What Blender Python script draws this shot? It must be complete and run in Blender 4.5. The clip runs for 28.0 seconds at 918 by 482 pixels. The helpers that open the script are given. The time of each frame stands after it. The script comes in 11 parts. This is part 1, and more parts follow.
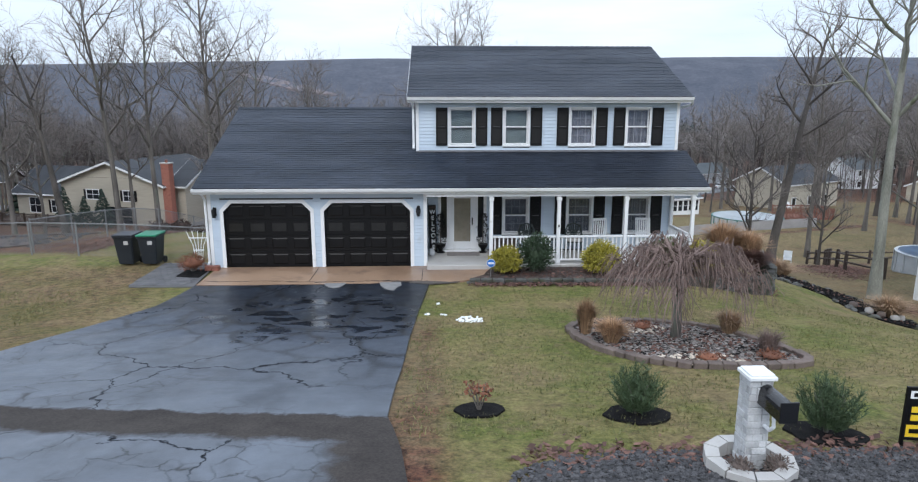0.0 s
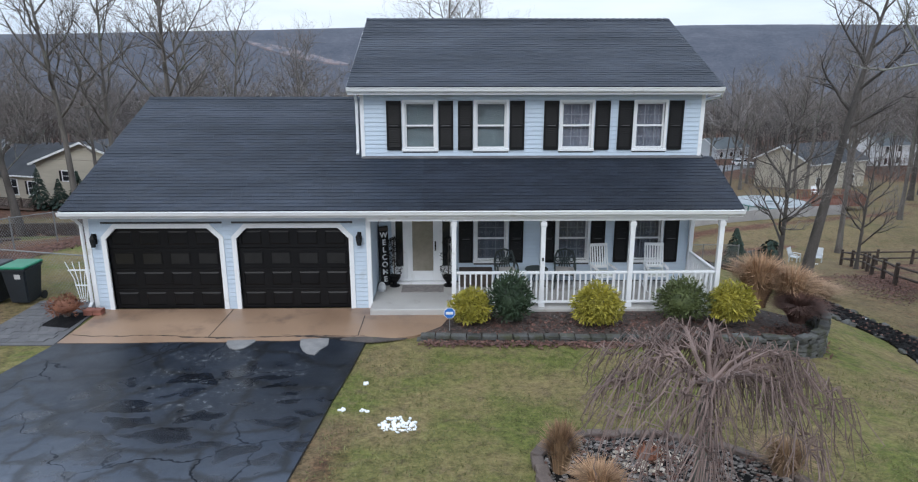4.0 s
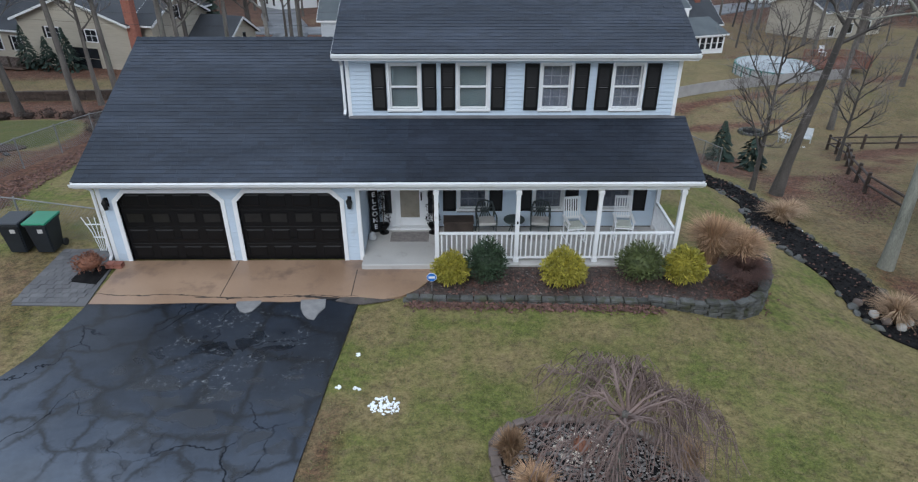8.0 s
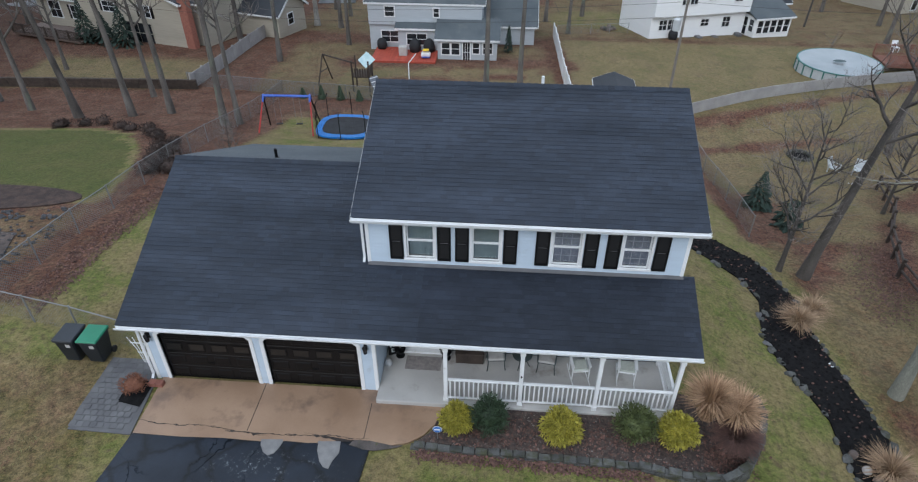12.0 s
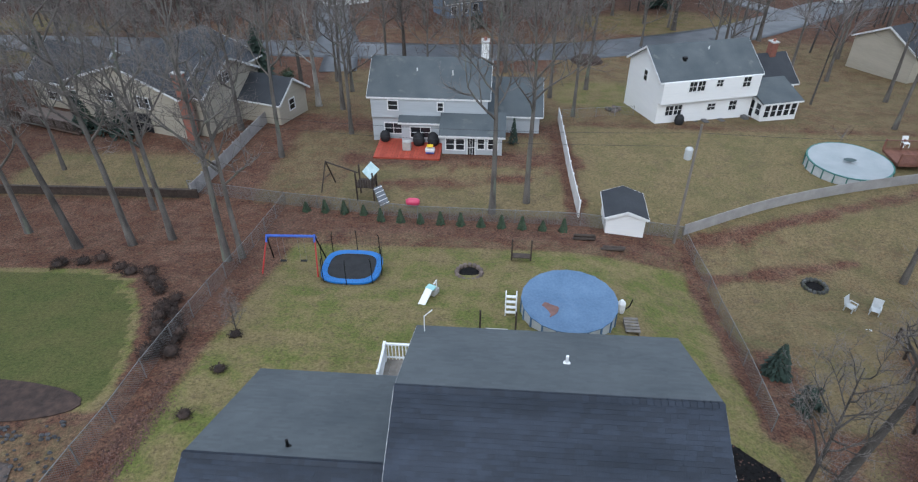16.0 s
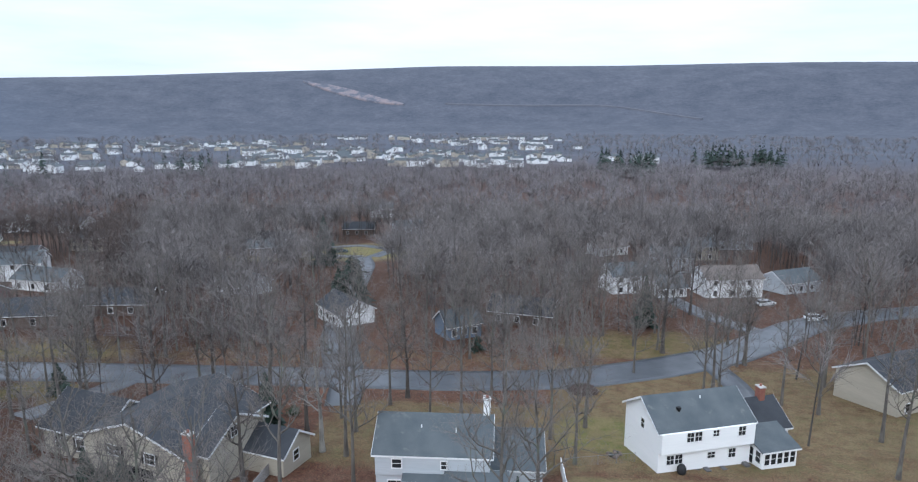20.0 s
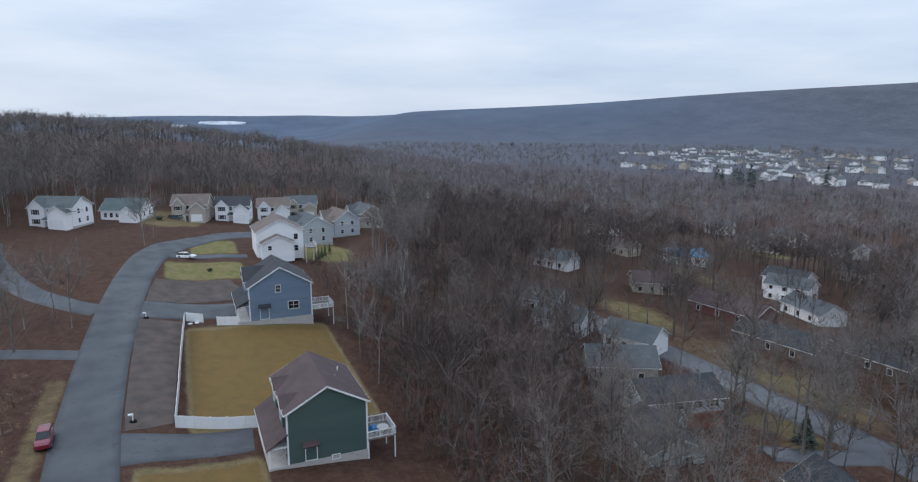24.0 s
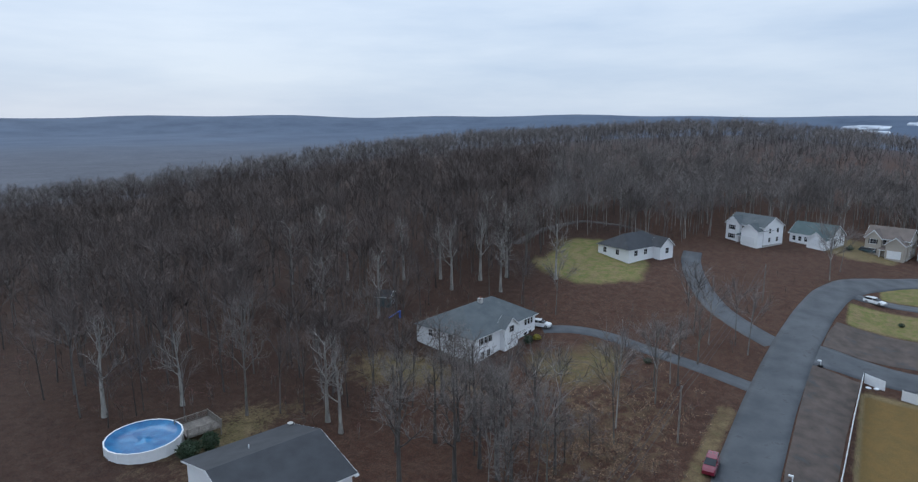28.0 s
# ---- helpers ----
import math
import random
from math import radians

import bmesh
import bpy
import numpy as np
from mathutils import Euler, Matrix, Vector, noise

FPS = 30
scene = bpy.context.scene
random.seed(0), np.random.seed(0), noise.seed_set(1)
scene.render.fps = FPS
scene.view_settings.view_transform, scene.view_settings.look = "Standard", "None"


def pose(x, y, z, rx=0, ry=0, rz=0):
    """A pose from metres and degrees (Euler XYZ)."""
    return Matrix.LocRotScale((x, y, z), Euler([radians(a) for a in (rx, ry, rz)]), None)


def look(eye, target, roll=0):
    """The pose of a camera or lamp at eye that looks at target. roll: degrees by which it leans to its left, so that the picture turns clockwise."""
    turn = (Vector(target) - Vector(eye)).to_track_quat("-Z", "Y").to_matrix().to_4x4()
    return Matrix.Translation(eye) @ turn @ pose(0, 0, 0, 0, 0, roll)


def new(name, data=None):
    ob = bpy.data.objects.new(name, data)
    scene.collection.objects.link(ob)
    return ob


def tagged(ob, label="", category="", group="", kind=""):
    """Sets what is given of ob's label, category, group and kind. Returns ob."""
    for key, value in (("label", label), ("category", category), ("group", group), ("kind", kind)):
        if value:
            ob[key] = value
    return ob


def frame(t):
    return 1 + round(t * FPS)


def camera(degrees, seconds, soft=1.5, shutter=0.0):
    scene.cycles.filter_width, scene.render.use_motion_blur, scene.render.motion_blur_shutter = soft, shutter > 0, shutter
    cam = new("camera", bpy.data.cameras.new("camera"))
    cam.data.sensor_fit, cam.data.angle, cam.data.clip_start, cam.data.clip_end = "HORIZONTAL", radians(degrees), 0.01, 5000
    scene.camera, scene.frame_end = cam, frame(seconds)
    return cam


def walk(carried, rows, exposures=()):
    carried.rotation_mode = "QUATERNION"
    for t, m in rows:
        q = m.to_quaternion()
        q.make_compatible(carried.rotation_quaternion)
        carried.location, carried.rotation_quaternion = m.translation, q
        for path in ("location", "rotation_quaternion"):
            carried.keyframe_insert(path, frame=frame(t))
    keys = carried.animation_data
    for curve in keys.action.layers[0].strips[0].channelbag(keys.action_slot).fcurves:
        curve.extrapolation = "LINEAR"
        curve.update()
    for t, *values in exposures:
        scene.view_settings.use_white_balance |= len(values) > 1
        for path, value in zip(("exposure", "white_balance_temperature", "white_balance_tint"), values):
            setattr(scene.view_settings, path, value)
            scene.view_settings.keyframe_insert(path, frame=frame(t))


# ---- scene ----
cam = camera(71.4, 28.0, soft=1.2)
METRES, EYE, TILT, LEAN, TURN = 51.0, 4.95, -11.8, 0.0, -1.9
ROWS = [
    (0.0, 0.0, 0.0, 0.0, 0.0, 0.0, -0.0),
    (0.5, 0.0034, 0.0103, 0.002, -0.05, -0.01, 0.02),
    (1.0, 0.0066, 0.0213, 0.0043, -0.08, -0.05, 0.06),
    (1.5, 0.0095, 0.033, 0.0067, -0.12, -0.06, 0.08),
    (2.0, 0.013, 0.0452, 0.0093, -0.17, -0.08, 0.1),
    (2.5, 0.0169, 0.0578, 0.0127, -0.23, -0.11, 0.1),
    (4.5, 0.0289, 0.0962, 0.038, 1.35, -4.21, -0.24),
    (5.0, 0.0285, 0.094, 0.0448, 1.31, -6.15, -0.26),
    (5.5, 0.0289, 0.0905, 0.052, 1.49, -8.38, -0.32),
    (6.0, 0.0302, 0.088, 0.0605, 1.45, -10.31, -0.31),
    (6.5, 0.0326, 0.0854, 0.0703, 1.41, -12.22, -0.34),
    (7.0, 0.0344, 0.0827, 0.0803, 1.37, -14.09, -0.34),
    (7.5, 0.036, 0.0799, 0.0901, 1.31, -15.91, -0.37),
    (8.0, 0.0377, 0.0771, 0.0999, 1.28, -17.76, -0.38),
    (8.5, 0.0394, 0.0755, 0.1098, 1.26, -19.57, -0.37),
    (9.0, 0.0422, 0.0753, 0.1201, 1.22, -21.39, -0.38),
    (9.5, 0.045, 0.0763, 0.1314, 1.18, -23.23, -0.39),
    (10.0, 0.0478, 0.0781, 0.1449, 1.94, -24.6, -0.51),
    (10.5, 0.0511, 0.0819, 0.1618, 3.42, -24.57, -0.77),
    (11.0, 0.0534, 0.088, 0.1799, 4.51, -24.48, -0.97),
    (11.5, 0.054, 0.0956, 0.199, 5.6, -24.42, -1.19),
    (12.0, 0.0539, 0.1046, 0.2184, 6.24, -24.36, -1.3),
    (12.5, 0.0532, 0.1142, 0.2373, 6.17, -24.32, -1.29),
    (14.5, 0.0441, 0.1552, 0.3134, 6.09, -24.79, -1.11),
    (15.0, 0.0387, 0.1683, 0.3314, 6.05, -25.77, -1.16),
    (15.5, 0.0332, 0.1805, 0.3503, 6.02, -25.78, -1.2),
    (16.0, 0.0269, 0.1926, 0.3709, 5.96, -24.03, -1.22),
    (16.5, 0.0218, 0.2027, 0.3902, 5.94, -20.87, -1.22),
    (17.0, 0.0172, 0.2069, 0.4094, 5.92, -17.76, -1.24),
    (17.5, 0.0147, 0.204, 0.4256, 5.88, -14.6, -1.2),
    (18.0, 0.0138, 0.1988, 0.4438, 5.83, -11.46, -1.17),
    (18.5, 0.014, 0.1937, 0.4646, 5.79, -8.36, -1.14),
    (19.0, 0.0148, 0.1886, 0.4872, 5.74, -5.31, -1.12),
    (19.5, 0.0148, 0.1829, 0.512, 5.71, -2.35, -1.1),
    (20.0, 0.0133, 0.178, 0.5368, 5.66, 0.04, -1.07),
    (20.5, 0.0127, 0.1738, 0.5606, 5.62, 0.39, -1.06),
    (22.5, -0.0083, 0.1617, 0.6255, 41.32, -2.27, -7.87),
    (23.0, -0.0194, 0.1525, 0.6469, 50.71, -3.67, -9.23),
    (23.5, -0.0318, 0.1409, 0.6664, 59.31, -5.1, -10.21),
    (24.0, -0.0434, 0.1262, 0.6884, 68.06, -6.75, -10.99),
    (24.5, -0.0583, 0.1104, 0.7055, 76.94, -8.47, -11.54),
    (25.0, -0.0688, 0.092, 0.7237, 87.41, -10.58, -11.84),
    (25.5, -0.0752, 0.0774, 0.7465, 97.87, -12.75, -11.79),
    (26.0, -0.084, 0.0612, 0.7635, 108.43, -14.86, -11.3),
    (26.5, -0.0902, 0.0498, 0.7818, 112.84, -15.75, -10.95),
    (27.0, -0.0919, 0.0387, 0.7932, 112.82, -15.79, -10.9),
    (27.5, -0.0915, 0.0293, 0.8029, 116.06, -16.43, -10.62),
    (28.0, -0.0908, 0.0236, 0.8136, 125.48, -18.04, -9.59),
]
walk(cam, [(t, pose(0, 0, EYE, TILT, LEAN, TURN) @ pose(METRES * x, METRES * y, METRES * z, 90 + pitch, roll, yaw)) for t, x, y, z, yaw, pitch, roll in ROWS],
     exposures=((0, 0.32, 6350, 10), (2.5, 0.3, 6350, 10), (8, 0.05, 6250, 9), (12, 0.02, 6250, 9), (15, 0.07, 6200, 9), (17, 0.25, 6150, 9), (18, 0.3, 6050, 9), (19, 0.35, 5900, 9), (20.5, 0.4, 6200, 10), (23, -0.04, 6250, 10), (24, -0.08, 6200, 10), (25, -0.13, 6100, 10), (26, -0.16, 6050, 10), (27, -0.16, 6000, 10), (28, -0.2, 6000, 8)))

# ---- sky and light ----
world = bpy.data.worlds.new("overcast_sky")
scene.world = world
world.use_nodes = True
wn, wl = world.node_tree.nodes, world.node_tree.links
sky = wn.new("ShaderNodeTexSky")
sky.sky_type, sky.sun_disc, sky.sun_elevation, sky.sun_rotation = "NISHITA", False, radians(28), radians(200)
dim = wn.new("ShaderNodeMixRGB")
dim.blend_type, dim.inputs[0].default_value, dim.inputs[2].default_value = "MULTIPLY", 1, (0.1, 0.1, 0.1, 1)
wl.new(sky.outputs[0], dim.inputs[1])
way = wn.new("ShaderNodeTexCoord")
flat = wn.new("ShaderNodeMapping")
flat.inputs["Scale"].default_value = (1.0, 1.0, 6.0)
wl.new(way.outputs["Generated"], flat.inputs["Vector"])
cloud = wn.new("ShaderNodeTexNoise")
cloud.inputs["Scale"].default_value, cloud.inputs["Detail"].default_value, cloud.inputs["Roughness"].default_value = 2.2, 7, 0.55
wl.new(flat.outputs[0], cloud.inputs["Vector"])
tone = wn.new("ShaderNodeValToRGB")
tone.color_ramp.elements[0].position, tone.color_ramp.elements[0].color = 0.32, (0.70, 0.82, 1.0, 1)
tone.color_ramp.elements[1].position, tone.color_ramp.elements[1].color = 0.68, (0.95, 1.03, 1.14, 1)
wl.new(cloud.outputs["Fac"], tone.inputs[0])
cover = wn.new("ShaderNodeMixRGB")
cover.inputs[0].default_value = 0.92
wl.new(dim.outputs[0], cover.inputs[1])
wl.new(tone.outputs[0], cover.inputs[2])
# an overcast sky is brighter overhead than at the horizon
upward = wn.new("ShaderNodeSeparateXYZ")
wl.new(way.outputs["Generated"], upward.inputs[0])
lift = wn.new("ShaderNodeMapRange")
lift.inputs["To Min"].default_value, lift.inputs["To Max"].default_value = 0.9, 1.5
wl.new(upward.outputs[2], lift.inputs["Value"])
dome = wn.new("ShaderNodeMixRGB")
dome.blend_type, dome.inputs[0].default_value = "MULTIPLY", 1
wl.new(cover.outputs[0], dome.inputs[1])
wl.new(lift.outputs[0], dome.inputs[2])
wl.new(dome.outputs[0], wn["Background"].inputs[0])
wn["Background"].inputs[1].default_value = 0.95
sun = new("sun", bpy.data.lights.new("sun", "SUN"))
sun.data.energy, sun.data.angle, sun.data.color = 1.1, radians(30), (1.0, 0.98, 0.95)
sun.matrix_world = look((0, 0, 34), (10, 38, 0))

# ---- materials ----
def surface(name, a, b, scale=3.0, rough=0.7, grain=0.0, grain_scale=120.0, metal=0.0, wear=None, stretch=(1, 1, 1), rough_to=None, piece=0.0, coat=0.0, local=False):
    """A surface between colours a and b in soft patches, with fine grain, relief and, if given, wear = (colour, scale, amount)."""
    m = bpy.data.materials.new(name)
    m.use_nodes = True
    n, l = m.node_tree.nodes, m.node_tree.links
    p = n["Principled BSDF"]
    if local:
        src = n.new("ShaderNodeTexCoord").outputs["Object"]
    else:
        src = n.new("ShaderNodeNewGeometry").outputs["Position"]
    mp = n.new("ShaderNodeMapping")
    mp.inputs["Scale"].default_value = stretch
    l.new(src, mp.inputs["Vector"])
    big = n.new("ShaderNodeTexNoise")
    big.inputs["Scale"].default_value, big.inputs["Detail"].default_value = scale, 5
    l.new(mp.outputs[0], big.inputs["Vector"])
    fine = n.new("ShaderNodeTexNoise")
    fine.inputs["Scale"].default_value, fine.inputs["Detail"].default_value = grain_scale, 3
    l.new(mp.outputs[0], fine.inputs["Vector"])
    mean = n.new("ShaderNodeMath")
    mean.operation = "MULTIPLY_ADD"
    l.new(fine.outputs["Fac"], mean.inputs[0])
    mean.inputs[1].default_value = 0.6
    half = n.new("ShaderNodeMath")
    half.operation = "MULTIPLY_ADD"
    l.new(big.outputs["Fac"], half.inputs[0])
    half.inputs[1].default_value, half.inputs[2].default_value = 1.1, -0.35
    l.new(half.outputs[0], mean.inputs[2])
    ramp = n.new("ShaderNodeValToRGB")
    ramp.color_ramp.elements[0].position, ramp.color_ramp.elements[1].position = 0.25, 0.8
    ramp.color_ramp.elements[0].color, ramp.color_ramp.elements[1].color = (*a, 1), (*b, 1)
    l.new(mean.outputs[0], ramp.inputs[0])
    out = ramp.outputs[0]
    if wear:
        spot = n.new("ShaderNodeTexNoise")
        spot.inputs["Scale"].default_value, spot.inputs["Detail"].default_value, spot.inputs["Roughness"].default_value = wear[1], 8, 0.65
        l.new(mp.outputs[0], spot.inputs["Vector"])
        cut = n.new("ShaderNodeValToRGB")
        cut.color_ramp.elements[0].position, cut.color_ramp.elements[1].position = 0.62 - wear[2] * 0.3, 0.72 - wear[2] * 0.2
        l.new(spot.outputs["Fac"], cut.inputs[0])
        mix = n.new("ShaderNodeMixRGB")
        l.new(cut.outputs[0], mix.inputs[0])
        l.new(out, mix.inputs[1])
        mix.inputs[2].default_value = (*wear[0], 1)
        out = mix.outputs[0]
    if piece:
        info = n.new("ShaderNodeObjectInfo")
        isle = n.new("ShaderNodeNewGeometry")
        both = n.new("ShaderNodeMath")
        both.operation = "ADD"
        l.new(info.outputs["Random"], both.inputs[0])
        l.new(isle.outputs["Random Per Island"], both.inputs[1])
        part_of = n.new("ShaderNodeMath")
        part_of.operation = "FRACT"
        l.new(both.outputs[0], part_of.inputs[0])
        vary = n.new("ShaderNodeMapRange")
        vary.inputs["To Min"].default_value, vary.inputs["To Max"].default_value = 1 - piece, 1 + piece
        l.new(part_of.outputs[0], vary.inputs["Value"])
        hsv = n.new("ShaderNodeHueSaturation")
        l.new(vary.outputs[0], hsv.inputs["Value"])
        l.new(out, hsv.inputs["Color"])
        out = hsv.outputs[0]
    l.new(out, p.inputs["Base Color"])
    p.inputs["Roughness"].default_value, p.inputs["Metallic"].default_value, p.inputs["Coat Weight"].default_value = rough, metal, coat
    if rough_to is not None:
        rr = n.new("ShaderNodeMapRange")
        rr.inputs["From Min"].default_value, rr.inputs["From Max"].default_value = 0.35, 0.65
        rr.inputs["To Min"].default_value, rr.inputs["To Max"].default_value = rough, rough_to
        l.new(big.outputs["Fac"], rr.inputs["Value"])
        l.new(rr.outputs[0], p.inputs["Roughness"])
    if grain:
        bump = n.new("ShaderNodeBump")
        bump.inputs["Strength"].default_value, bump.inputs["Distance"].default_value = min(1, grain), 0.02
        l.new(mean.outputs[0], bump.inputs["Height"])
        l.new(bump.outputs[0], p.inputs["Normal"])
    return m


def glass_pane(name, tint, rough=0.03):
    m = bpy.data.materials.new(name)
    m.use_nodes = True
    p = m.node_tree.nodes["Principled BSDF"]
    p.inputs["Base Color"].default_value, p.inputs["Roughness"].default_value = (*tint, 1), rough
    p.inputs["Transmission Weight"].default_value, p.inputs["IOR"].default_value = 1.0, 1.45
    return m


SIDING = surface("pale_blue_vinyl", (0.47, 0.56, 0.66), (0.53, 0.62, 0.71), 0.8, 0.45, 0.05, 60, piece=0.02, wear=((0.42, 0.48, 0.54), 0.9, 0.05))
WHITE = surface("white_trim_paint", (0.74, 0.76, 0.78), (0.82, 0.83, 0.84), 2, 0.4, 0.04, 80, wear=((0.6, 0.6, 0.58), 3, 0.02))
BLACK = surface("black_satin_paint", (0.003, 0.003, 0.0035), (0.006, 0.006, 0.007), 2, 0.42, 0.05, 90)
GLOSSBLACK = surface("glossy_black_enamel", (0.004, 0.004, 0.005), (0.009, 0.009, 0.011), 2, 0.2, coat=0.4)
SHUTTER = surface("black_shutter_vinyl", (0.003, 0.003, 0.0035), (0.006, 0.006, 0.007), 2, 0.55, 0.05, 90)
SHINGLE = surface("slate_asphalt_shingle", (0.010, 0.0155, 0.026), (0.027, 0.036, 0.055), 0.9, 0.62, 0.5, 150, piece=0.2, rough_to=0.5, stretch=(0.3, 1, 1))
REARSHINGLE = surface("pale_grey_green_shingle", (0.062, 0.074, 0.084), (0.098, 0.112, 0.122), 0.5, 0.8, 0.4, 160, piece=0.08)
PORCHSHINGLE = surface("porch_dark_shingle", (0.008, 0.011, 0.017), (0.027, 0.034, 0.050), 0.6, 0.4, 0.5, 150, piece=0.2, rough_to=0.6, stretch=(0.5, 1, 1))
GREYROOF = surface("grey_shingle", (0.06, 0.075, 0.085), (0.10, 0.115, 0.125), 0.5, 0.8, 0.3, 30, wear=((0.13, 0.14, 0.14), 0.8, 0.1))
DARKROOF = surface("charcoal_shingle", (0.022, 0.026, 0.033), (0.042, 0.047, 0.056), 0.5, 0.8, 0.3, 30)
BROWNROOF = surface("plum_brown_shingle", (0.055, 0.035, 0.038), (0.09, 0.06, 0.062), 0.5, 0.8, 0.3, 30)
TANROOF = surface("taupe_shingle", (0.11, 0.09, 0.08), (0.17, 0.14, 0.125), 0.5, 0.8, 0.3, 30)
TEALROOF = surface("green_grey_shingle", (0.05, 0.08, 0.085), (0.085, 0.12, 0.125), 0.5, 0.8, 0.3, 30)
WHITEWALL = surface("white_vinyl_siding", (0.80, 0.82, 0.84), (0.88, 0.89, 0.90), 0.6, 0.5, 0.06, 9, stretch=(0.1, 0.1, 1))
CREAMWALL = surface("cream_siding", (0.40, 0.365, 0.30), (0.51, 0.47, 0.39), 0.6, 0.55, 0.06, 9, stretch=(0.1, 0.1, 1))
TANWALL = surface("tan_siding", (0.38, 0.34, 0.29), (0.47, 0.43, 0.37), 0.6, 0.55, 0.06, 9, stretch=(0.1, 0.1, 1))
GREENWALL = surface("dark_sage_siding", (0.055, 0.095, 0.09), (0.075, 0.12, 0.112), 0.6, 0.5, 0.06, 9, stretch=(0.1, 0.1, 1))
SLATEWALL = surface("slate_blue_siding", (0.13, 0.19, 0.27), (0.17, 0.235, 0.325), 0.6, 0.5, 0.06, 9, stretch=(0.1, 0.1, 1))
GREYWALL = surface("pale_grey_siding", (0.42, 0.46, 0.5), (0.52, 0.56, 0.6), 0.6, 0.5, 0.06, 9, stretch=(0.1, 0.1, 1))
BROWNWALL = surface("brown_wood_siding", (0.10, 0.07, 0.06), (0.16, 0.12, 0.10), 0.6, 0.6, 0.08, 9, stretch=(0.1, 0.1, 1))
DARKGLASS = surface("dark_window_glass", (0.012, 0.014, 0.018), (0.03, 0.034, 0.04), 0.4, 0.06, local=True)
GARAGEGLASS = surface("dim_brown_garage_pane", (0.006, 0.006, 0.006), (0.016, 0.015, 0.014), 6, 0.3, local=True)
GLASS = glass_pane("clear_window_glass", (0.93, 0.96, 0.97))
BLIND = surface("grey_blue_blind", (0.10, 0.14, 0.16), (0.155, 0.195, 0.215), 3, 0.8, 0.05)
LACE = surface("lilac_grey_curtain", (0.10, 0.115, 0.155), (0.20, 0.215, 0.27), 5, 0.9, 0.2, 40)
MUNTIN = surface("grey_glazing_bars", (0.24, 0.26, 0.30), (0.32, 0.34, 0.38), 3, 0.6)
ROOMDARK = surface("dim_room_wall", (0.06, 0.06, 0.065), (0.09, 0.09, 0.095), 1, 0.9)
BRICK = surface("red_brick", (0.22, 0.08, 0.06), (0.33, 0.14, 0.10), 6, 0.85, 0.3, 60, piece=0.2)
STONEWHITE = surface("pale_ashlar", (0.34, 0.35, 0.36), (0.58, 0.59, 0.60), 5, 0.85, 0.6, 60, piece=0.18)
CONCRETE = surface("pale_concrete", (0.40, 0.39, 0.38), (0.50, 0.49, 0.47), 1.2, 0.75, 0.2, 90, wear=((0.33, 0.31, 0.29), 1.5, 0.2))
APRON = surface("wet_tan_concrete", (0.235, 0.148, 0.096), (0.39, 0.262, 0.176), 0.6, 0.28, 0.12, 110, rough_to=0.6, wear=((0.19, 0.125, 0.09), 0.8, 0.3))
PAVER = surface("grey_pavers", (0.08, 0.08, 0.086), (0.135, 0.133, 0.137), 2, 0.7, 0.3, 90, piece=0.15)
WALLSTONE = surface("grey_retaining_block", (0.04, 0.041, 0.039), (0.12, 0.122, 0.118), 4, 0.9, 0.6, 60, piece=0.25, wear=((0.05, 0.052, 0.03), 3, 0.45))
EDGING = surface("brown_edging_block", (0.11, 0.085, 0.075), (0.19, 0.15, 0.132), 4, 0.9, 0.5, 60, piece=0.2)
PEBBLE = surface("river_pebbles", (0.10, 0.092, 0.088), (0.27, 0.245, 0.23), 9, 0.7, 0.3, 60, piece=0.6)
WHITEPEBBLE = surface("white_marble_chips", (0.42, 0.36, 0.29), (0.66, 0.60, 0.52), 9, 0.7, 0.3, 60, piece=0.35)
COALROCK = surface("black_slag_gravel", (0.018, 0.018, 0.021), (0.085, 0.083, 0.088), 9, 0.6, 0.4, 60, piece=0.5)
MULCH = surface("black_mulch", (0.006, 0.006, 0.007), (0.018, 0.017, 0.017), 5, 0.95, 1.0, 70)
SNOW = surface("old_snow", (0.78, 0.82, 0.86), (0.9, 0.92, 0.94), 8, 0.6, 0.5, 60)
BARK = surface("grey_bark", (0.072, 0.064, 0.058), (0.185, 0.168, 0.153), 2.5, 0.9, 0.9, 40, stretch=(1, 1, 0.25), wear=((0.16, 0.18, 0.14), 1.2, 0.2))
PALEBARK = surface("pale_flaking_bark", (0.19, 0.18, 0.165), (0.40, 0.385, 0.355), 1.2, 0.9, 0.6, 30, stretch=(1, 1, 0.4), wear=((0.11, 0.10, 0.09), 1.5, 0.25))
DARKBARK = surface("dark_furrowed_bark", (0.045, 0.04, 0.036), (0.12, 0.105, 0.095), 2.5, 0.9, 0.9, 40, stretch=(1, 1, 0.25))
TWIG = surface("bare_twigs", (0.125, 0.11, 0.103), (0.245, 0.215, 0.20), 0.8, 0.9)
FARTWIG = surface("bare_wood_crowns", (0.078, 0.067, 0.063), (0.225, 0.20, 0.19), 0.085, 0.95, piece=0.25)
REDTWIG = surface("russet_brush", (0.075, 0.038, 0.033), (0.165, 0.088, 0.074), 0.1, 0.95, piece=0.3)
# crowns of the farther woods, with distance haze put into the twig colour
HAZETWIG = surface("haze_grey_crowns", (0.125, 0.115, 0.125), (0.27, 0.255, 0.262), 0.05, 0.95, piece=0.12)
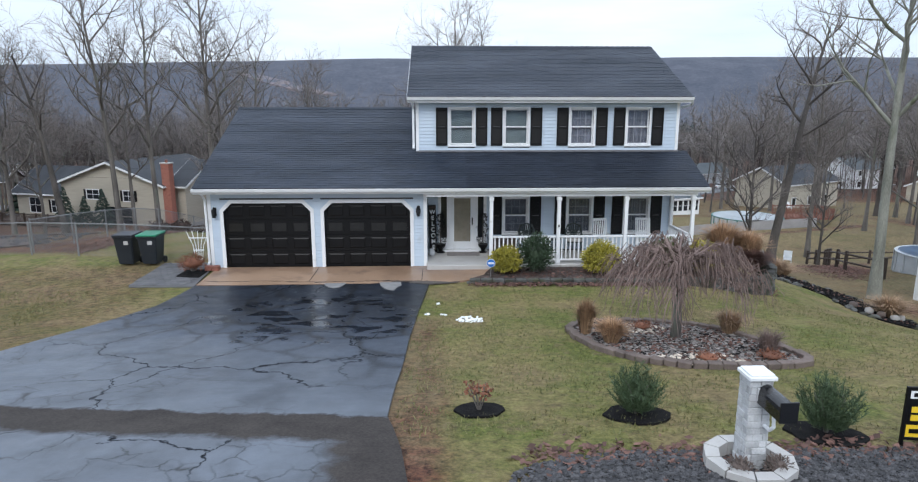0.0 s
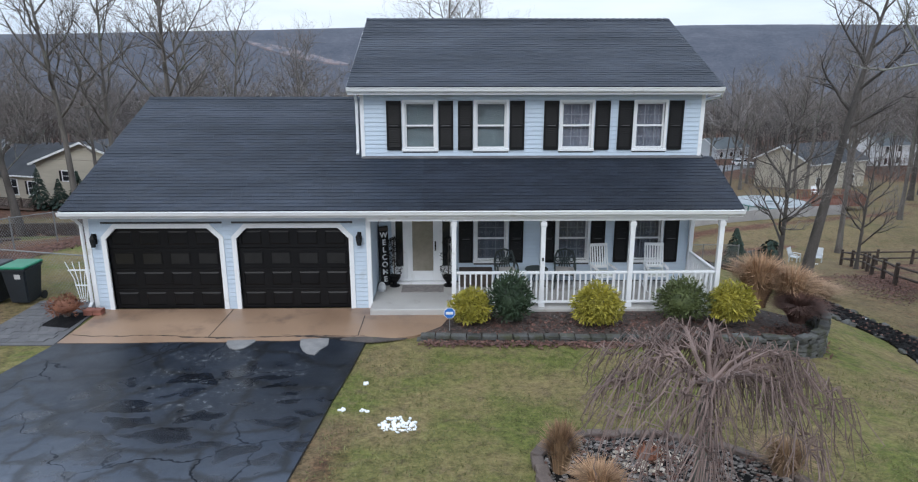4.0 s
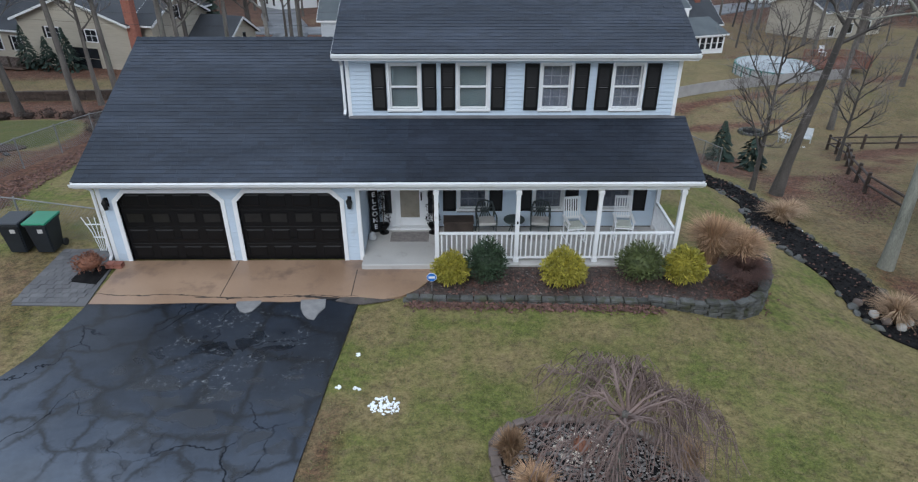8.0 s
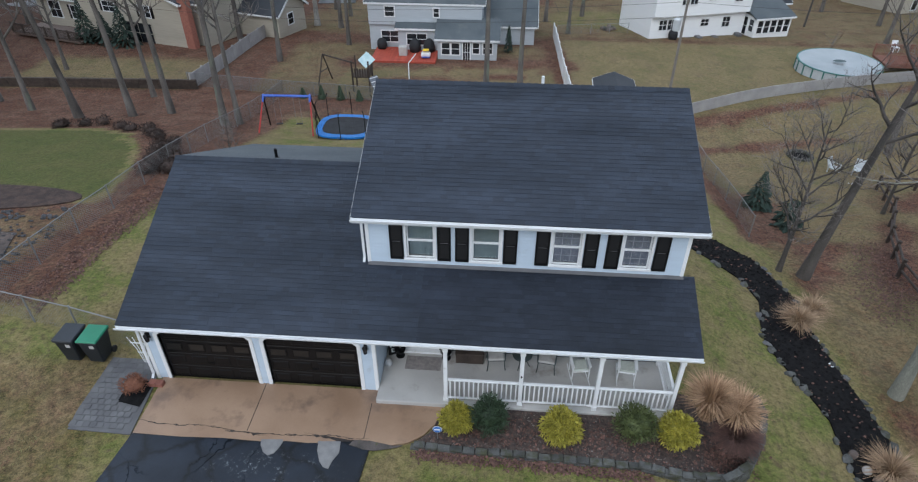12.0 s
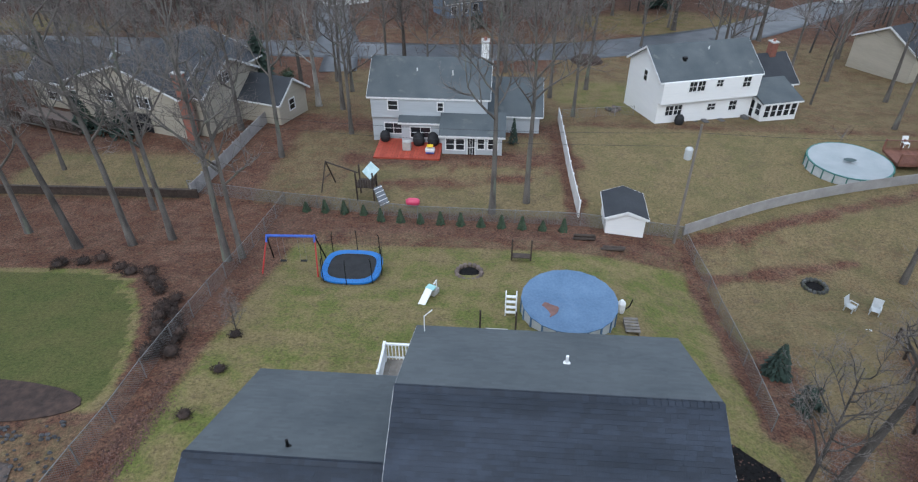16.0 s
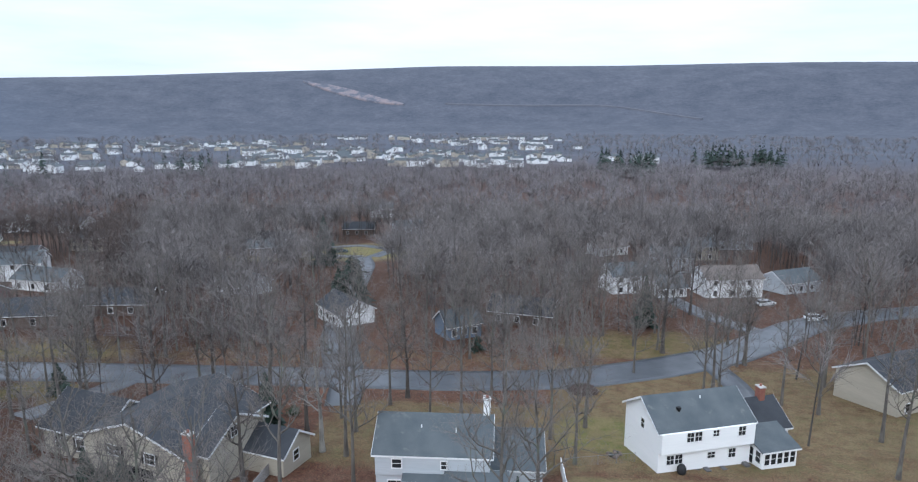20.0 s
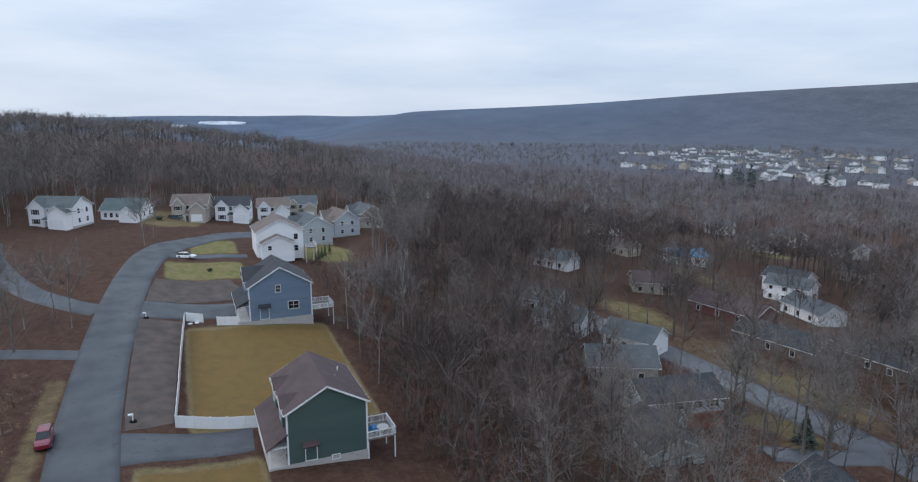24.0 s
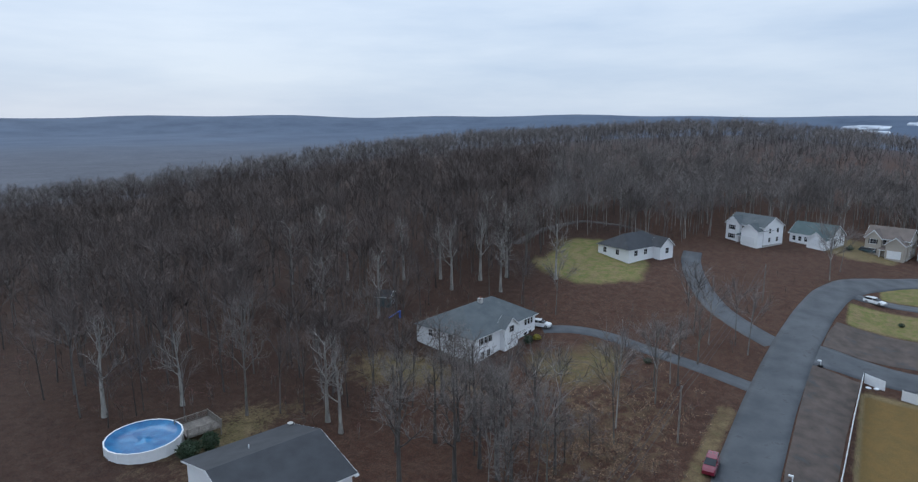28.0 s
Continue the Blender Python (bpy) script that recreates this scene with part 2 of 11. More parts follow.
FARTRUNK = surface("far_grey_trunks", (0.07, 0.064, 0.06), (0.36, 0.345, 0.32), 0.12, 0.95, piece=0.5)
DIMTRUNK = surface("dim_grey_trunks", (0.045, 0.04, 0.038), (0.15, 0.138, 0.13), 0.12, 0.95, piece=0.4)
STREET = surface("worn_street_asphalt", (0.046, 0.053, 0.062), (0.076, 0.084, 0.095), 0.25, 0.7, 0.2, 60, rough_to=0.55, wear=((0.030, 0.033, 0.039), 0.5, 0.15))
CHERRYTWIG = surface("weeping_cherry_twigs", (0.12, 0.085, 0.076), (0.23, 0.165, 0.146), 3, 0.85, piece=0.25)
GOLDLEAF = surface("gold_thread_foliage", (0.17, 0.16, 0.018), (0.42, 0.36, 0.05), 5, 0.7, piece=0.3)
OLIVELEAF = surface("olive_green_foliage", (0.04, 0.055, 0.018), (0.115, 0.14, 0.045), 5, 0.7, piece=0.3)
DARKLEAF = surface("dark_evergreen_foliage", (0.018, 0.035, 0.018), (0.05, 0.085, 0.04), 5, 0.65, piece=0.3)
PINELEAF = surface("soft_pine_needles", (0.03, 0.055, 0.026), (0.085, 0.13, 0.06), 5, 0.65, piece=0.3)
FARPINE = surface("far_evergreen_needles", (0.012, 0.026, 0.02), (0.035, 0.062, 0.045), 0.5, 0.8, piece=0.3)
REDGRASS = surface("russet_ornamental_grass", (0.24, 0.135, 0.075), (0.54, 0.36, 0.22), 3, 0.8, piece=0.4)
DRYGRASS = surface("dry_ornamental_grass", (0.22, 0.13, 0.075), (0.42, 0.30, 0.19), 3, 0.8, piece=0.3)
RUSTLEAF = surface("rusty_dead_leaves", (0.13, 0.05, 0.03), (0.25, 0.105, 0.058), 6, 0.8, piece=0.35)
LEAFLITTER = surface("fallen_leaves", (0.07, 0.036, 0.029), (0.17, 0.09, 0.07), 6, 0.85, piece=0.5)
BLADE = surface("short_grass_blades", (0.10, 0.115, 0.035), (0.22, 0.20, 0.085), 0.7, 0.7, piece=0.35)
ASPHALT_FAR = surface("damp_road_asphalt", (0.062, 0.069, 0.080), (0.098, 0.106, 0.120), 0.25, 0.42, 0.2, 60, rough_to=0.3, wear=((0.034, 0.037, 0.043), 0.5, 0.15))
GALV = surface("galvanised_steel", (0.18, 0.185, 0.19), (0.27, 0.275, 0.28), 3, 0.6, 0.05, metal=0.3)
CHAIN = surface("chain_link_wire", (0.17, 0.175, 0.18), (0.26, 0.265, 0.27), 3, 0.5, metal=0.3)
WEATHERWOOD = surface("weathered_grey_wood", (0.14, 0.125, 0.11), (0.25, 0.225, 0.2), 3, 0.85, 0.4, 40, stretch=(1, 1, 0.3), piece=0.15)
DARKWOOD = surface("dark_stained_wood", (0.035, 0.025, 0.02), (0.075, 0.055, 0.045), 3, 0.75, 0.3, 40, piece=0.15)
REDDECK = surface("red_deck_stain", (0.33, 0.05, 0.03), (0.45, 0.085, 0.05), 2, 0.6, 0.2, 30, piece=0.12)
BINDARK = surface("navy_bin_plastic", (0.010, 0.014, 0.02), (0.02, 0.026, 0.034), 2, 0.45, 0.1)
BINGREEN = surface("green_lid_plastic", (0.01, 0.16, 0.085), (0.016, 0.21, 0.115), 2, 0.4, 0.05)
RUSTDECK = surface("faded_red_brown_deck", (0.16, 0.065, 0.045), (0.24, 0.11, 0.08), 2, 0.7, 0.2, 30, piece=0.12)
BLUETARP = surface("blue_pool_cover", (0.06, 0.13, 0.24), (0.13, 0.22, 0.35), 0.7, 0.35, 0.4, 8, rough_to=0.6)
POOLBLUE = surface("bright_blue_liner", (0.015, 0.10, 0.27), (0.05, 0.25, 0.48), 0.7, 0.35, 0.2, 8)
BLUEPAD = surface("royal_blue_vinyl_pad", (0.01, 0.13, 0.42), (0.02, 0.18, 0.5), 2, 0.45, 0.05)
REDPAINT = surface("red_metal_paint", (0.36, 0.02, 0.02), (0.45, 0.04, 0.035), 2, 0.4)
BLUEPAINT = surface("blue_metal_paint", (0.03, 0.09, 0.42), (0.05, 0.13, 0.5), 2, 0.4)
MESHBLACK = surface("black_mesh_fabric", (0.012, 0.013, 0.015), (0.025, 0.026, 0.03), 2, 0.8)
PINK = surface("pink_plastic", (0.6, 0.06, 0.14), (0.7, 0.09, 0.18), 2, 0.4)
PALETURQ = surface("faded_turquoise_canvas", (0.42, 0.60, 0.62), (0.62, 0.74, 0.75), 3, 0.8, 0.2, 40)
SLATEGREY = surface("slate_grey_plastic", (0.10, 0.115, 0.14), (0.2, 0.215, 0.24), 6, 0.7, 0.3, 30)
TURQ = surface("pale_turquoise_plastic", (0.28, 0.55, 0.55), (0.36, 0.62, 0.62), 2, 0.4)
YELLOW = surface("yellow_print", (0.75, 0.5, 0.02), (0.8, 0.55, 0.03), 2, 0.5)
SIGNBLUE = surface("sign_blue", (0.02, 0.14, 0.5), (0.03, 0.17, 0.55), 2, 0.4)
CARRED = surface("dark_red_car_paint", (0.16, 0.012, 0.03), (0.19, 0.018, 0.038), 1, 0.2, coat=0.6)
CARTEAL = surface("dark_teal_car_paint", (0.02, 0.045, 0.055), (0.028, 0.058, 0.068), 1, 0.2, coat=0.6)
CARWHITE = surface("white_car_paint", (0.62, 0.64, 0.66), (0.7, 0.72, 0.73), 1, 0.2, coat=0.6)
RUBBER = surface("tyre_rubber", (0.012, 0.012, 0.012), (0.022, 0.022, 0.022), 3, 0.8)
LAMPRED = surface("red_lamp_lens", (0.3, 0.01, 0.01), (0.38, 0.015, 0.015), 3, 0.2)
WIRE = surface("black_cable", (0.02, 0.02, 0.022), (0.035, 0.035, 0.04), 3, 0.6)
CUSHION = surface("sage_print_cushion", (0.36, 0.40, 0.36), (0.6, 0.62, 0.58), 22, 0.9)
IRON = surface("verdigris_cast_iron", (0.03, 0.045, 0.045), (0.06, 0.075, 0.075), 6, 0.6)
for dull in (BLACK, SHUTTER, MULCH, SHINGLE, PORCHSHINGLE):
    dull.node_tree.nodes["Principled BSDF"].inputs["Specular IOR Level"].default_value = {"black_mulch": 0.12, "slate_asphalt_shingle": 0.38}.get(dull.name, 0.25)
MAT = surface("grey_woven_doormat", (0.17, 0.16, 0.16), (0.30, 0.27, 0.26), 9, 0.95, 0.5, 60)
BRASSGLASS = surface("amber_curtained_glass", (0.20, 0.18, 0.14), (0.30, 0.27, 0.22), 4, 0.15)

# ---- building blocks ----
ORIGIN = {}


def thing(name, at, label, category, group="", kind="", turn=0):
    """A thing's base: an Empty that its parts hang on. turn: degrees about z."""
    ob = new(name)
    ob.empty_display_size = 0.2
    ob.matrix_world = pose(*at, 0, 0, turn)
    ORIGIN[ob.name] = Vector(at)
    return tagged(ob, label, category, group, kind)


def mesh_of(bm, name, material, soft=False):
    me = bpy.data.meshes.new(name)
    bm.normal_update()
    bm.to_mesh(me)
    bm.free()
    me.materials.append(material)
    if soft:
        for f in me.polygons:
            f.use_smooth = True
    return me


def part(name, bm, material, parent, label="", soft=False):
    """One mesh under a thing or part, in the parent's own coordinates."""
    ob = new(name, mesh_of(bm, name, material, soft))
    ob.parent = parent
    return tagged(ob, label)


def part_of(name, me, parent, m=None, label=""):
    """A piece that shares the mesh me."""
    ob = new(name, me)
    ob.parent = parent
    if m is not None:
        ob.matrix_basis = m
    return tagged(ob, label)


def whole(name, bm, material, label, category, at=(0, 0, 0), group="", kind="", soft=False, turn=0):
    """A thing of one mesh."""
    ob = new(name, mesh_of(bm, name, material, soft))
    ob.matrix_world = pose(*at, 0, 0, turn)
    return tagged(ob, label, category, group, kind)


def box(bm, x0, y0, z0, x1, y1, z1, bevel=0.0):
    v = [bm.verts.new((x, y, z)) for z in (z0, z1) for x, y in ((x0, y0), (x1, y0), (x1, y1), (x0, y1))]
    faces = [bm.faces.new([v[i] for i in q]) for q in ((3, 2, 1, 0), (4, 5, 6, 7), (0, 1, 5, 4), (1, 2, 6, 5), (2, 3, 7, 6), (3, 0, 4, 7))]
    if bevel:
        edges = {e for f in faces for e in f.edges}
        bmesh.ops.bevel(bm, geom=list(edges), offset=bevel, segments=1, affect="EDGES")
    return bm


def boxes(*rows, bevel=0.0):
    bm = bmesh.new()
    for r in rows:
        box(bm, *r, bevel=bevel)
    return bm


def tube(bm, points, radii, sides=8, cap=True):
    """A tube along points, with a radius at each."""
    rings = []
    pts = [Vector(p) for p in points]
    for i, p in enumerate(pts):
        d = (pts[min(i + 1, len(pts) - 1)] - pts[max(i - 1, 0)]).normalized()
        u = d.orthogonal().normalized() if i == 0 else (rings_u - d * rings_u.dot(d)).normalized()
        rings_u = u
        w = d.cross(u)
        r = radii[i] if isinstance(radii, (list, tuple)) else radii
        rings.append([bm.verts.new(p + (u * math.cos(a) + w * math.sin(a)) * r) for a in (math.tau * k / sides for k in range(sides))])
    for a, b in zip(rings, rings[1:]):
        for k in range(sides):
            bm.faces.new((a[k], a[(k + 1) % sides], b[(k + 1) % sides], b[k]))
    if cap:
        bm.faces.new(rings[0][::-1])
        bm.faces.new(rings[-1])
    return bm


def lathe(bm, profile, sides=16, at=(0, 0, 0), squash=(1, 1)):
    """A turned shape: (radius, height) pairs from the bottom up."""
    rings = [[bm.verts.new((at[0] + r * math.cos(a) * squash[0], at[1] + r * math.sin(a) * squash[1], at[2] + z)) for a in (math.tau * k / sides for k in range(sides))] for r, z in profile]
    for a, b in zip(rings, rings[1:]):
        for k in range(sides):
            bm.faces.new((a[k], a[(k + 1) % sides], b[(k + 1) % sides], b[k]))
    bm.faces.new(rings[0][::-1])
    bm.faces.new(rings[-1])
    return bm


def prism(bm, outline, z0, z1):
    """An upright slab over an outline of (x, y)."""
    lo, hi = [bm.verts.new((x, y, z0)) for x, y in outline], [bm.verts.new((x, y, z1)) for x, y in outline]
    n = len(outline)
    bm.faces.new(lo[::-1])
    bm.faces.new(hi)
    for i in range(n):
        bm.faces.new((lo[i], lo[(i + 1) % n], hi[(i + 1) % n], hi[i]))
    return bm


def slab(bm, a, b, c, d, thick):
    """A sheet with thickness below the four corners a b c d (anticlockwise from above)."""
    a, b, c, d = (Vector(p) for p in (a, b, c, d))
    n = (b - a).cross(d - a).normalized() * thick
    top, low = [bm.verts.new(p) for p in (a, b, c, d)], [bm.verts.new(p - n) for p in (a, b, c, d)]
    bm.faces.new(top)
    bm.faces.new(low[::-1])
    for i in range(4):
        j = (i + 1) % 4
        bm.faces.new((top[i], low[i], low[j], top[j]))
    return bm


def holed(bm, u0, u1, z0, z1, holes, put):
    """A wall from u0 to u1 and z0 to z1 with rectangular holes (u, z, u, z), as boxes that put(u0, z0, u1, z1) lays."""
    us = sorted({u0, u1, *(h[0] for h in holes), *(h[2] for h in holes)})
    for a, b in zip(us, us[1:]):
        mid, z = (a + b) / 2, z0
        for h in sorted((h for h in holes if h[0] < mid < h[2]), key=lambda h: h[1]):
            if h[1] > z:
                put(a, z, b, h[1])
            z = h[3]
        if z < z1:
            put(a, z, b, z1)
    return bm


def spread(name, verts, faces, material, label="", category="", kind="", parent=None):
    """A mesh straight from lists, for large joined work."""
    me = bpy.data.meshes.new(name)
    me.from_pydata(verts, [], faces)
    me.materials.append(material)
    ob = new(name, me)
    ob.parent = parent
    return tagged(ob, label, category, "", kind)


# ---- the lie of the land ----
def smooth(a, b, v):
    """0 below a, 1 above b, eased between."""
    t = min(1.0, max(0.0, (v - a) / (b - a)))
    return t * t * (3 - 2 * t)


def curve(knots, v):
    """A smooth line through (place, value) knots."""
    if v <= knots[0][0]:
        return knots[0][1]
    for i in range(len(knots) - 1):
        (a, p), (b, q) = knots[i], knots[i + 1]
        if v <= b:
            before = knots[i - 1] if i else (a - 1, p)
            after = knots[i + 2] if i + 2 < len(knots) else (b + 1, q)
            m0, m1 = (q - before[1]) / (b - before[0]) * (b - a), (after[1] - p) / (after[0] - a) * (b - a)
            t = (v - a) / (b - a)
            return ((2 * t - 3) * t * t + 1) * p + ((t - 2) * t + 1) * t * m0 + (3 - 2 * t) * t * t * q + (t - 1) * t * t * m1
    return knots[-1][1]


SLOPE = ((-400, -14), (-120, 1.5), (-50, 2.0), (-5, 1.6), (4, 1.5), (8, 1.0), (10.5, 0.52), (12.5, 0.3), (14.3, 0.09), (16.5, -0.07), (19, -0.09), (22, -0.09), (31, -1.0), (40, -3.0), (54, -6.4),
         (60, -7.1), (78, -8.3), (100, -10.8), (130, -12.6), (180, -16), (300, -24), (600, -33), (1000, -36), (1700, -36))
CREST = ((-75, 0.5), (-50, 2.4), (-32, 3.3), (-10, 3.75), (4, 3.8), (15, 3.3), (26, 2.9), (38, 2.35), (53, 1.45), (66, 0.8), (73, 0.35), (80, -0.6), (95, -1.0))


def height(x, y):
    """The lie of the land."""
    z = curve(SLOPE, y)
    z -= 4.7 * smooth(12, 95, -x) * (1 - smooth(25, 75, y)) * smooth(-110, -20, y)
    z -= 0.42 * math.exp(-(((x + 9) / 6) ** 2 + ((y - 46.5) / 4.2) ** 2))
    z -= 2.15 * smooth(6.3, 18, x) * smooth(8, 20, y) * (1 - smooth(45, 60, y))
    hill = 38 * smooth(50, 180, -x) * math.exp(-(((x + 560) / 235) ** 2 + ((y + 170) / (195 if y > -170 else 215)) ** 2) / 2)
    z += hill / (1 + (hill / 25) ** 4) ** 0.25
    r = math.hypot(x, y)
    if r > 350:
        az = math.degrees(math.atan2(-x, y))
        if az < -110:
            az += 360
        e = curve(CREST, az) if az < 100 else -0.55
        top = 32 + 2600 * math.tan(math.radians(e)) - 8
        far = 30 - 6 * math.sin(az * 0.21) - 4 * math.sin(az * 0.53 + 1)
        if az < 90:
            z += (top - z) * smooth(1750, 2650, r)
        w = smooth(70, 82, az)
        z = z * (1 - w) + w * (z + (-55 - z) * smooth(700 - 330 * smooth(112, 145, az), 1300 - 400 * smooth(112, 145, az), r) + (far + 55) * smooth(3300, 4300, r))
        z += 5 * math.sin(x * 0.0031 + 1) * math.sin(y * 0.0043) * smooth(900, 2000, r)
    return z


# ---- ground ----
def blob(x, y, cx, cy, rx, ry, soft=0.25):
    w = noise.noise_vector(Vector((x * 0.09, y * 0.09, 0.5))) * 5 + noise.noise_vector(Vector((x * 0.3, y * 0.3, 1.5))) * 2
    d = math.hypot((x + w.x - cx) / rx, (y + w.y - cy) / ry)
    return 1 - smooth(1 - soft, 1 + soft, d)


def rect(x, y, x0, y0, x1, y1, soft=1.0):
    return smooth(x0 - soft, x0 + soft, x) * (1 - smooth(x1 - soft, x1 + soft, x)) * smooth(y0 - soft, y0 + soft, y) * (1 - smooth(y1 - soft, y1 + soft, y))


LITTER = ((15.1, 33, 15.9, 53.5, 0.45), (16.5, 29.5, 18.5, 33.5, 0.9), (-14, 53.2, 14.5, 52.6, 0.7), (-14, 55.2, 8, 54.4, 0.8), (16, 53.6, 46, 66.2, 0.9), (-14.3, 24, -14.2, 53, 0.6), (16.5, 34.5, 17.5, 40, 1.2), (20.5, 30, 23.5, 36, 1.1), (17, 49.5, 28, 52.2, 0.5), (8.2, 54, 7.6, 72, 0.7),
          (-12, 66, 8, 67.5, 1.5), (-8, 61, 4, 63, 1.0), (26, 40, 34, 44, 1.2))


LAWN_EDGE = ((29, -14.9), (30.6, -15.1), (32.8, -15.7), (34.9, -16.35), (36.5, -17.0), (39, -18.2), (41.3, -19.8), (43, -21.4), (44.5, -24))


def cover_at(x, y):
    """How green, how tan (dry grass) and how leaf-strewn the ground is; the rest is bare dark earth."""
    g = t = 0.0
    # the home plot: front lawn and back yard
    g = max(g, rect(x, y, -60, 4.0, 30, 33, 1.0), 0.82 * rect(x, y, -14.2, 30, 15.4, 50, 0.6))
    t = max(t, 0.5 * rect(x, y, 14, 24, 48, 60, 1.5), rect(x, y, -14, 49, 14.5, 54, 0.8) * 0.35)
    g *= 1 - 0.75 * rect(x, y, 15.4, 20, 50, 70, 1.2)
    t = max(t, 0.75 * rect(x, y, 15.4, 22, 46, 62, 1.2))
    g *= 1 - 0.85 * rect(x, y, -1.2, 4.5, 0.05, 14.5, 0.45) - 0.1 * rect(x, y, -1.2, 4.5, 1.4, 9.5, 0.8)
    t = max(t, 0.62 * rect(x, y, -1.2, 7.2, 0.1, 15.5, 0.5), 0.6 * rect(x, y, -1.2, 6.0, 9.0, 8.0, 1.2))
    g *= 1 - 0.5 * rect(x, y, -15, 9, -7.2, 21, 1.5)
    # the neighbour's mown lawn and its wooded edge
    g *= 1 - rect(x, y, -70, 23, -12.8, 60, 0.8)
    mown = curve(LAWN_EDGE, y)
    g = max(g, 1.15 * rect(x, y, -50, 30.6, mown, 44.0, 0.35), 0.9 * rect(x, y, -60, 25, -30, 33, 1.0))
    t = max(t, 0.45 * rect(x, y, -19, 24.5, -14.9, 30.0, 1.0))
    # plots behind
    t = max(t, 0.62 * rect(x, y, -19, 56.5, 7.6, 73, 1.2), rect(x, y, -12, 56, 7.6, 66, 1.0), rect(x, y, 8.4, 55, 50, 76, 0.8), 0.8 * rect(x, y, -42, 57, -24, 66, 1))
    g = max(g, 0.36 * rect(x, y, 8.4, 56, 40, 76, 1.5), 0.2 * rect(x, y, -9, 57, 6, 64, 1.5))
    t = max(t, 0.6 * rect(x, y, -22, 76, 60, 98, 2), 0.34 * rect(x, y, -60, 108, 80, 122, 4))
    t = max(t, 0.8 * blob(x, y, 75, 85, 30, 28, 0.3), 0.8 * blob(x, y, -48, 233, 26, 22, 0.2), 0.42 * blob(x, y, -85, 112, 26, 14))
    g = max(g, 0.6 * blob(x, y, 14, 88, 7, 8), 0.6 * blob(x, y, -48, 233, 22, 18), 0.5 * blob(x, y, 30, 128, 20, 9))
    t, g = max(t, 0.55 * rect(x, y, 8, 84, 62, 116, 2)), max(g, 0.3 * rect(x, y, 8, 84, 62, 116, 2))
    # along the street
    t = max(t, 1.7 * rect(x, y, -128, 12, -87, 38, 1), 0.3 * blob(x, y, -93, -22, 24, 12, 0.9), 0.45 * blob(x, y, -90, -56, 9, 14, 0.9), 0.6 * rect(x, y, -110, -7.6, -58, -4.6, 0.8), 0.3 * blob(x, y, -90, -18, 20, 11, 0.5), 0.3 * blob(x, y, -102, -33, 10, 9, 0.6))
    g = max(g * (1 - rect(x, y, -128, 12, -87, 38, 1)), 0.5 * blob(x, y, -112, -32, 13, 9, 0.8), 0.42 * blob(x, y, -91, -55, 8, 13, 0.9))
    t = max(t, 1.6 * rect(x, y, -79, 6, -60, 20, 1))
    g = max(g, 0.9 * blob(x, y, -169, -53, 20, 14, 0.25), rect(x, y, -172, 8, -158, 26, 1) * 0.9, rect(x, y, -196, 14, -180, 26, 1) * 0.9, 0.8 * blob(x, y, -190, 50, 14, 10))
    t = max(t, 0.6 * blob(x, y, -190, 233, 14, 8, 0.4), 0.5 * blob(x, y, -86, 214, 16, 9, 0.5), 0.9 * blob(x, y, -225, 8, 12, 10), 0.45 * blob(x, y, -57, -63, 16, 7, 0.8))
    g = max(g, 0.6 * blob(x, y, -190, 233, 13, 7, 0.4), 0.5 * blob(x, y, -80, 212, 13, 7, 0.5), 0.38 * blob(x, y, -57, -62, 14, 7, 0.8), 0.5 * blob(x, y, -80, 115, 15, 5.5, 0.3), 0.5 * blob(x, y, -66, 95, 8, 5, 0.3))
    t = max(t, 0.6 * blob(x, y, -126, 114, 15, 7, 0.5), 0.55 * blob(x, y, -158, 163, 15, 8, 0.5), 0.5 * blob(x, y, -103, 138, 12, 6, 0.5))
    g = max(g, 0.45 * blob(x, y, -126, 114, 13, 6, 0.5), 0.4 * blob(x, y, -158, 163, 13, 7, 0.5))
    # leaves gathered along fences and under the trees
    for x0, y0, x1, y1, w in LITTER:
        f = max(0, min(1, ((x - x0) * (x1 - x0) + (y - y0) * (y1 - y0)) / ((x1 - x0) ** 2 + (y1 - y0) ** 2)))
        d = math.hypot(x - x0 - f * (x1 - x0), y - y0 - f * (y1 - y0)) / w
        d *= 1 + 0.8 * noise.noise(Vector((x * 0.8, y * 0.8, 3.5)))
        if d < 2:
            k = 1 - 0.9 * math.exp(-d * d)
            g, t = g * k, t * k
    return g, t


def steps(*runs):
    out = []
    for a, b, d in runs:
        n = max(1, round((b - a) / d))
        out += [a + (b - a) * i / n for i in range(n)]
    return out + [runs[-1][1]]


XS = steps((-4800, -2600, 180), (-2600, -1200, 90), (-1200, -500, 35), (-500, -240, 12), (-240, -50, 3.0), (-50, -20, 1.3), (-20, 30, 0.5), (30, 60, 1.5), (60, 200, 6), (200, 600, 20), (600, 1600, 60), (1600, 4800, 180))
YS = steps((-4800, -1200, 200), (-1200, -300, 50), (-300, -90, 12), (-90, -10, 2.5), (-10, 60, 0.6), (60, 130, 1.5), (130, 260, 5), (260, 700, 18), (700, 2900, 50), (2900, 4800, 200))


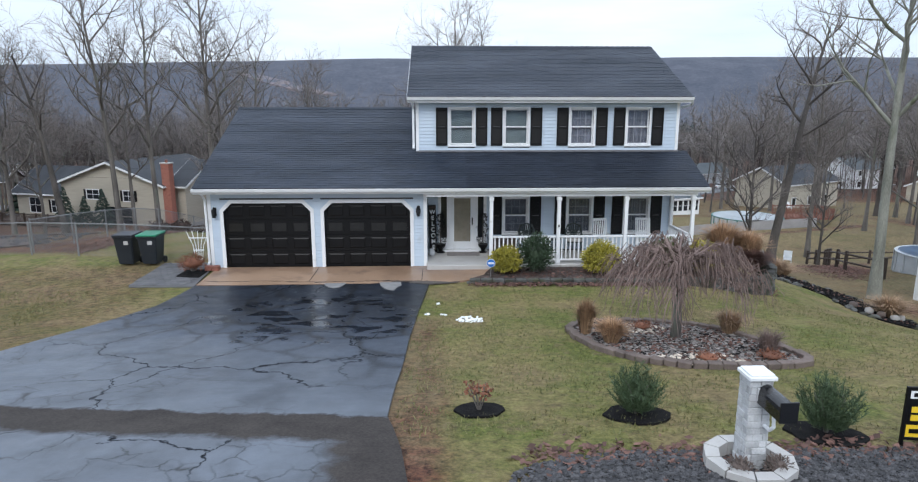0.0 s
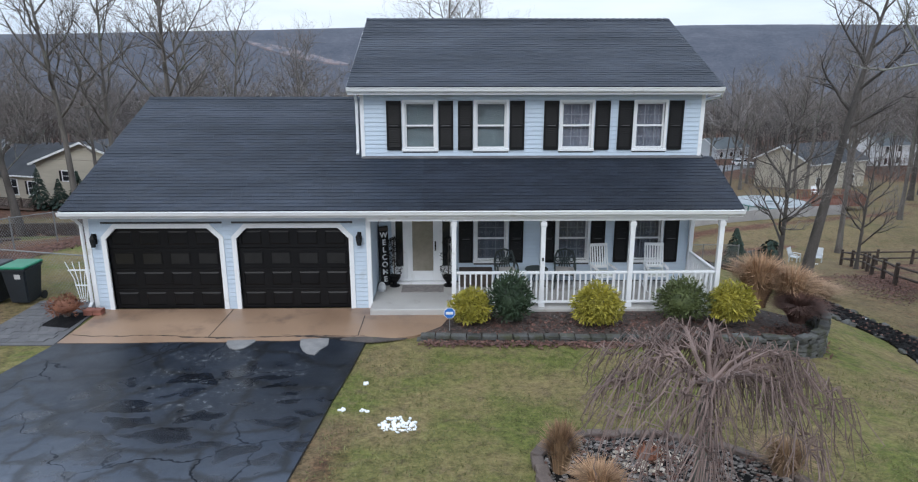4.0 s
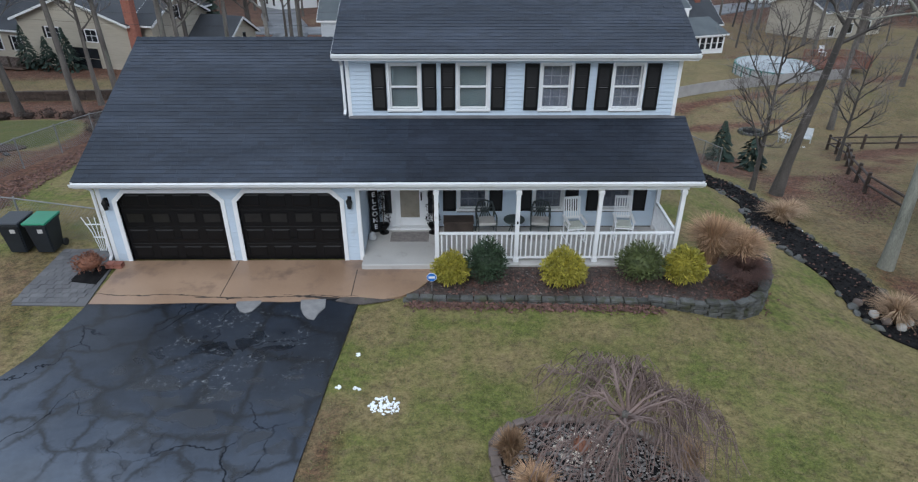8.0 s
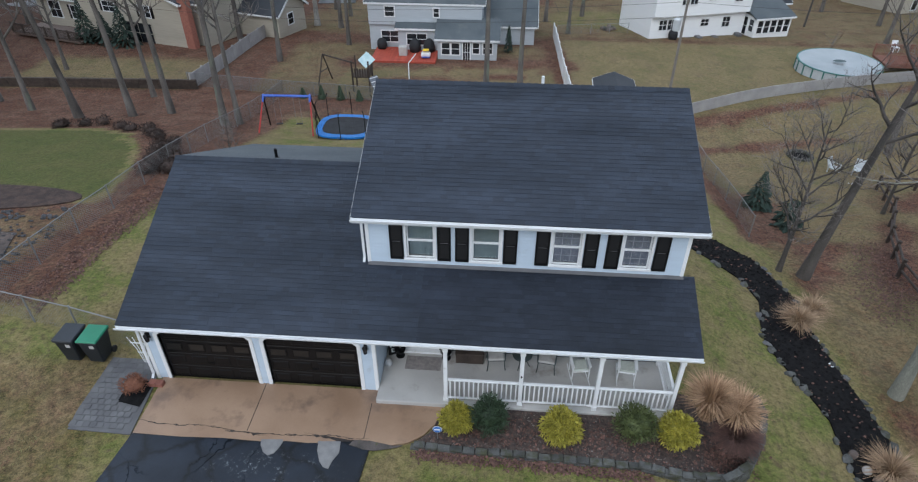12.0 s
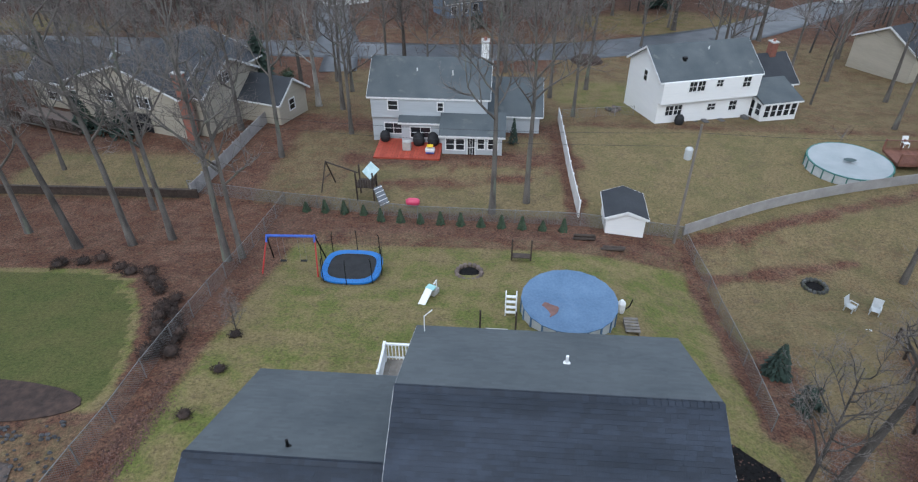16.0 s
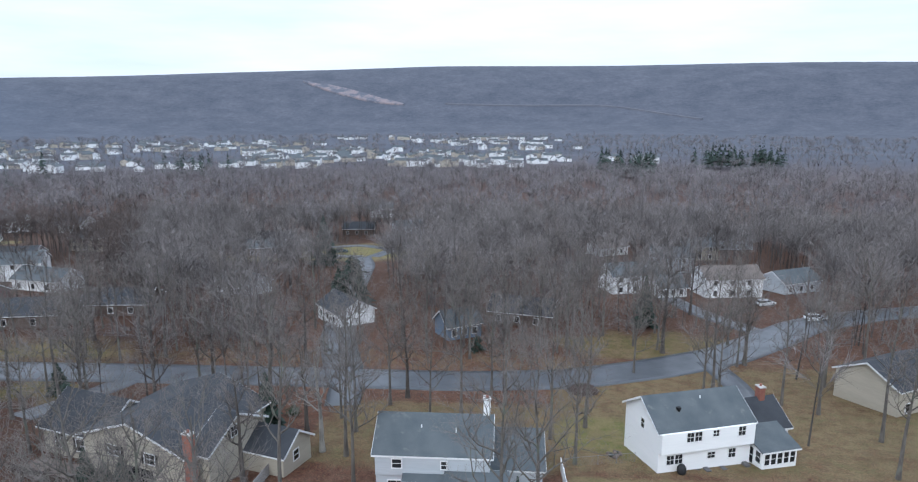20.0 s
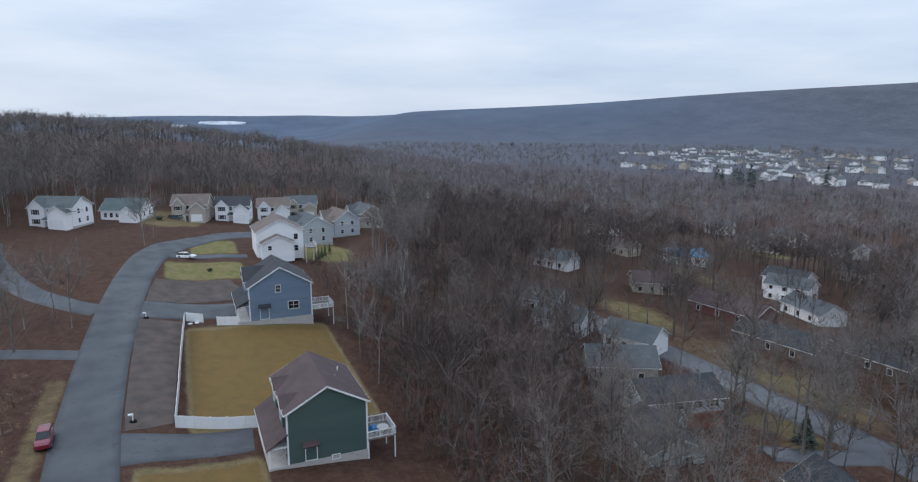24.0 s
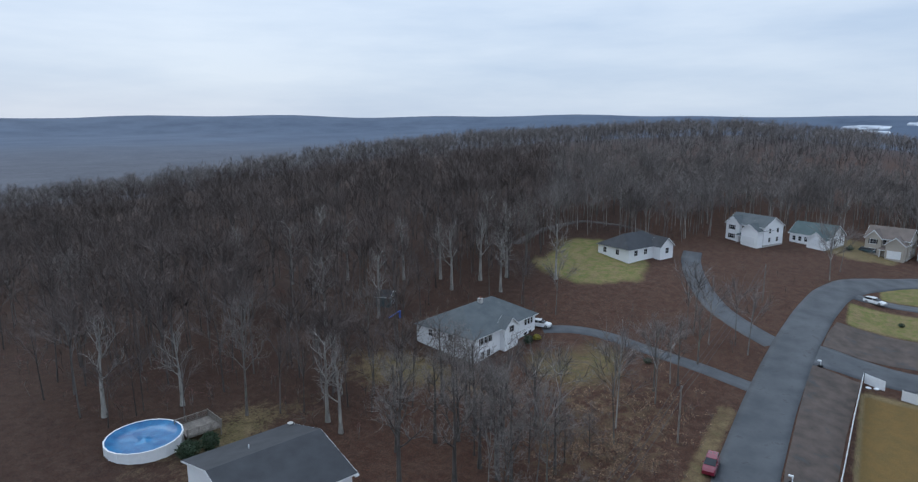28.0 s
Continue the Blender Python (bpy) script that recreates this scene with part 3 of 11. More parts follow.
def build_ground():
    verts = [(x, y, height(x, y)) for y in YS for x in XS]
    n = len(XS)
    faces = [(j * n + i, j * n + i + 1, (j + 1) * n + i + 1, (j + 1) * n + i) for j in range(len(YS) - 1) for i in range(n - 1)]
    ob = spread("ground", verts, faces, GROUND, "rolling winter ground with patchy lawn, fallen leaves and haze-tinted far hills", "ground", "structure")
    lay = ob.data.color_attributes.new("cover", "FLOAT_COLOR", "POINT")
    data = []
    for x, y, z in verts:
        near = abs(x) < 600 and abs(y) < 400
        g, t = cover_at(x, y) if near else (0.0, 0.0)
        # blue and alpha channels mask where the distance haze is coloured in
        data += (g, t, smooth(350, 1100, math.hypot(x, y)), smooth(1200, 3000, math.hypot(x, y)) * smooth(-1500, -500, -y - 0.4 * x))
    lay.data.foreach_set("color", data)
    for f in ob.data.polygons:
        f.use_smooth = True


def ground_material():
    m = bpy.data.materials.new("winter_ground")
    m.use_nodes = True
    n, l = m.node_tree.nodes, m.node_tree.links
    p = n["Principled BSDF"]
    pos = n.new("ShaderNodeNewGeometry").outputs["Position"]

    def noise_at(scale, detail=5, rough=0.55):
        t = n.new("ShaderNodeTexNoise")
        t.inputs["Scale"].default_value, t.inputs["Detail"].default_value, t.inputs["Roughness"].default_value = scale, detail, rough
        l.new(pos, t.inputs["Vector"])
        return t.outputs["Fac"]

    def ramp(src, *stops):
        r = n.new("ShaderNodeValToRGB")
        e = r.color_ramp.elements
        while len(e) < len(stops):
            e.new(0.5)
        for k, (at, c) in zip(e, stops):
            k.position, k.color = at, (*c, 1)
        l.new(src, r.inputs[0])
        return r.outputs[0]

    def mix(fac, a, b):
        x = n.new("ShaderNodeMixRGB")
        l.new(fac, x.inputs[0])
        l.new(a, x.inputs[1])
        l.new(b, x.inputs[2])
        return x.outputs[0]

    def sums(op, a, b):
        x = n.new("ShaderNodeMath")
        x.operation, x.use_clamp = op, False
        for s, v in zip(x.inputs, (a, b)):
            if isinstance(v, float):
                s.default_value = v
            else:
                l.new(v, s)
        return x.outputs[0]

    attr = n.new("ShaderNodeVertexColor")
    attr.layer_name = "cover"
    sep = n.new("ShaderNodeSeparateColor")
    l.new(attr.outputs[0], sep.inputs[0])
    big, mid, fine, tiny = noise_at(0.09, 4), noise_at(0.55, 6, 0.6), noise_at(3.2, 6, 0.65), noise_at(22, 4, 0.7)
    grit = sums("ADD", sums("MULTIPLY", tiny, 0.45), sums("MULTIPLY", noise_at(6.5, 5, 0.7), 0.55))
    leaf = mix(ramp(mid, (0.4, (0, 0, 0)), (0.6, (1, 1, 1))), ramp(grit, (0.40, (0.022, 0.012, 0.010)), (0.60, (0.19, 0.093, 0.062))), ramp(grit, (0.40, (0.045, 0.026, 0.021)), (0.61, (0.245, 0.142, 0.1))))
    tufts = ramp(noise_at(1.7, 6, 0.7), (0.52, (0, 0, 0)), (0.72, (0.75, 0.75, 0.75)))
    leaf = mix(tufts, leaf, ramp(grit, (0.4, (0.07, 0.05, 0.035)), (0.6, (0.26, 0.195, 0.13))))
    leaf = mix(ramp(noise_at(0.9, 5, 0.7), (0.5, (0, 0, 0)), (0.7, (0.8, 0.8, 0.8))), leaf, ramp(grit, (0.4, (0.012, 0.008, 0.007)), (0.62, (0.125, 0.06, 0.046))))
    east = n.new("ShaderNodeSeparateXYZ")
    l.new(pos, east.inputs[0])
    # leaf floor set darker towards the west, south and north
    wet = n.new("ShaderNodeMapRange")
    wet.inputs["From Min"].default_value, wet.inputs["From Max"].default_value, wet.inputs["To Min"].default_value, wet.inputs["To Max"].default_value = -32, -58, 1.0, 0.55
    l.new(east.outputs[0], wet.inputs["Value"])
    south = n.new("ShaderNodeMapRange")
    south.inputs["From Min"].default_value, south.inputs["From Max"].default_value, south.inputs["To Min"].default_value, south.inputs["To Max"].default_value = -14, -62, 1.0, 0.36
    l.new(east.outputs[1], south.inputs["Value"])
    north = n.new("ShaderNodeMapRange")
    north.inputs["From Min"].default_value, north.inputs["From Max"].default_value, north.inputs["To Min"].default_value, north.inputs["To Max"].default_value = 108, 150, 1.0, 0.68
    l.new(east.outputs[1], north.inputs["Value"])
    floor_tone = n.new("ShaderNodeHueSaturation")
    floor_tone.inputs["Saturation"].default_value = 1.08
    l.new(sums("MINIMUM", sums("MINIMUM", wet.outputs[0], south.outputs[0]), north.outputs[0]), floor_tone.inputs["Value"])
    l.new(leaf, floor_tone.inputs["Color"])
    leaf = floor_tone.outputs[0]
    dry = mix(ramp(fine, (0.38, (0, 0, 0)), (0.62, (1, 1, 1))), ramp(grit, (0.36, (0.095, 0.07, 0.033)), (0.64, (0.32, 0.24, 0.122))), ramp(grit, (0.36, (0.065, 0.05, 0.028)), (0.64, (0.235, 0.18, 0.098))))
    green = mix(ramp(mid, (0.4, (0, 0, 0)), (0.6, (1, 1, 1))), ramp(grit, (0.37, (0.048, 0.064, 0.014)), (0.63, (0.19, 0.205, 0.056))), ramp(grit, (0.37, (0.10, 0.082, 0.034)), (0.63, (0.31, 0.25, 0.115))))
    thin = mix(ramp(fine, (0.5, (0, 0, 0)), (0.68, (0.85, 0.85, 0.85))), mix(ramp(noise_at(0.28, 5, 0.65), (0.5, (0, 0, 0)), (0.66, (0.8, 0.8, 0.8))), green, dry), dry)
    lush = n.new("ShaderNodeMapRange")
    lush.inputs["From Min"].default_value, lush.inputs["From Max"].default_value = 1.0, 1.12
    l.new(sep.outputs[0], lush.inputs["Value"])
    thin = mix(lush.outputs[0], thin, mix(ramp(mid, (0.4, (0, 0, 0)), (0.62, (0.7, 0.7, 0.7))), ramp(grit, (0.37, (0.035, 0.046, 0.012)), (0.63, (0.125, 0.138, 0.042))), ramp(grit, (0.37, (0.06, 0.058, 0.02)), (0.63, (0.165, 0.15, 0.056)))))
    dry = mix(ramp(noise_at(0.32, 6, 0.7), (0.46, (0, 0, 0)), (0.66, (0.8, 0.8, 0.8))), dry, ramp(grit, (0.3, (0.062, 0.058, 0.024)), (0.7, (0.16, 0.145, 0.065))))
    dry = mix(ramp(noise_at(0.75, 6, 0.75), (0.54, (0, 0, 0)), (0.7, (0.7, 0.7, 0.7))), dry, ramp(grit, (0.3, (0.06, 0.042, 0.03)), (0.7, (0.16, 0.115, 0.08))))
    rich = n.new("ShaderNodeMapRange")
    rich.inputs["From Min"].default_value, rich.inputs["From Max"].default_value = 1.05, 1.5
    l.new(sep.outputs[1], rich.inputs["Value"])
    dry = mix(rich.outputs[0], dry, mix(ramp(mid, (0.35, (0, 0, 0)), (0.65, (1, 1, 1))), ramp(grit, (0.3, (0.095, 0.06, 0.02)), (0.7, (0.235, 0.15, 0.05))), ramp(grit, (0.3, (0.078, 0.056, 0.02)), (0.7, (0.19, 0.13, 0.046)))))
    n_dry = sums("ADD", sums("ADD", sep.outputs[1], sums("MULTIPLY", sums("SUBTRACT", mid, 0.5), 0.8)), sums("MULTIPLY", sums("SUBTRACT", fine, 0.5), 0.9))
    n_green = sums("ADD", sep.outputs[0], sums("MULTIPLY", sums("SUBTRACT", fine, 0.5), 0.7))
    col = mix(ramp(n_dry, (0.25, (0, 0, 0)), (0.75, (1, 1, 1))), leaf, dry)
    col = mix(ramp(n_green, (0.28, (0, 0, 0)), (0.7, (1, 1, 1))), col, thin)
    # far woodland coloured paler and bluer to stand for haze
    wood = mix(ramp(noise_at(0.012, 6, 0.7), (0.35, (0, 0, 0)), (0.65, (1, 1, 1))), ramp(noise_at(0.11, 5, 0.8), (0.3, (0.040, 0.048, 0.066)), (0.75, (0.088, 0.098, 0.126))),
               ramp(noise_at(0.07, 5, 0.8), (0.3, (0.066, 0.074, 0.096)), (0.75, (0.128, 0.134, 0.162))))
    # far plain carries blue haze in its colour
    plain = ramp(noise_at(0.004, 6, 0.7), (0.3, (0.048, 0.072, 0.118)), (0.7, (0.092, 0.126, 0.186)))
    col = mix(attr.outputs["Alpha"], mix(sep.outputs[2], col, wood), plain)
    l.new(col, p.inputs["Base Color"])
    p.inputs["Roughness"].default_value = 0.9
    p.inputs["Specular IOR Level"].default_value = 0.25
    bump = n.new("ShaderNodeBump")
    bump.inputs["Strength"].default_value, bump.inputs["Distance"].default_value = 0.8, 0.05
    l.new(sums("ADD", tiny, fine), bump.inputs["Height"])
    l.new(bump.outputs[0], p.inputs["Normal"])
    return m


GROUND = ground_material()
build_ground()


def ribbon(name, line, width, material, label, category="road", lift=0.05, kind="structure", thick=0.25, step=2.0):
    """A paved strip along a line of (x, y) or (x, y, width), draped over the land with a small thickness."""
    pts = []
    for a, b in zip(line, line[1:]):
        k = max(1, round(math.dist(a[:2], b[:2]) / step))
        for i in range(k):
            f = i / k
            pts.append([p + (q - p) * f for p, q in zip(a, b)])
    pts.append(list(line[-1]))
    for _ in range(3):
        pts = [pts[0]] + [[(a[k] + 2 * b[k] + c[k]) / 4 for k in range(len(b))] for a, b, c in zip(pts, pts[1:], pts[2:])] + [pts[-1]]
    across = max(2, round(width / 1.2))
    verts, faces = [], []
    for i, p in enumerate(pts):
        a, b = pts[max(0, i - 1)], pts[min(len(pts) - 1, i + 1)]
        d = Vector((b[0] - a[0], b[1] - a[1])).normalized()
        w = (p[2] if len(p) > 2 else width) / 2
        ring = [(p[0] - d.y * s, p[1] + d.x * s) for s in (w - 2 * w * k / across for k in range(across + 1))]
        row = [(x, y, height(x, y) + lift) for x, y in ring]
        verts += [(*ring[0], row[0][2] - thick), *row, (*ring[-1], row[-1][2] - thick)]
    m = across + 3
    for i in range(len(pts) - 1):
        for k in range(m - 1):
            faces.append((i * m + k, (i + 1) * m + k, (i + 1) * m + k + 1, i * m + k + 1))
    ob = spread(name, verts, faces, material, label, category, kind)
    for f in ob.data.polygons:
        f.use_smooth = True
    return ob


def patch(name, outline, material, label, category, lift=0.05, kind="structure", step=0.4, thick=0.2):
    """A paved or planted area with a closed outline, draped over the land."""
    xs, ys = [p[0] for p in outline], [p[1] for p in outline]
    bm = bmesh.new()
    bm.faces.new([bm.verts.new((x, y, 0)) for x, y in outline])
    bmesh.ops.triangulate(bm, faces=bm.faces[:])
    for axis, lo, hi in ((0, min(xs), max(xs)), (1, min(ys), max(ys))):
        for i in range(1, max(2, round((hi - lo) / step))):
            at, no = [0, 0, 0], [0, 0, 0]
            at[axis], no[axis] = lo + i * step, 1
            bmesh.ops.bisect_plane(bm, geom=bm.verts[:] + bm.edges[:] + bm.faces[:], plane_co=at, plane_no=no)
    for v in bm.verts:
        v.co.z = height(v.co.x, v.co.y) + lift
    rim = [e for e in bm.edges if len(e.link_faces) == 1]
    made = bmesh.ops.extrude_edge_only(bm, edges=rim)["geom"]
    for v in made:
        if isinstance(v, bmesh.types.BMVert):
            v.co.z -= thick
    bmesh.ops.recalc_face_normals(bm, faces=bm.faces[:])
    up = sum(f.normal.z for f in bm.faces)
    if up < 0:
        bmesh.ops.reverse_faces(bm, faces=bm.faces[:])
    return whole(name, bm, material, label, category, kind=kind)


# ---- paving ----
def driveway_material():
    """Old sealed asphalt: paler and drying towards the street, wet dark hollows before the garage, tarred cracks, salt, and a crumbled strip at the foot."""
    m = surface("wet_sealed_asphalt", (0.011, 0.017, 0.029), (0.031, 0.043, 0.066), 0.5, 0.4, 0.12, 70)
    n, l = m.node_tree.nodes, m.node_tree.links
    p = n["Principled BSDF"]
    pos = n.new("ShaderNodeNewGeometry").outputs["Position"]

    def sums(op, a, b, c=None):
        q = n.new("ShaderNodeMath")
        q.operation = op
        for s, v in zip(q.inputs, (a, b, c)):
            if v is None:
                continue
            if isinstance(v, (int, float)):
                s.default_value = v
            else:
                l.new(v, s)
        return q.outputs[0]

    def span(v, a, b, lo=0.0, hi=1.0):
        q = n.new("ShaderNodeMapRange")
        for key, value in (("From Min", a), ("From Max", b), ("To Min", lo), ("To Max", hi)):
            q.inputs[key].default_value = value
        l.new(v, q.inputs["Value"])
        return q.outputs[0]

    def noise_at(scale, detail=4, rough=0.55, vector=None):
        q = n.new("ShaderNodeTexNoise")
        q.inputs["Scale"].default_value, q.inputs["Detail"].default_value, q.inputs["Roughness"].default_value = scale, detail, rough
        l.new(vector or pos, q.inputs["Vector"])
        return q

    def blend(fac, a, b, kind="MIX"):
        q = n.new("ShaderNodeMixRGB")
        q.blend_type = kind
        for s, v in zip(q.inputs, (fac, a, b)):
            if isinstance(v, tuple):
                s.default_value = v
            elif isinstance(v, (int, float)):
                s.default_value = v
            else:
                l.new(v, s)
        return q.outputs[0]

    def cells(scale, amount, warp_scale, stretch=(1, 1, 0), feature="DISTANCE_TO_EDGE"):
        add = n.new("ShaderNodeVectorMath")
        add.operation = "MULTIPLY_ADD"
        l.new(noise_at(warp_scale, 5, 0.6).outputs["Color"], add.inputs[0])
        add.inputs[1].default_value = (amount, amount, 0)
        l.new(pos, add.inputs[2])
        flat = n.new("ShaderNodeVectorMath")
        flat.operation = "MULTIPLY"
        flat.inputs[1].default_value = stretch
        l.new(add.outputs[0], flat.inputs[0])
        v = n.new("ShaderNodeTexVoronoi")
        v.feature = feature
        v.inputs["Scale"].default_value = scale
        l.new(flat.outputs[0], v.inputs["Vector"])
        return v.outputs[0]

    xyz = n.new("ShaderNodeSeparateXYZ")
    l.new(pos, xyz.inputs[0])
    x, y = xyz.outputs[0], xyz.outputs[1]
    soft, mid = noise_at(0.45, 3).outputs["Fac"], noise_at(1.6, 5, 0.65).outputs["Fac"]
    wobble = sums("ADD", sums("MULTIPLY", sums("SUBTRACT", soft, 0.5), 5.0), sums("MULTIPLY", sums("SUBTRACT", mid, 0.5), 1.6))
    # drier and greyer down the slope
    down = sums("ADD", sums("ADD", y, sums("MULTIPLY", x, 0.42)), wobble)
    dry = span(down, 12.6, 7.4)
    grey = blend(1.0, p.inputs["Base Color"].links[0].from_socket, span(down, 14.6, 11.0, 0.5, 1.12), "MULTIPLY")
    colour = blend(sums("MULTIPLY", dry, 0.8), grey, (0.128, 0.146, 0.174, 1))
    # blotches of old sealer
    colour = blend(1.0, colour, span(noise_at(0.9, 6, 0.7).outputs["Fac"], 0.3, 0.7, 0.72, 1.28), "MULTIPLY")
    # damp web round the cracks
    web = cells(0.72, 1.3, 0.8)
    colour = blend(span(sums("ADD", down, 0), 8.5, 11.5, 0.25, 1.0), colour, blend(1.0, colour, span(web, 0.005, 0.075, 0.28, 1.12), "MULTIPLY"))
    fine = cells(2.6, 0.5, 1.7)
    near_web = sums("MULTIPLY", span(web, 0.16, 0.03), span(soft, 0.42, 0.58))
    colour = blend(sums("MULTIPLY", span(fine, 0.05, 0.0), near_web), colour, (0.008, 0.010, 0.014, 1))
    # long tarred cracks
    gate = span(noise_at(0.3, 2).outputs["Fac"], 0.44, 0.54)
    crack = sums("MULTIPLY", span(cells(0.42, 1.6, 0.7, (1.0, 0.8, 0)), 0.0075, 0.001), gate)
    colour = blend(crack, colour, (0.007, 0.009, 0.013, 1))
    # standing wet in the hollows before the garage
    hollow = cells(1.15, 0.7, 1.1, (0.8, 1.25, 0))
    zx, zy = sums("MULTIPLY", sums("ADD", x, 2.9), 0.36), sums("MULTIPLY", sums("ADD", y, -14.3), 0.38)
    zone = span(sums("ADD", sums("ADD", sums("MULTIPLY", zx, zx), sums("MULTIPLY", zy, zy)), sums("MULTIPLY", sums("SUBTRACT", mid, 0.5), 1.2)), 1.05, 0.6)
    pool = sums("MULTIPLY", sums("MULTIPLY", span(hollow, 0.07, 0.15), zone), span(noise_at(0.7, 3).outputs["Fac"], 0.44, 0.52))
    colour = blend(sums("MULTIPLY", pool, 0.7), colour, (0.006, 0.008, 0.012, 1))
    # dried salt
    sx, sy = sums("MULTIPLY", sums("ADD", x, 2.7), 0.5), sums("MULTIPLY", sums("ADD", y, -16.0), 0.62)
    near = span(sums("ADD", sums("MULTIPLY", sx, sx), sums("MULTIPLY", sy, sy)), 1.5, 0.3)
    specks = span(noise_at(9.0, 8, 0.8).outputs["Fac"], 0.555, 0.66)
    salted = sums("MULTIPLY", sums("MULTIPLY", specks, near), span(noise_at(1.3, 3).outputs["Fac"], 0.46, 0.6))
    colour = blend(sums("MULTIPLY", salted, 0.75), colour, (0.42, 0.45, 0.47, 1))
    # crumbled strip between the drive and the street, and along its foot
    v = sums("ADD", sums("ADD", y, sums("MULTIPLY", sums("ADD", x, 0.67), 0.13)), sums("MULTIPLY", sums("SUBTRACT", noise_at(2.4, 6, 0.7).outputs["Fac"], 0.5), 0.5))
    strip = sums("MULTIPLY", span(v, 7.5, 7.42), sums("MAXIMUM", span(v, 6.5, 6.68), span(sums("ADD", x, sums("MULTIPLY", sums("SUBTRACT", mid, 0.5), 0.9)), -1.3, -1.0)))
    grit = n.new("ShaderNodeValToRGB")
    grit.color_ramp.elements[0].position, grit.color_ramp.elements[0].color = 0.3, (0.020, 0.018, 0.018, 1)
    grit.color_ramp.elements[1].position, grit.color_ramp.elements[1].color = 0.7, (0.085, 0.075, 0.069, 1)
    l.new(sums("ADD", sums("MULTIPLY", noise_at(30, 5, 0.75).outputs["Fac"], 0.55), sums("MULTIPLY", mid, 0.45)), grit.inputs[0])
    colour = blend(strip, colour, grit.outputs[0])
    l.new(colour, p.inputs["Base Color"])
    rough = sums("ADD", span(mid, 0.3, 0.7, 0.34, 0.5), sums("MULTIPLY", dry, -0.04))
    rough = blend(pool, rough, (0.09, 0.09, 0.09, 1))
    rough = blend(sums("MAXIMUM", strip, crack), rough, (0.8, 0.8, 0.8, 1))
    l.new(rough, p.inputs["Roughness"])
    l.new(span(sums("MAXIMUM", strip, crack), 0, 1, 0.4, 0.12), p.inputs["Specular IOR Level"])
    return m


DRIVE = driveway_material()
patch("driveway", [(-0.25, 18.2), (-6.95, 18.05), (-7.2, 15.8), (-7.75, 13.9), (-8.3, 11.8), (-9.6, 9.6), (-10.7, 8.8), (-12.0, 7.9), (-12.6, 4.6), (0.1, 4.6), (-0.3, 5.5), (-0.42, 6.4), (-0.56, 7.1), (-0.66, 7.5), (-0.66, 9.1), (-0.6, 12.4), (-0.5, 15.0)], DRIVE,
      "wet cracked asphalt driveway with salt stains and a crumbled foot", "driveway", 0.045)
ribbon("road", [(150, 4.0), (60, 2.2), (20, 1.3), (0, 1.1), (-20, 1.0), (-45, 1.0), (-72, 0.8), (-92, -0.4), (-112, -0.6), (-128, -0.2), (-141, 0.4), (-158, 1.8), (-174, 4.0), (-186, 8.0), (-196, 15.0), (-203, 24.0), (-208, 36.0), (-212, 52.0)], 8.0, STREET,
       "worn grey asphalt residential street", lift=0.06)
patch("concrete_apron", [(-7.0, 19.93), (-0.38, 19.93), (-0.38, 19.46), (1.62, 19.46), (1.5, 18.95), (1.15, 18.45), (0.75, 18.17), (0.3, 18.05), (-0.1, 18.12), (-0.6, 18.16), (-1.1, 18.12), (-1.5, 18.0), (-2.0, 17.95), (-2.6, 17.97), (-3.2, 17.9), (-4.4, 17.93), (-5.6, 17.88), (-6.95, 17.9)], APRON, "damp tan concrete apron before the garage", "apron", 0.055)
patch("paver_walk", [(-8.95, 20.6), (-7.6, 20.6), (-7.15, 19.6), (-7.0, 17.85), (-8.85, 17.9), (-8.95, 18.6)], PAVER, "grey concrete paver walk beside the garage", "walk", 0.03)
bm = bmesh.new()
rng = random.Random(4)
for j in range(13):
    for i in range(11):
        x, y = -9.3 + i * 0.2 + (j % 2) * 0.1, 18.0 + j * 0.2
        if x > -7.35 or x < -8.95 or (-8.1 < x and 18.7 < y < 19.8):
            continue
        box(bm, x, y, height(x, y) + 0.02, x + 0.188, y + 0.188, height(x, y) + 0.042 + rng.random() * 0.008)
whole("paver_blocks", bm, PAVER, "grey concrete paving blocks", "paving", kind="structure")
# crumbled asphalt patches between drive and apron
WORN = surface("worn_grey_concrete", (0.15, 0.15, 0.155), (0.26, 0.255, 0.25), 3, 0.8, 0.5, 60)
for line in ([(-3.3, 17.96), (-3.26, 17.78), (-3.12, 17.56), (-2.96, 17.47), (-2.82, 17.55), (-2.74, 17.72), (-2.68, 17.9), (-2.7, 18.0)],
             [(-1.72, 18.02), (-1.66, 17.7), (-1.54, 17.42), (-1.4, 17.24), (-1.24, 17.19), (-1.18, 17.45), (-1.06, 17.7), (-1.1, 18.06)]):
    patch("worn_concrete_patch", line, WORN, "pale worn patch at the edge of the drive", "patch", 0.064, step=0.3, thick=0.03)
patch("muddy_corner", [(-0.75, 18.14), (-0.3, 18.15), (0.05, 18.09), (0.35, 18.04), (0.62, 18.07), (0.42, 17.98), (0.1, 17.9), (-0.15, 17.84), (-0.45, 17.86), (-0.85, 17.98)],
      surface("grey_brown_mud", (0.05, 0.043, 0.04), (0.125, 0.105, 0.096), 3, 0.75, 0.6, 40, wear=((0.07, 0.075, 0.03), 5, 0.2)), "muddy grit between the apron, drive and lawn", "mud", 0.058, step=0.25, thick=0.03)
rng = random.Random(12)
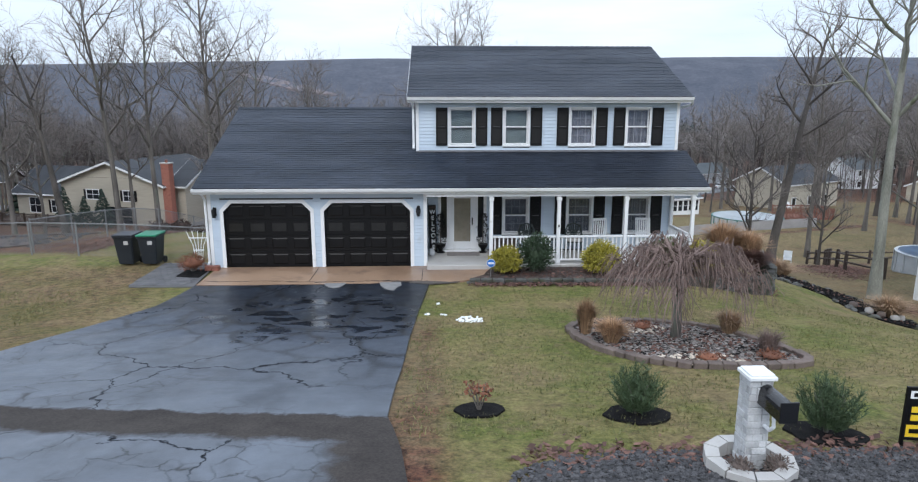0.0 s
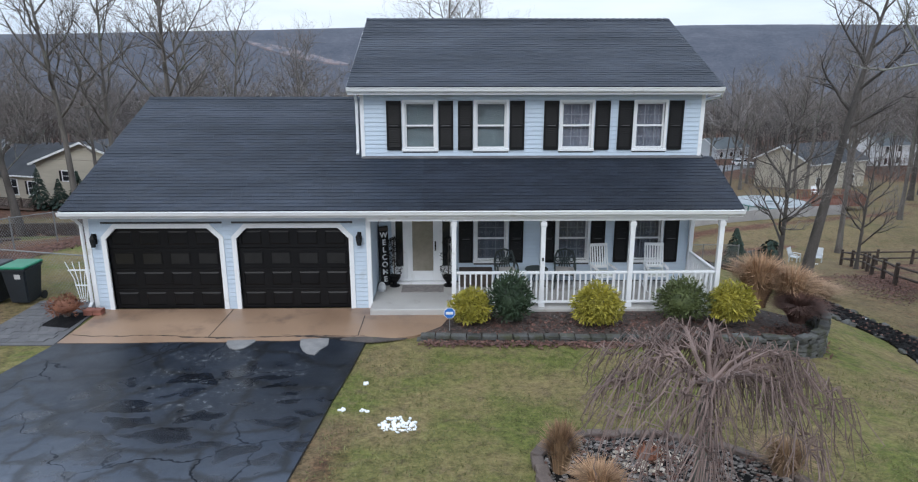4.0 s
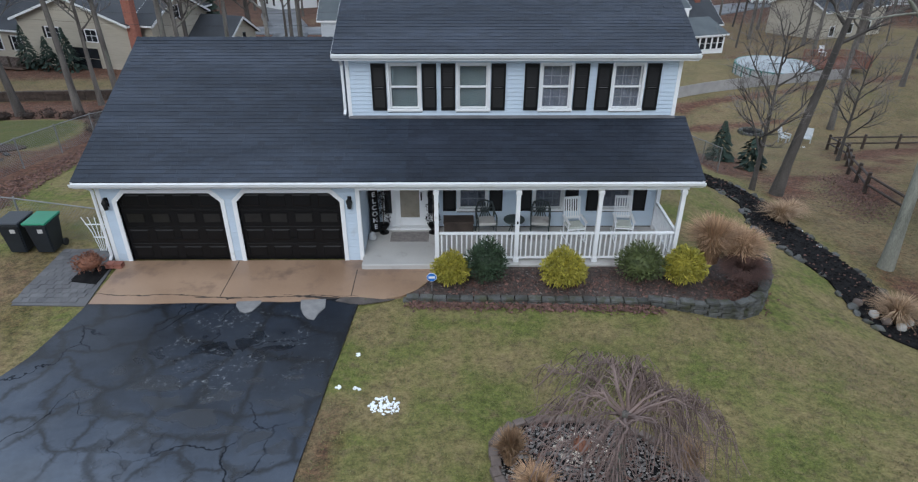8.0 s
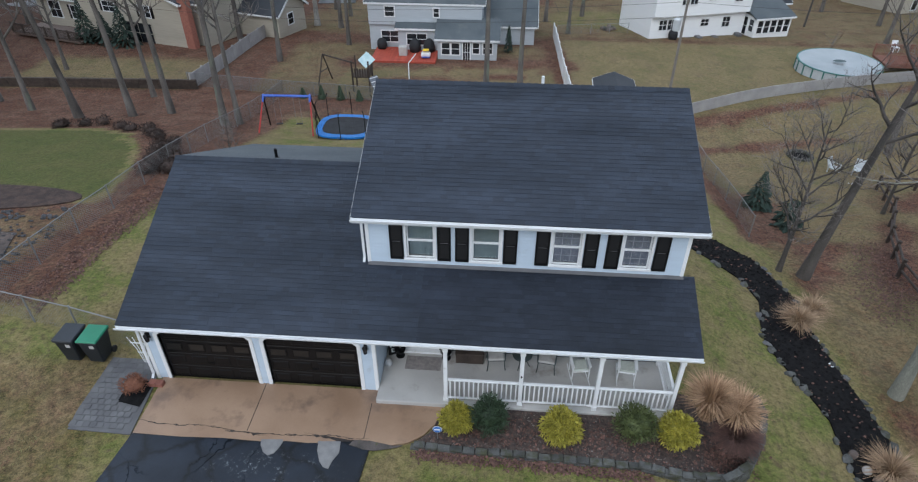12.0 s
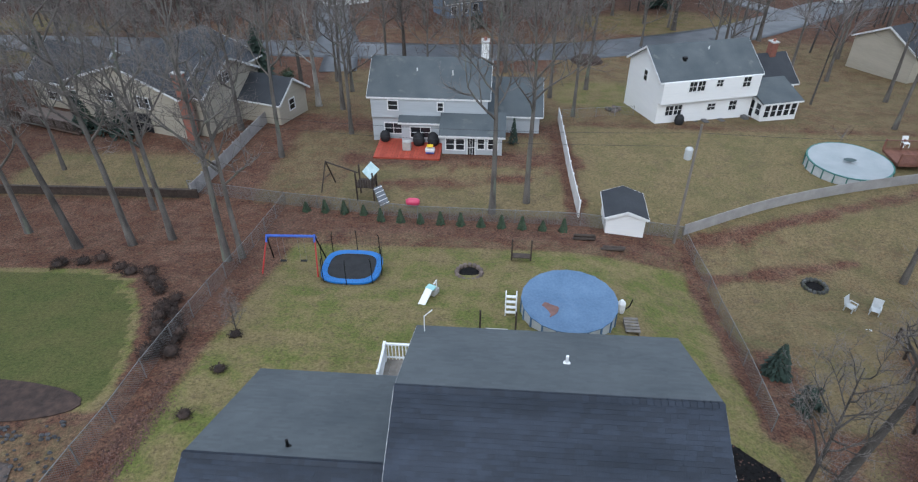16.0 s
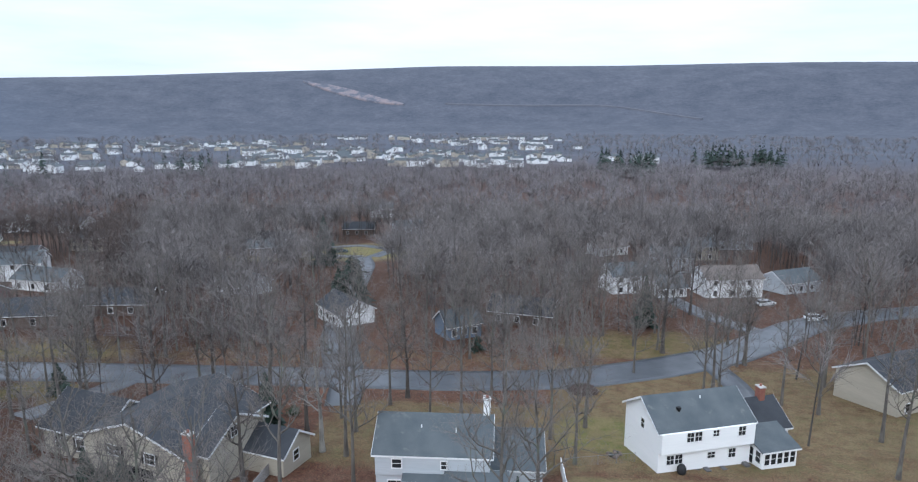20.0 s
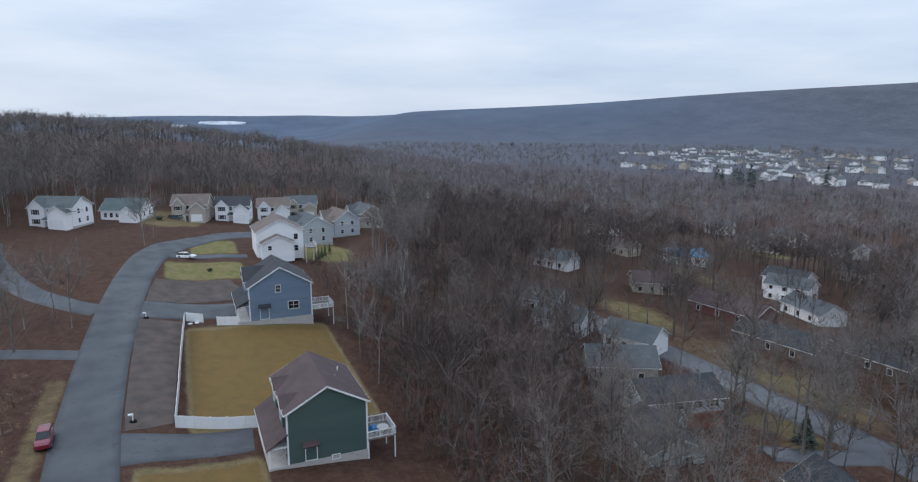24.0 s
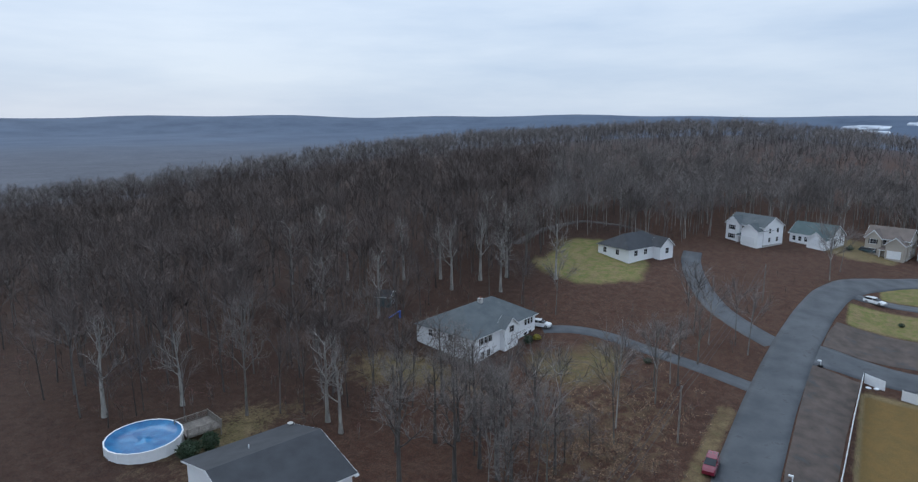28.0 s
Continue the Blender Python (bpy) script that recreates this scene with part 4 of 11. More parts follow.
TARJOINT = surface("crumbled_tar_joint", (0.014, 0.012, 0.012), (0.075, 0.06, 0.053), 6, 0.8, 0.6, 60)


def crack_line(x0, x1, y0, fall, wide, seed):
    """A jagged crack that opens and closes along its way."""
    rng = random.Random(seed)
    n = max(6, round((x1 - x0) / 0.09))
    drift, mids = 0.0, []
    for k in range(n + 1):
        drift = 0.8 * drift + rng.gauss(0, 0.018)
        mids.append((x0 + (x1 - x0) * k / n, y0 - fall * k / n + drift))
    half = [wide * max(0.12, rng.gauss(0.45, 0.4)) * math.sin(math.pi * (k + 0.4) / (n + 0.8)) ** 0.5 for k in range(n + 1)]
    patch("apron_crack", [(x, y - h) for (x, y), h in zip(mids, half)] + [(x, y + h * 0.5) for (x, y), h in reversed(list(zip(mids, half)))], TARJOINT, "crumbled dark crack across the apron", "crack", 0.06, step=0.3, thick=0.02)


crack_line(-7.0, -4.7, 18.31, 0.06, 0.03, 1)
crack_line(-4.9, -2.5, 18.24, 0.07, 0.05, 2)
crack_line(-2.7, -0.7, 18.17, 0.03, 0.07, 3)
crack_line(-4.4, -3.2, 18.16, 0.06, 0.025, 4)
crack_line(-2.2, -0.3, 18.30, 0.12, 0.02, 5)
for x in (-3.8, -0.5):
    patch("joint_strip", [(x, 18.2), (x + 0.02, 18.2), (x + 0.02, 19.92 if x < -1 else 19.44), (x, 19.92 if x < -1 else 19.44)], TARJOINT, "control joint across the concrete apron", "joint", 0.059, step=0.4, thick=0.02)
# lanes and drives along the street
ribbon("ranch_drive", [(-117.5, -3.8), (-120.5, -12), (-123.5, -24), (-125.5, -33), (-124.5, -40), (-120.5, -45)], 3.6, STREET, "dark asphalt drive curving uphill", "driveway", 0.05)
ribbon("upper_drive", [(-138, -3.0), (-143, -9), (-151, -16.5), (-162, -22.5), (-173, -27), (-184, -30.5), (-193, -32)], 5.2, STREET, "grey asphalt drive curving uphill", "driveway", 0.05)
ribbon("gravel_track", [(-165, -75.6), (-185, -75.5), (-203, -70), (-207, -56), (-199.5, -39.5)], 2.4, surface("brown_grey_gravel", (0.06, 0.052, 0.05), (0.11, 0.098, 0.095), 0.8, 0.9, 0.4, 30), "brown-grey gravel track round the mown knoll", "track", 0.05)
ribbon("green_house_drive", [(-84.5, 3.5, 9.0), (-84.5, 9, 7.0), (-84.0, 19.6, 6.6)], 7, STREET, "dark asphalt drive", "driveway", 0.05)
ribbon("blue_house_drive", [(-137, 3.6, 10), (-137, 10, 9), (-136, 22, 8)], 8, STREET, "dark asphalt drive with tyre marks", "driveway", 0.05)
ribbon("white_house_drive", [(-178, 7, 5), (-178, 15, 4), (-178, 28, 4)], 4, STREET, "pale asphalt drive", "driveway", 0.05)
DIRT = surface("damp_brown_dirt", (0.042, 0.033, 0.029), (0.108, 0.082, 0.070), 0.45, 0.85, 0.4, 30, wear=((0.05, 0.05, 0.052), 0.35, 0.25))
patch("dirt_lot", [(-157, 6.4), (-150, 5.3), (-142, 4.8), (-141.6, 12), (-142.4, 21), (-149, 24), (-156.5, 22)], DIRT, "bare dirt plot beside the blue house drive", "dirt", 0.05, step=1.5)
patch("dirt_verge", [(-132, 3.75), (-112, 3.65), (-95, 3.8), (-89.5, 4.2), (-89.8, 7), (-91.2, 9.9), (-110, 10.4), (-131, 11.6)], DIRT, "bare brown dirt verge beside the street", "verge", 0.055, step=1.0)
# the road behind
ribbon("rear_road", [(-140, 96), (-95, 104), (-60, 106), (-30, 106.5), (-5, 106.3), (12, 108.5), (26, 114), (40, 121.5), (52, 132), (62, 142), (80, 152), (120, 165)], 8.5, ASPHALT_FAR, "damp asphalt road through the wooded plots", lift=0.07)
ribbon("rear_lane", [(-24, 110), (-29, 125), (-34, 150), (-38, 180), (-41, 205), (-46, 222)], 6.5, ASPHALT_FAR, "damp asphalt side lane", lift=0.07)
ribbon("loop_lane", [(-46, 222), (-62, 224), (-68, 240), (-52, 250), (-38, 240), (-42, 222)], 5.0, ASPHALT_FAR, "asphalt turning loop", lift=0.08)
ribbon("corner_drive", [(-56, 103), (-58, 95), (-61, 87)], 4.5, ASPHALT_FAR, "damp asphalt drive", "driveway", 0.075)
ribbon("neighbour_drive", [(-22, 104), (-21.5, 100), (-20.5, 95)], 5, ASPHALT_FAR, "dark asphalt drive", "driveway", 0.07)
ribbon("colonial_drive", [(36, 118), (37, 108), (36, 95)], 4, ASPHALT_FAR, "dark asphalt drive", "driveway", 0.07)
ribbon("far_drive", [(53, 133), (45, 150), (41, 168)], 5, ASPHALT_FAR, "grey asphalt drive", "driveway", 0.07)
# fields and clearings on the hills in the distance
# spots between the fields repeat the haze-tinted colours of the far ground
FIELDSNOW = surface("patchy_field_snow", (0.42, 0.47, 0.54), (0.62, 0.66, 0.71), 0.01, 0.9, wear=((0.10, 0.13, 0.18), 0.012, 0.5))
CLEARED = surface("cleared_pale_slope", (0.20, 0.16, 0.165), (0.36, 0.30, 0.30), 0.03, 0.95, wear=((0.09, 0.098, 0.125), 0.03, 0.8))
for line in ([(-690, 2259, 8), (-620, 2215, 26), (-545, 2170, 34), (-450, 2120, 14)], [(-610, 2235, 10), (-500, 2160, 55), (-400, 2105, 40), (-314, 2080, 6)]):
    ribbon("cleared_slope", line, 60, CLEARED, "pale cleared slope on the far ridge", "slope", 5.0, thick=8, step=40)
for line in ([(-3726, -150, 60), (-3710, -50, 190), (-3695, 52, 60)], [(-3818, 120, 50), (-3790, 250, 160), (-3770, 360, 50)], [(-3825, -560, 50), (-3790, -500, 170), (-3748, -435, 50)], [(-3524, -245, 60), (-3530, -100, 200), (-3533, 50, 60)]):
    ribbon("snowy_field", line, 150, FIELDSNOW, "white snowy field on the far plain", "field", 6.0, thick=10, step=60)
ribbon("power_line_cut", [(-184, 2095), (76, 2077), (330, 2066), (560, 1882)], 4, surface("pale_cut_grass", (0.10, 0.104, 0.126), (0.13, 0.132, 0.152), 0.02, 0.95, wear=((0.09, 0.095, 0.12), 0.02, 0.4)), "pale power-line clearing on the far ridge", "clearing", 4.0, thick=6, step=60)


# ---- the home: pale blue two-storey house with a double garage ----
HOME = Vector((0.4, 25.0, 0.0))
home = thing("house", HOME, "pale blue two-storey vinyl-sided house with black shutters and dark shingle roof", "house")


def hpart(name, bm, material, parent=None, label="", soft=False):
    bmesh.ops.translate(bm, verts=bm.verts[:], vec=-HOME)
    return part(name, bm, material, parent or home, label, soft)


def window_unit(parent, x0, x1, z0, z1, y, curtain, grid=False, name="window"):
    """A double-hung window in a wall that faces -y: frame, two sashes, glass, and what hangs behind it."""
    w = hpart(name, boxes((x0 - 0.07, y - 0.035, z0 - 0.07, x0, y + 0.1, z1 + 0.07), (x1, y - 0.035, z0 - 0.07, x1 + 0.07, y + 0.1, z1 + 0.07),
                          (x0, y - 0.035, z1, x1, y + 0.1, z1 + 0.07), bevel=0.006), WHITE, parent)
    hpart("sill", boxes((x0 - 0.09, y - 0.06, z0 - 0.075, x1 + 0.09, y + 0.09, z0 - 0.004), bevel=0.008), WHITE, w)
    mid = (z0 + z1) / 2
    for lo, hi, d in ((z0, mid + 0.02, 0.02), (mid - 0.02, z1, 0.05)):
        sash = bmesh.new()
        for r in ((x0, lo, x0 + 0.04, hi), (x1 - 0.04, lo, x1, hi), (x0 + 0.04, lo, x1 - 0.04, lo + 0.04), (x0 + 0.04, hi - 0.04, x1 - 0.04, hi)):
            box(sash, r[0], y + d, r[1], r[2], y + d + 0.028, r[3])
        s = hpart("sash", sash, WHITE, w)
        if grid:
            for k in (1, 2):
                u = x0 + (x1 - x0) * k / 3
                hpart("glazing_bar", boxes((u - 0.007, y + d + 0.008, lo + 0.04, u + 0.007, y + d + 0.024, hi - 0.04)), MUNTIN, s)
            hpart("glazing_bar", boxes((x0 + 0.04, y + d + 0.010, (lo + hi) / 2 - 0.007, x1 - 0.04, y + d + 0.022, (lo + hi) / 2 + 0.007)), MUNTIN, s)
    pane = hpart("pane", boxes((x0 + 0.03, y + 0.082, z0 + 0.03, x1 - 0.03, y + 0.087, z1 - 0.03)), GLASS, w)
    pane.visible_shadow = False
    bm = bmesh.new()
    n = 26
    for k in range(n):
        a, b = x0 + (x1 - x0) * k / n, x0 + (x1 - x0) * (k + 1) / n
        d = 0.015 * math.sin(k * 1.9)
        box(bm, a, y + 0.13 + d, z0 + (0.0 if curtain is not BLIND else 0.02), b, y + 0.14 + d, z1)
    hpart("curtain", bm, curtain, w, "drawn blind" if curtain is BLIND else "thin curtain")
    return w


def shutter(parent, x0, x1, z0, z1, y):
    s = hpart("shutter", boxes((x0, y - 0.045, z0, x0 + 0.05, y - 0.008, z1), (x1 - 0.05, y - 0.045, z0, x1, y - 0.008, z1), (x0 + 0.05, y - 0.045, z0, x1 - 0.05, y - 0.008, z0 + 0.09),
                               (x0 + 0.05, y - 0.045, z1 - 0.09, x1 - 0.05, y - 0.008, z1), (x0 + 0.05, y - 0.045, (z0 + z1) / 2 - 0.04, x1 - 0.05, y - 0.008, (z0 + z1) / 2 + 0.04)), SHUTTER, parent, "black louvred shutter")
    bm = bmesh.new()
    for lo, hi in ((z0 + 0.09, (z0 + z1) / 2 - 0.04), ((z0 + z1) / 2 + 0.04, z1 - 0.09)):
        k = 9
        for i in range(k):
            a, b = lo + (hi - lo) * i / k, lo + (hi - lo) * (i + 1) / k
            slab(bm, (x0 + 0.05, y - 0.034, a), (x1 - 0.05, y - 0.034, a), (x1 - 0.05, y - 0.014, b), (x0 + 0.05, y - 0.014, b), 0.006)
    hpart("louvre", bm, SHUTTER, s)
    # thin grey strip added to imitate a highlight on the middle rail
    hpart("highlight_bar", boxes((x0 + 0.08, y - 0.049, (z0 + z1) / 2 - 0.008, x1 - 0.08, y - 0.045, (z0 + z1) / 2 + 0.008)), PAVER, s)


def clad(parent, u0, u1, z0, z1, face, holes, axis="x", course=0.112):
    """Overlapping vinyl courses, each piece of its own, on a wall that faces -y (axis x) or +x (axis y)."""
    z = z0
    while z < z1 - 0.01:
        top = min(z + course, z1)
        cuts = sorted((max(u0, h[0]), min(u1, h[2])) for h in holes if h[1] < top - 0.01 and h[3] > z + 0.01)
        u, runs = u0, []
        for a, b in cuts:
            if a > u:
                runs.append((u, a))
            u = max(u, b)
        if u < u1:
            runs.append((u, u1))
        for a, b in runs:
            bm = bmesh.new()
            shape = ((0.0, z), (0.022, z), (0.024, z + 0.012), (0.008, top), (0.0, top))
            if axis == "x":
                ends = [[bm.verts.new((u, face - d, zz)) for d, zz in shape] for u in (a, b)]
            else:
                ends = [[bm.verts.new((face + d, u, zz)) for d, zz in shape] for u in (a, b)]
            for i in range(5):
                j = (i + 1) % 5
                bm.faces.new((ends[0][i], ends[0][j], ends[1][j], ends[1][i]))
            bm.faces.new(ends[0][::-1])
            bm.faces.new(ends[1])
            hpart("siding_plank", bm, SIDING, parent)
        z += course


FRONT2, FRONT1 = 21.6, 19.95
UP = ((0.42, 1.19), (2.25, 3.02), (4.46, 5.22), (6.37, 7.11))
DOWN = ((2.27, 3.06), (4.47, 5.26), (6.45, 7.24))
D1, D2, DTOP = (-6.70, -4.00), (-3.58, -0.88), 2.03

# walls with their openings
bm = bmesh.new()
holes = [(a, 3.74, b, 4.90) for a, b in UP] + [(a, 0.72, b, 1.92) for a, b in DOWN] + [(0.06, 0.12, 1.60, 2.14)]
holed(bm, -0.70, 8.10, 0.0, 5.25, holes, lambda a, z, b, t: box(bm, a, FRONT2, z, b, FRONT2 + 0.15, t))
front_wall = hpart("front_wall", bm, ROOMDARK, label="pale blue lapped vinyl wall")
clad(front_wall, -0.62, 8.02, 3.40, 5.22, FRONT2, [(a - 0.07, 3.66, b + 0.07, 4.97) for a, b in UP])
clad(front_wall, -0.34, 8.02, 0.14, 2.42, FRONT2, [(a - 0.07, 0.64, b + 0.07, 1.99) for a, b in DOWN] + [(0.0, 0, 1.66, 2.22)])
hpart("corner_trim", boxes((-0.72, FRONT2 - 0.035, 3.36, -0.62, FRONT2 + 0.06, 5.22), bevel=0.005), WHITE, front_wall)
hpart("corner_trim", boxes((8.02, FRONT2 - 0.035, 3.36, 8.12, FRONT2 + 0.06, 5.22), bevel=0.005), WHITE, front_wall)
hpart("corner_trim", boxes((8.02, FRONT2 - 0.035, 0.12, 8.12, FRONT2 + 0.06, 2.42), bevel=0.005), WHITE, front_wall)
hpart("side_wall", boxes((7.95, FRONT2 + 0.15, -1.5, 8.10, 30.2, 5.25)), SIDING)
bm = bmesh.new()
v = [bm.verts.new(p) for p in ((7.95, FRONT2, 5.25), (7.95, 30.2, 5.25), (7.95, 25.8, 7.1), (8.10, FRONT2, 5.25), (8.10, 30.2, 5.25), (8.10, 25.8, 7.1))]
for q in ((0, 1, 2), (5, 4, 3), (0, 3, 4, 1), (1, 4, 5, 2), (2, 5, 3, 0)):
    bm.faces.new([v[i] for i in q])
hpart("gable", bm, SIDING)
bm = bmesh.new()
v = [bm.verts.new(p) for p in ((-0.70, FRONT2, 5.25), (-0.70, 30.2, 5.25), (-0.70, 25.8, 7.1), (-0.55, FRONT2, 5.25), (-0.55, 30.2, 5.25), (-0.55, 25.8, 7.1))]
for q in ((0, 2, 1), (3, 4, 5), (0, 1, 4, 3), (1, 2, 5, 4), (2, 0, 3, 5)):
    bm.faces.new([v[i] for i in q])
hpart("gable", bm, SIDING)
hpart("side_wall", boxes((-0.70, FRONT2 + 0.15, 0, -0.55, 30.2, 5.25)), SIDING)
hpart("back_wall", boxes((-0.55, 30.05, -1.5, 7.95, 30.2, 5.25)), SIDING)
hpart("upper_floor", boxes((-0.55, FRONT2 + 0.15, 2.5, 7.95, 30.05, 2.75)), ROOMDARK)

# garage
bm = bmesh.new()
holed(bm, -7.16, -0.37, -0.2, 2.44, [(D1[0], -0.2, D1[1], DTOP), (D2[0], -0.2, D2[1], DTOP)], lambda a, z, b, t: box(bm, a, FRONT1, z, b, FRONT1 + 0.15, t))
garage_wall = hpart("garage_wall", bm, ROOMDARK, label="pale blue lapped vinyl wall")
clad(garage_wall, -7.07, -0.46, -0.05, 2.40, FRONT1, [(d[0] - 0.1, -0.1, d[1] + 0.1, DTOP + 0.1) for d in (D1, D2)])
for x in (-7.18, -0.46):
    hpart("corner_trim", boxes((x, FRONT1 - 0.035, -0.08, x + 0.11, FRONT1 + 0.06, 2.42), bevel=0.005), WHITE, garage_wall)
hpart("garage_side_wall", boxes((-7.16, FRONT1 + 0.15, -1.0, -7.01, 30.15, 2.4)), SIDING)
hpart("garage_back_wall", boxes((-7.01, 30.0, -1.0, -0.70, 30.15, 2.4)), SIDING)
recess = hpart("recess_wall", boxes((-0.52, FRONT1 + 0.15, 0.0, -0.37, FRONT2, 2.42)), ROOMDARK, label="pale blue lapped vinyl wall")
clad(recess, FRONT1 + 0.06, FRONT2 - 0.03, 0.14, 2.42, -0.37, [], axis="y")
bm = bmesh.new()
v = [bm.verts.new(p) for p in ((-7.16, FRONT1, 2.44), (-7.16, 30.15, 2.4), (-7.16, 24.75, 4.8), (-7.01, FRONT1, 2.44), (-7.01, 30.15, 2.4), (-7.01, 24.75, 4.8))]
for q in ((0, 2, 1), (3, 4, 5), (0, 1, 4, 3), (1, 2, 5, 4), (2, 0, 3, 5)):
    bm.faces.new([v[i] for i in q])
hpart("gable", bm, SIDING)

for d in (D1, D2):
    c, w, y = 0.26, 0.11, FRONT1
    inner = ((d[0], -0.06), (d[0], DTOP - c), (d[0] + c, DTOP), (d[1] - c, DTOP), (d[1], DTOP - c), (d[1], -0.06))
    outer = ((d[0] - w, -0.06), (d[0] - w, DTOP - c + 0.05), (d[0] + c - 0.05, DTOP + w), (d[1] - c + 0.05, DTOP + w), (d[1] + w, DTOP - c + 0.05), (d[1] + w, -0.06))
    bm = bmesh.new()
    fi, fo, bi, bo = ([bm.verts.new((x, yy, z)) for x, z in ring] for ring, yy in ((inner, y - 0.045), (outer, y - 0.045), (inner, y + 0.12), (outer, y + 0.12)))
    for i in range(5):
        bm.faces.new((fo[i], fi[i], fi[i + 1], fo[i + 1]))
        bm.faces.new((fi[i], bi[i], bi[i + 1], fi[i + 1]))
        bm.faces.new((fo[i + 1], bo[i + 1], bo[i], fo[i]))
    hpart("door_trim", bm, WHITE, garage_wall, "white clipped-corner door casing")
    bm = bmesh.new()
    for s, x in ((1, d[0]), (-1, d[1])):
        f = [bm.verts.new(p) for p in ((x, y - 0.012, DTOP - c), (x + s * c, y - 0.012, DTOP), (x, y - 0.012, DTOP), (x, y + 0.1, DTOP - c), (x + s * c, y + 0.1, DTOP), (x, y + 0.1, DTOP))]
        for q in ((0, 1, 2), (5, 4, 3), (0, 3, 4, 1)):
            bm.faces.new([f[i] for i in q])
        t = [bm.verts.new(p) for p in ((x - s * w, y - 0.014, DTOP - c + 0.05), (x + s * (c - 0.05), y - 0.014, DTOP + w), (x - s * w, y - 0.014, DTOP + w))]
        bm.faces.new(t)
    hpart("corner_filler", bm, SIDING, garage_wall)
    door = hpart("garage_door", boxes((d[0], y + 0.09, -0.04, d[1], y + 0.12, DTOP)), BLACK, home, "black raised-panel garage door")
    rows, cols = 4, 4
    for r in range(rows):
        z0, z1 = (DTOP + 0.04) * r / rows - 0.04, (DTOP + 0.04) * (r + 1) / rows - 0.04
        hpart("section", boxes((d[0] + 0.005, y + 0.062, z0 + 0.006, d[1] - 0.005, y + 0.09, z1 - 0.006), bevel=0.006), BLACK, door)
        for k in range(cols):
            x0, x1 = d[0] + (d[1] - d[0]) * k / cols + 0.09, d[0] + (d[1] - d[0]) * (k + 1) / cols - 0.09
            if r == 2:
                hpart("window_frame", boxes((x0, y + 0.045, z0 + 0.10, x0 + 0.03, y + 0.062, z1 - 0.1), (x1 - 0.03, y + 0.045, z0 + 0.10, x1, y + 0.062, z1 - 0.1),
                                            (x0 + 0.03, y + 0.045, z0 + 0.1, x1 - 0.03, y + 0.062, z0 + 0.13), (x0 + 0.03, y + 0.045, z1 - 0.13, x1 - 0.03, y + 0.062, z1 - 0.1)), BLACK, door)
                hpart("pane", boxes((x0 + 0.03, y + 0.055, z0 + 0.13, x1 - 0.03, y + 0.060, z1 - 0.13)), GARAGEGLASS, door)
            else:
                bm = bmesh.new()
                a = [bm.verts.new((x, y + 0.062, z)) for x, z in ((x0, z0 + 0.09), (x1, z0 + 0.09), (x1, z1 - 0.09), (x0, z1 - 0.09))]
                b = [bm.verts.new((x, y + 0.046, z)) for x, z in ((x0 + 0.035, z0 + 0.125), (x1 - 0.035, z0 + 0.125), (x1 - 0.035, z1 - 0.125), (x0 + 0.035, z1 - 0.125))]
                bm.faces.new(b)
                for i in range(4):
                    bm.faces.new((a[i], a[(i + 1) % 4], b[(i + 1) % 4], b[i]))
                hpart("panel", bm, BLACK, door)
    hpart("handle", boxes(((d[0] + d[1]) / 2 - 0.08, y + 0.03, 0.62, (d[0] + d[1]) / 2 + 0.08, y + 0.062, 0.65)), BLACK, door)

# windows and shutters
for i, (a, b) in enumerate(UP):
    window_unit(home, a, b, 3.74, 4.90, FRONT2, BLIND if i < 2 else LACE, grid=i >= 2)
    shutter(home, a - 0.47, a - 0.09, 3.70, 4.95, FRONT2 - 0.018)
    shutter(home, b + 0.09, b + 0.47, 3.70, 4.95, FRONT2 - 0.018)
for a, b in DOWN:
    window_unit(home, a, b, 0.72, 1.92, FRONT2, LACE, grid=True)
    shutter(home, a - 0.47, a - 0.09, 0.66, 1.98, FRONT2 - 0.018)
    shutter(home, b + 0.09, b + 0.47, 0.66, 1.98, FRONT2 - 0.018)

# front door with side lights
y = FRONT2
frame_part = hpart("entry_frame", boxes((0.0, y - 0.04, 0.12, 0.10, y + 0.1, 2.2), (1.56, y - 0.04, 0.12, 1.66, y + 0.1, 2.2), (0.10, y - 0.04, 2.08, 1.56, y + 0.1, 2.2),
                                        (0.30, y - 0.03, 0.12, 0.40, y + 0.1, 2.08), (1.26, y - 0.03, 0.12, 1.36, y + 0.1, 2.08), (0.10, y - 0.03, 0.12, 0.30, y + 0.1, 0.55), (1.36, y - 0.03, 0.12, 1.56, y + 0.1, 0.55), bevel=0.006), WHITE)
for a in (0.10, 1.36):
    hpart("side_light", boxes((a, y + 0.04, 0.55, a + 0.20, y + 0.05, 2.08)), DARKGLASS, frame_part)
entry = hpart("entry_door", boxes((0.40, y + 0.0, 0.12, 0.55, y + 0.045, 2.08), (1.11, y + 0.0, 0.12, 1.26, y + 0.045, 2.08), (0.55, y + 0.0, 0.12, 1.11, y + 0.045, 0.42), (0.55, y + 0.0, 1.92, 1.11, y + 0.045, 2.08), bevel=0.006), WHITE, home, "white storm door with a tall glass light")
hpart("pane", boxes((0.55, y + 0.02, 0.42, 1.11, y + 0.03, 1.92)), BRASSGLASS, entry)
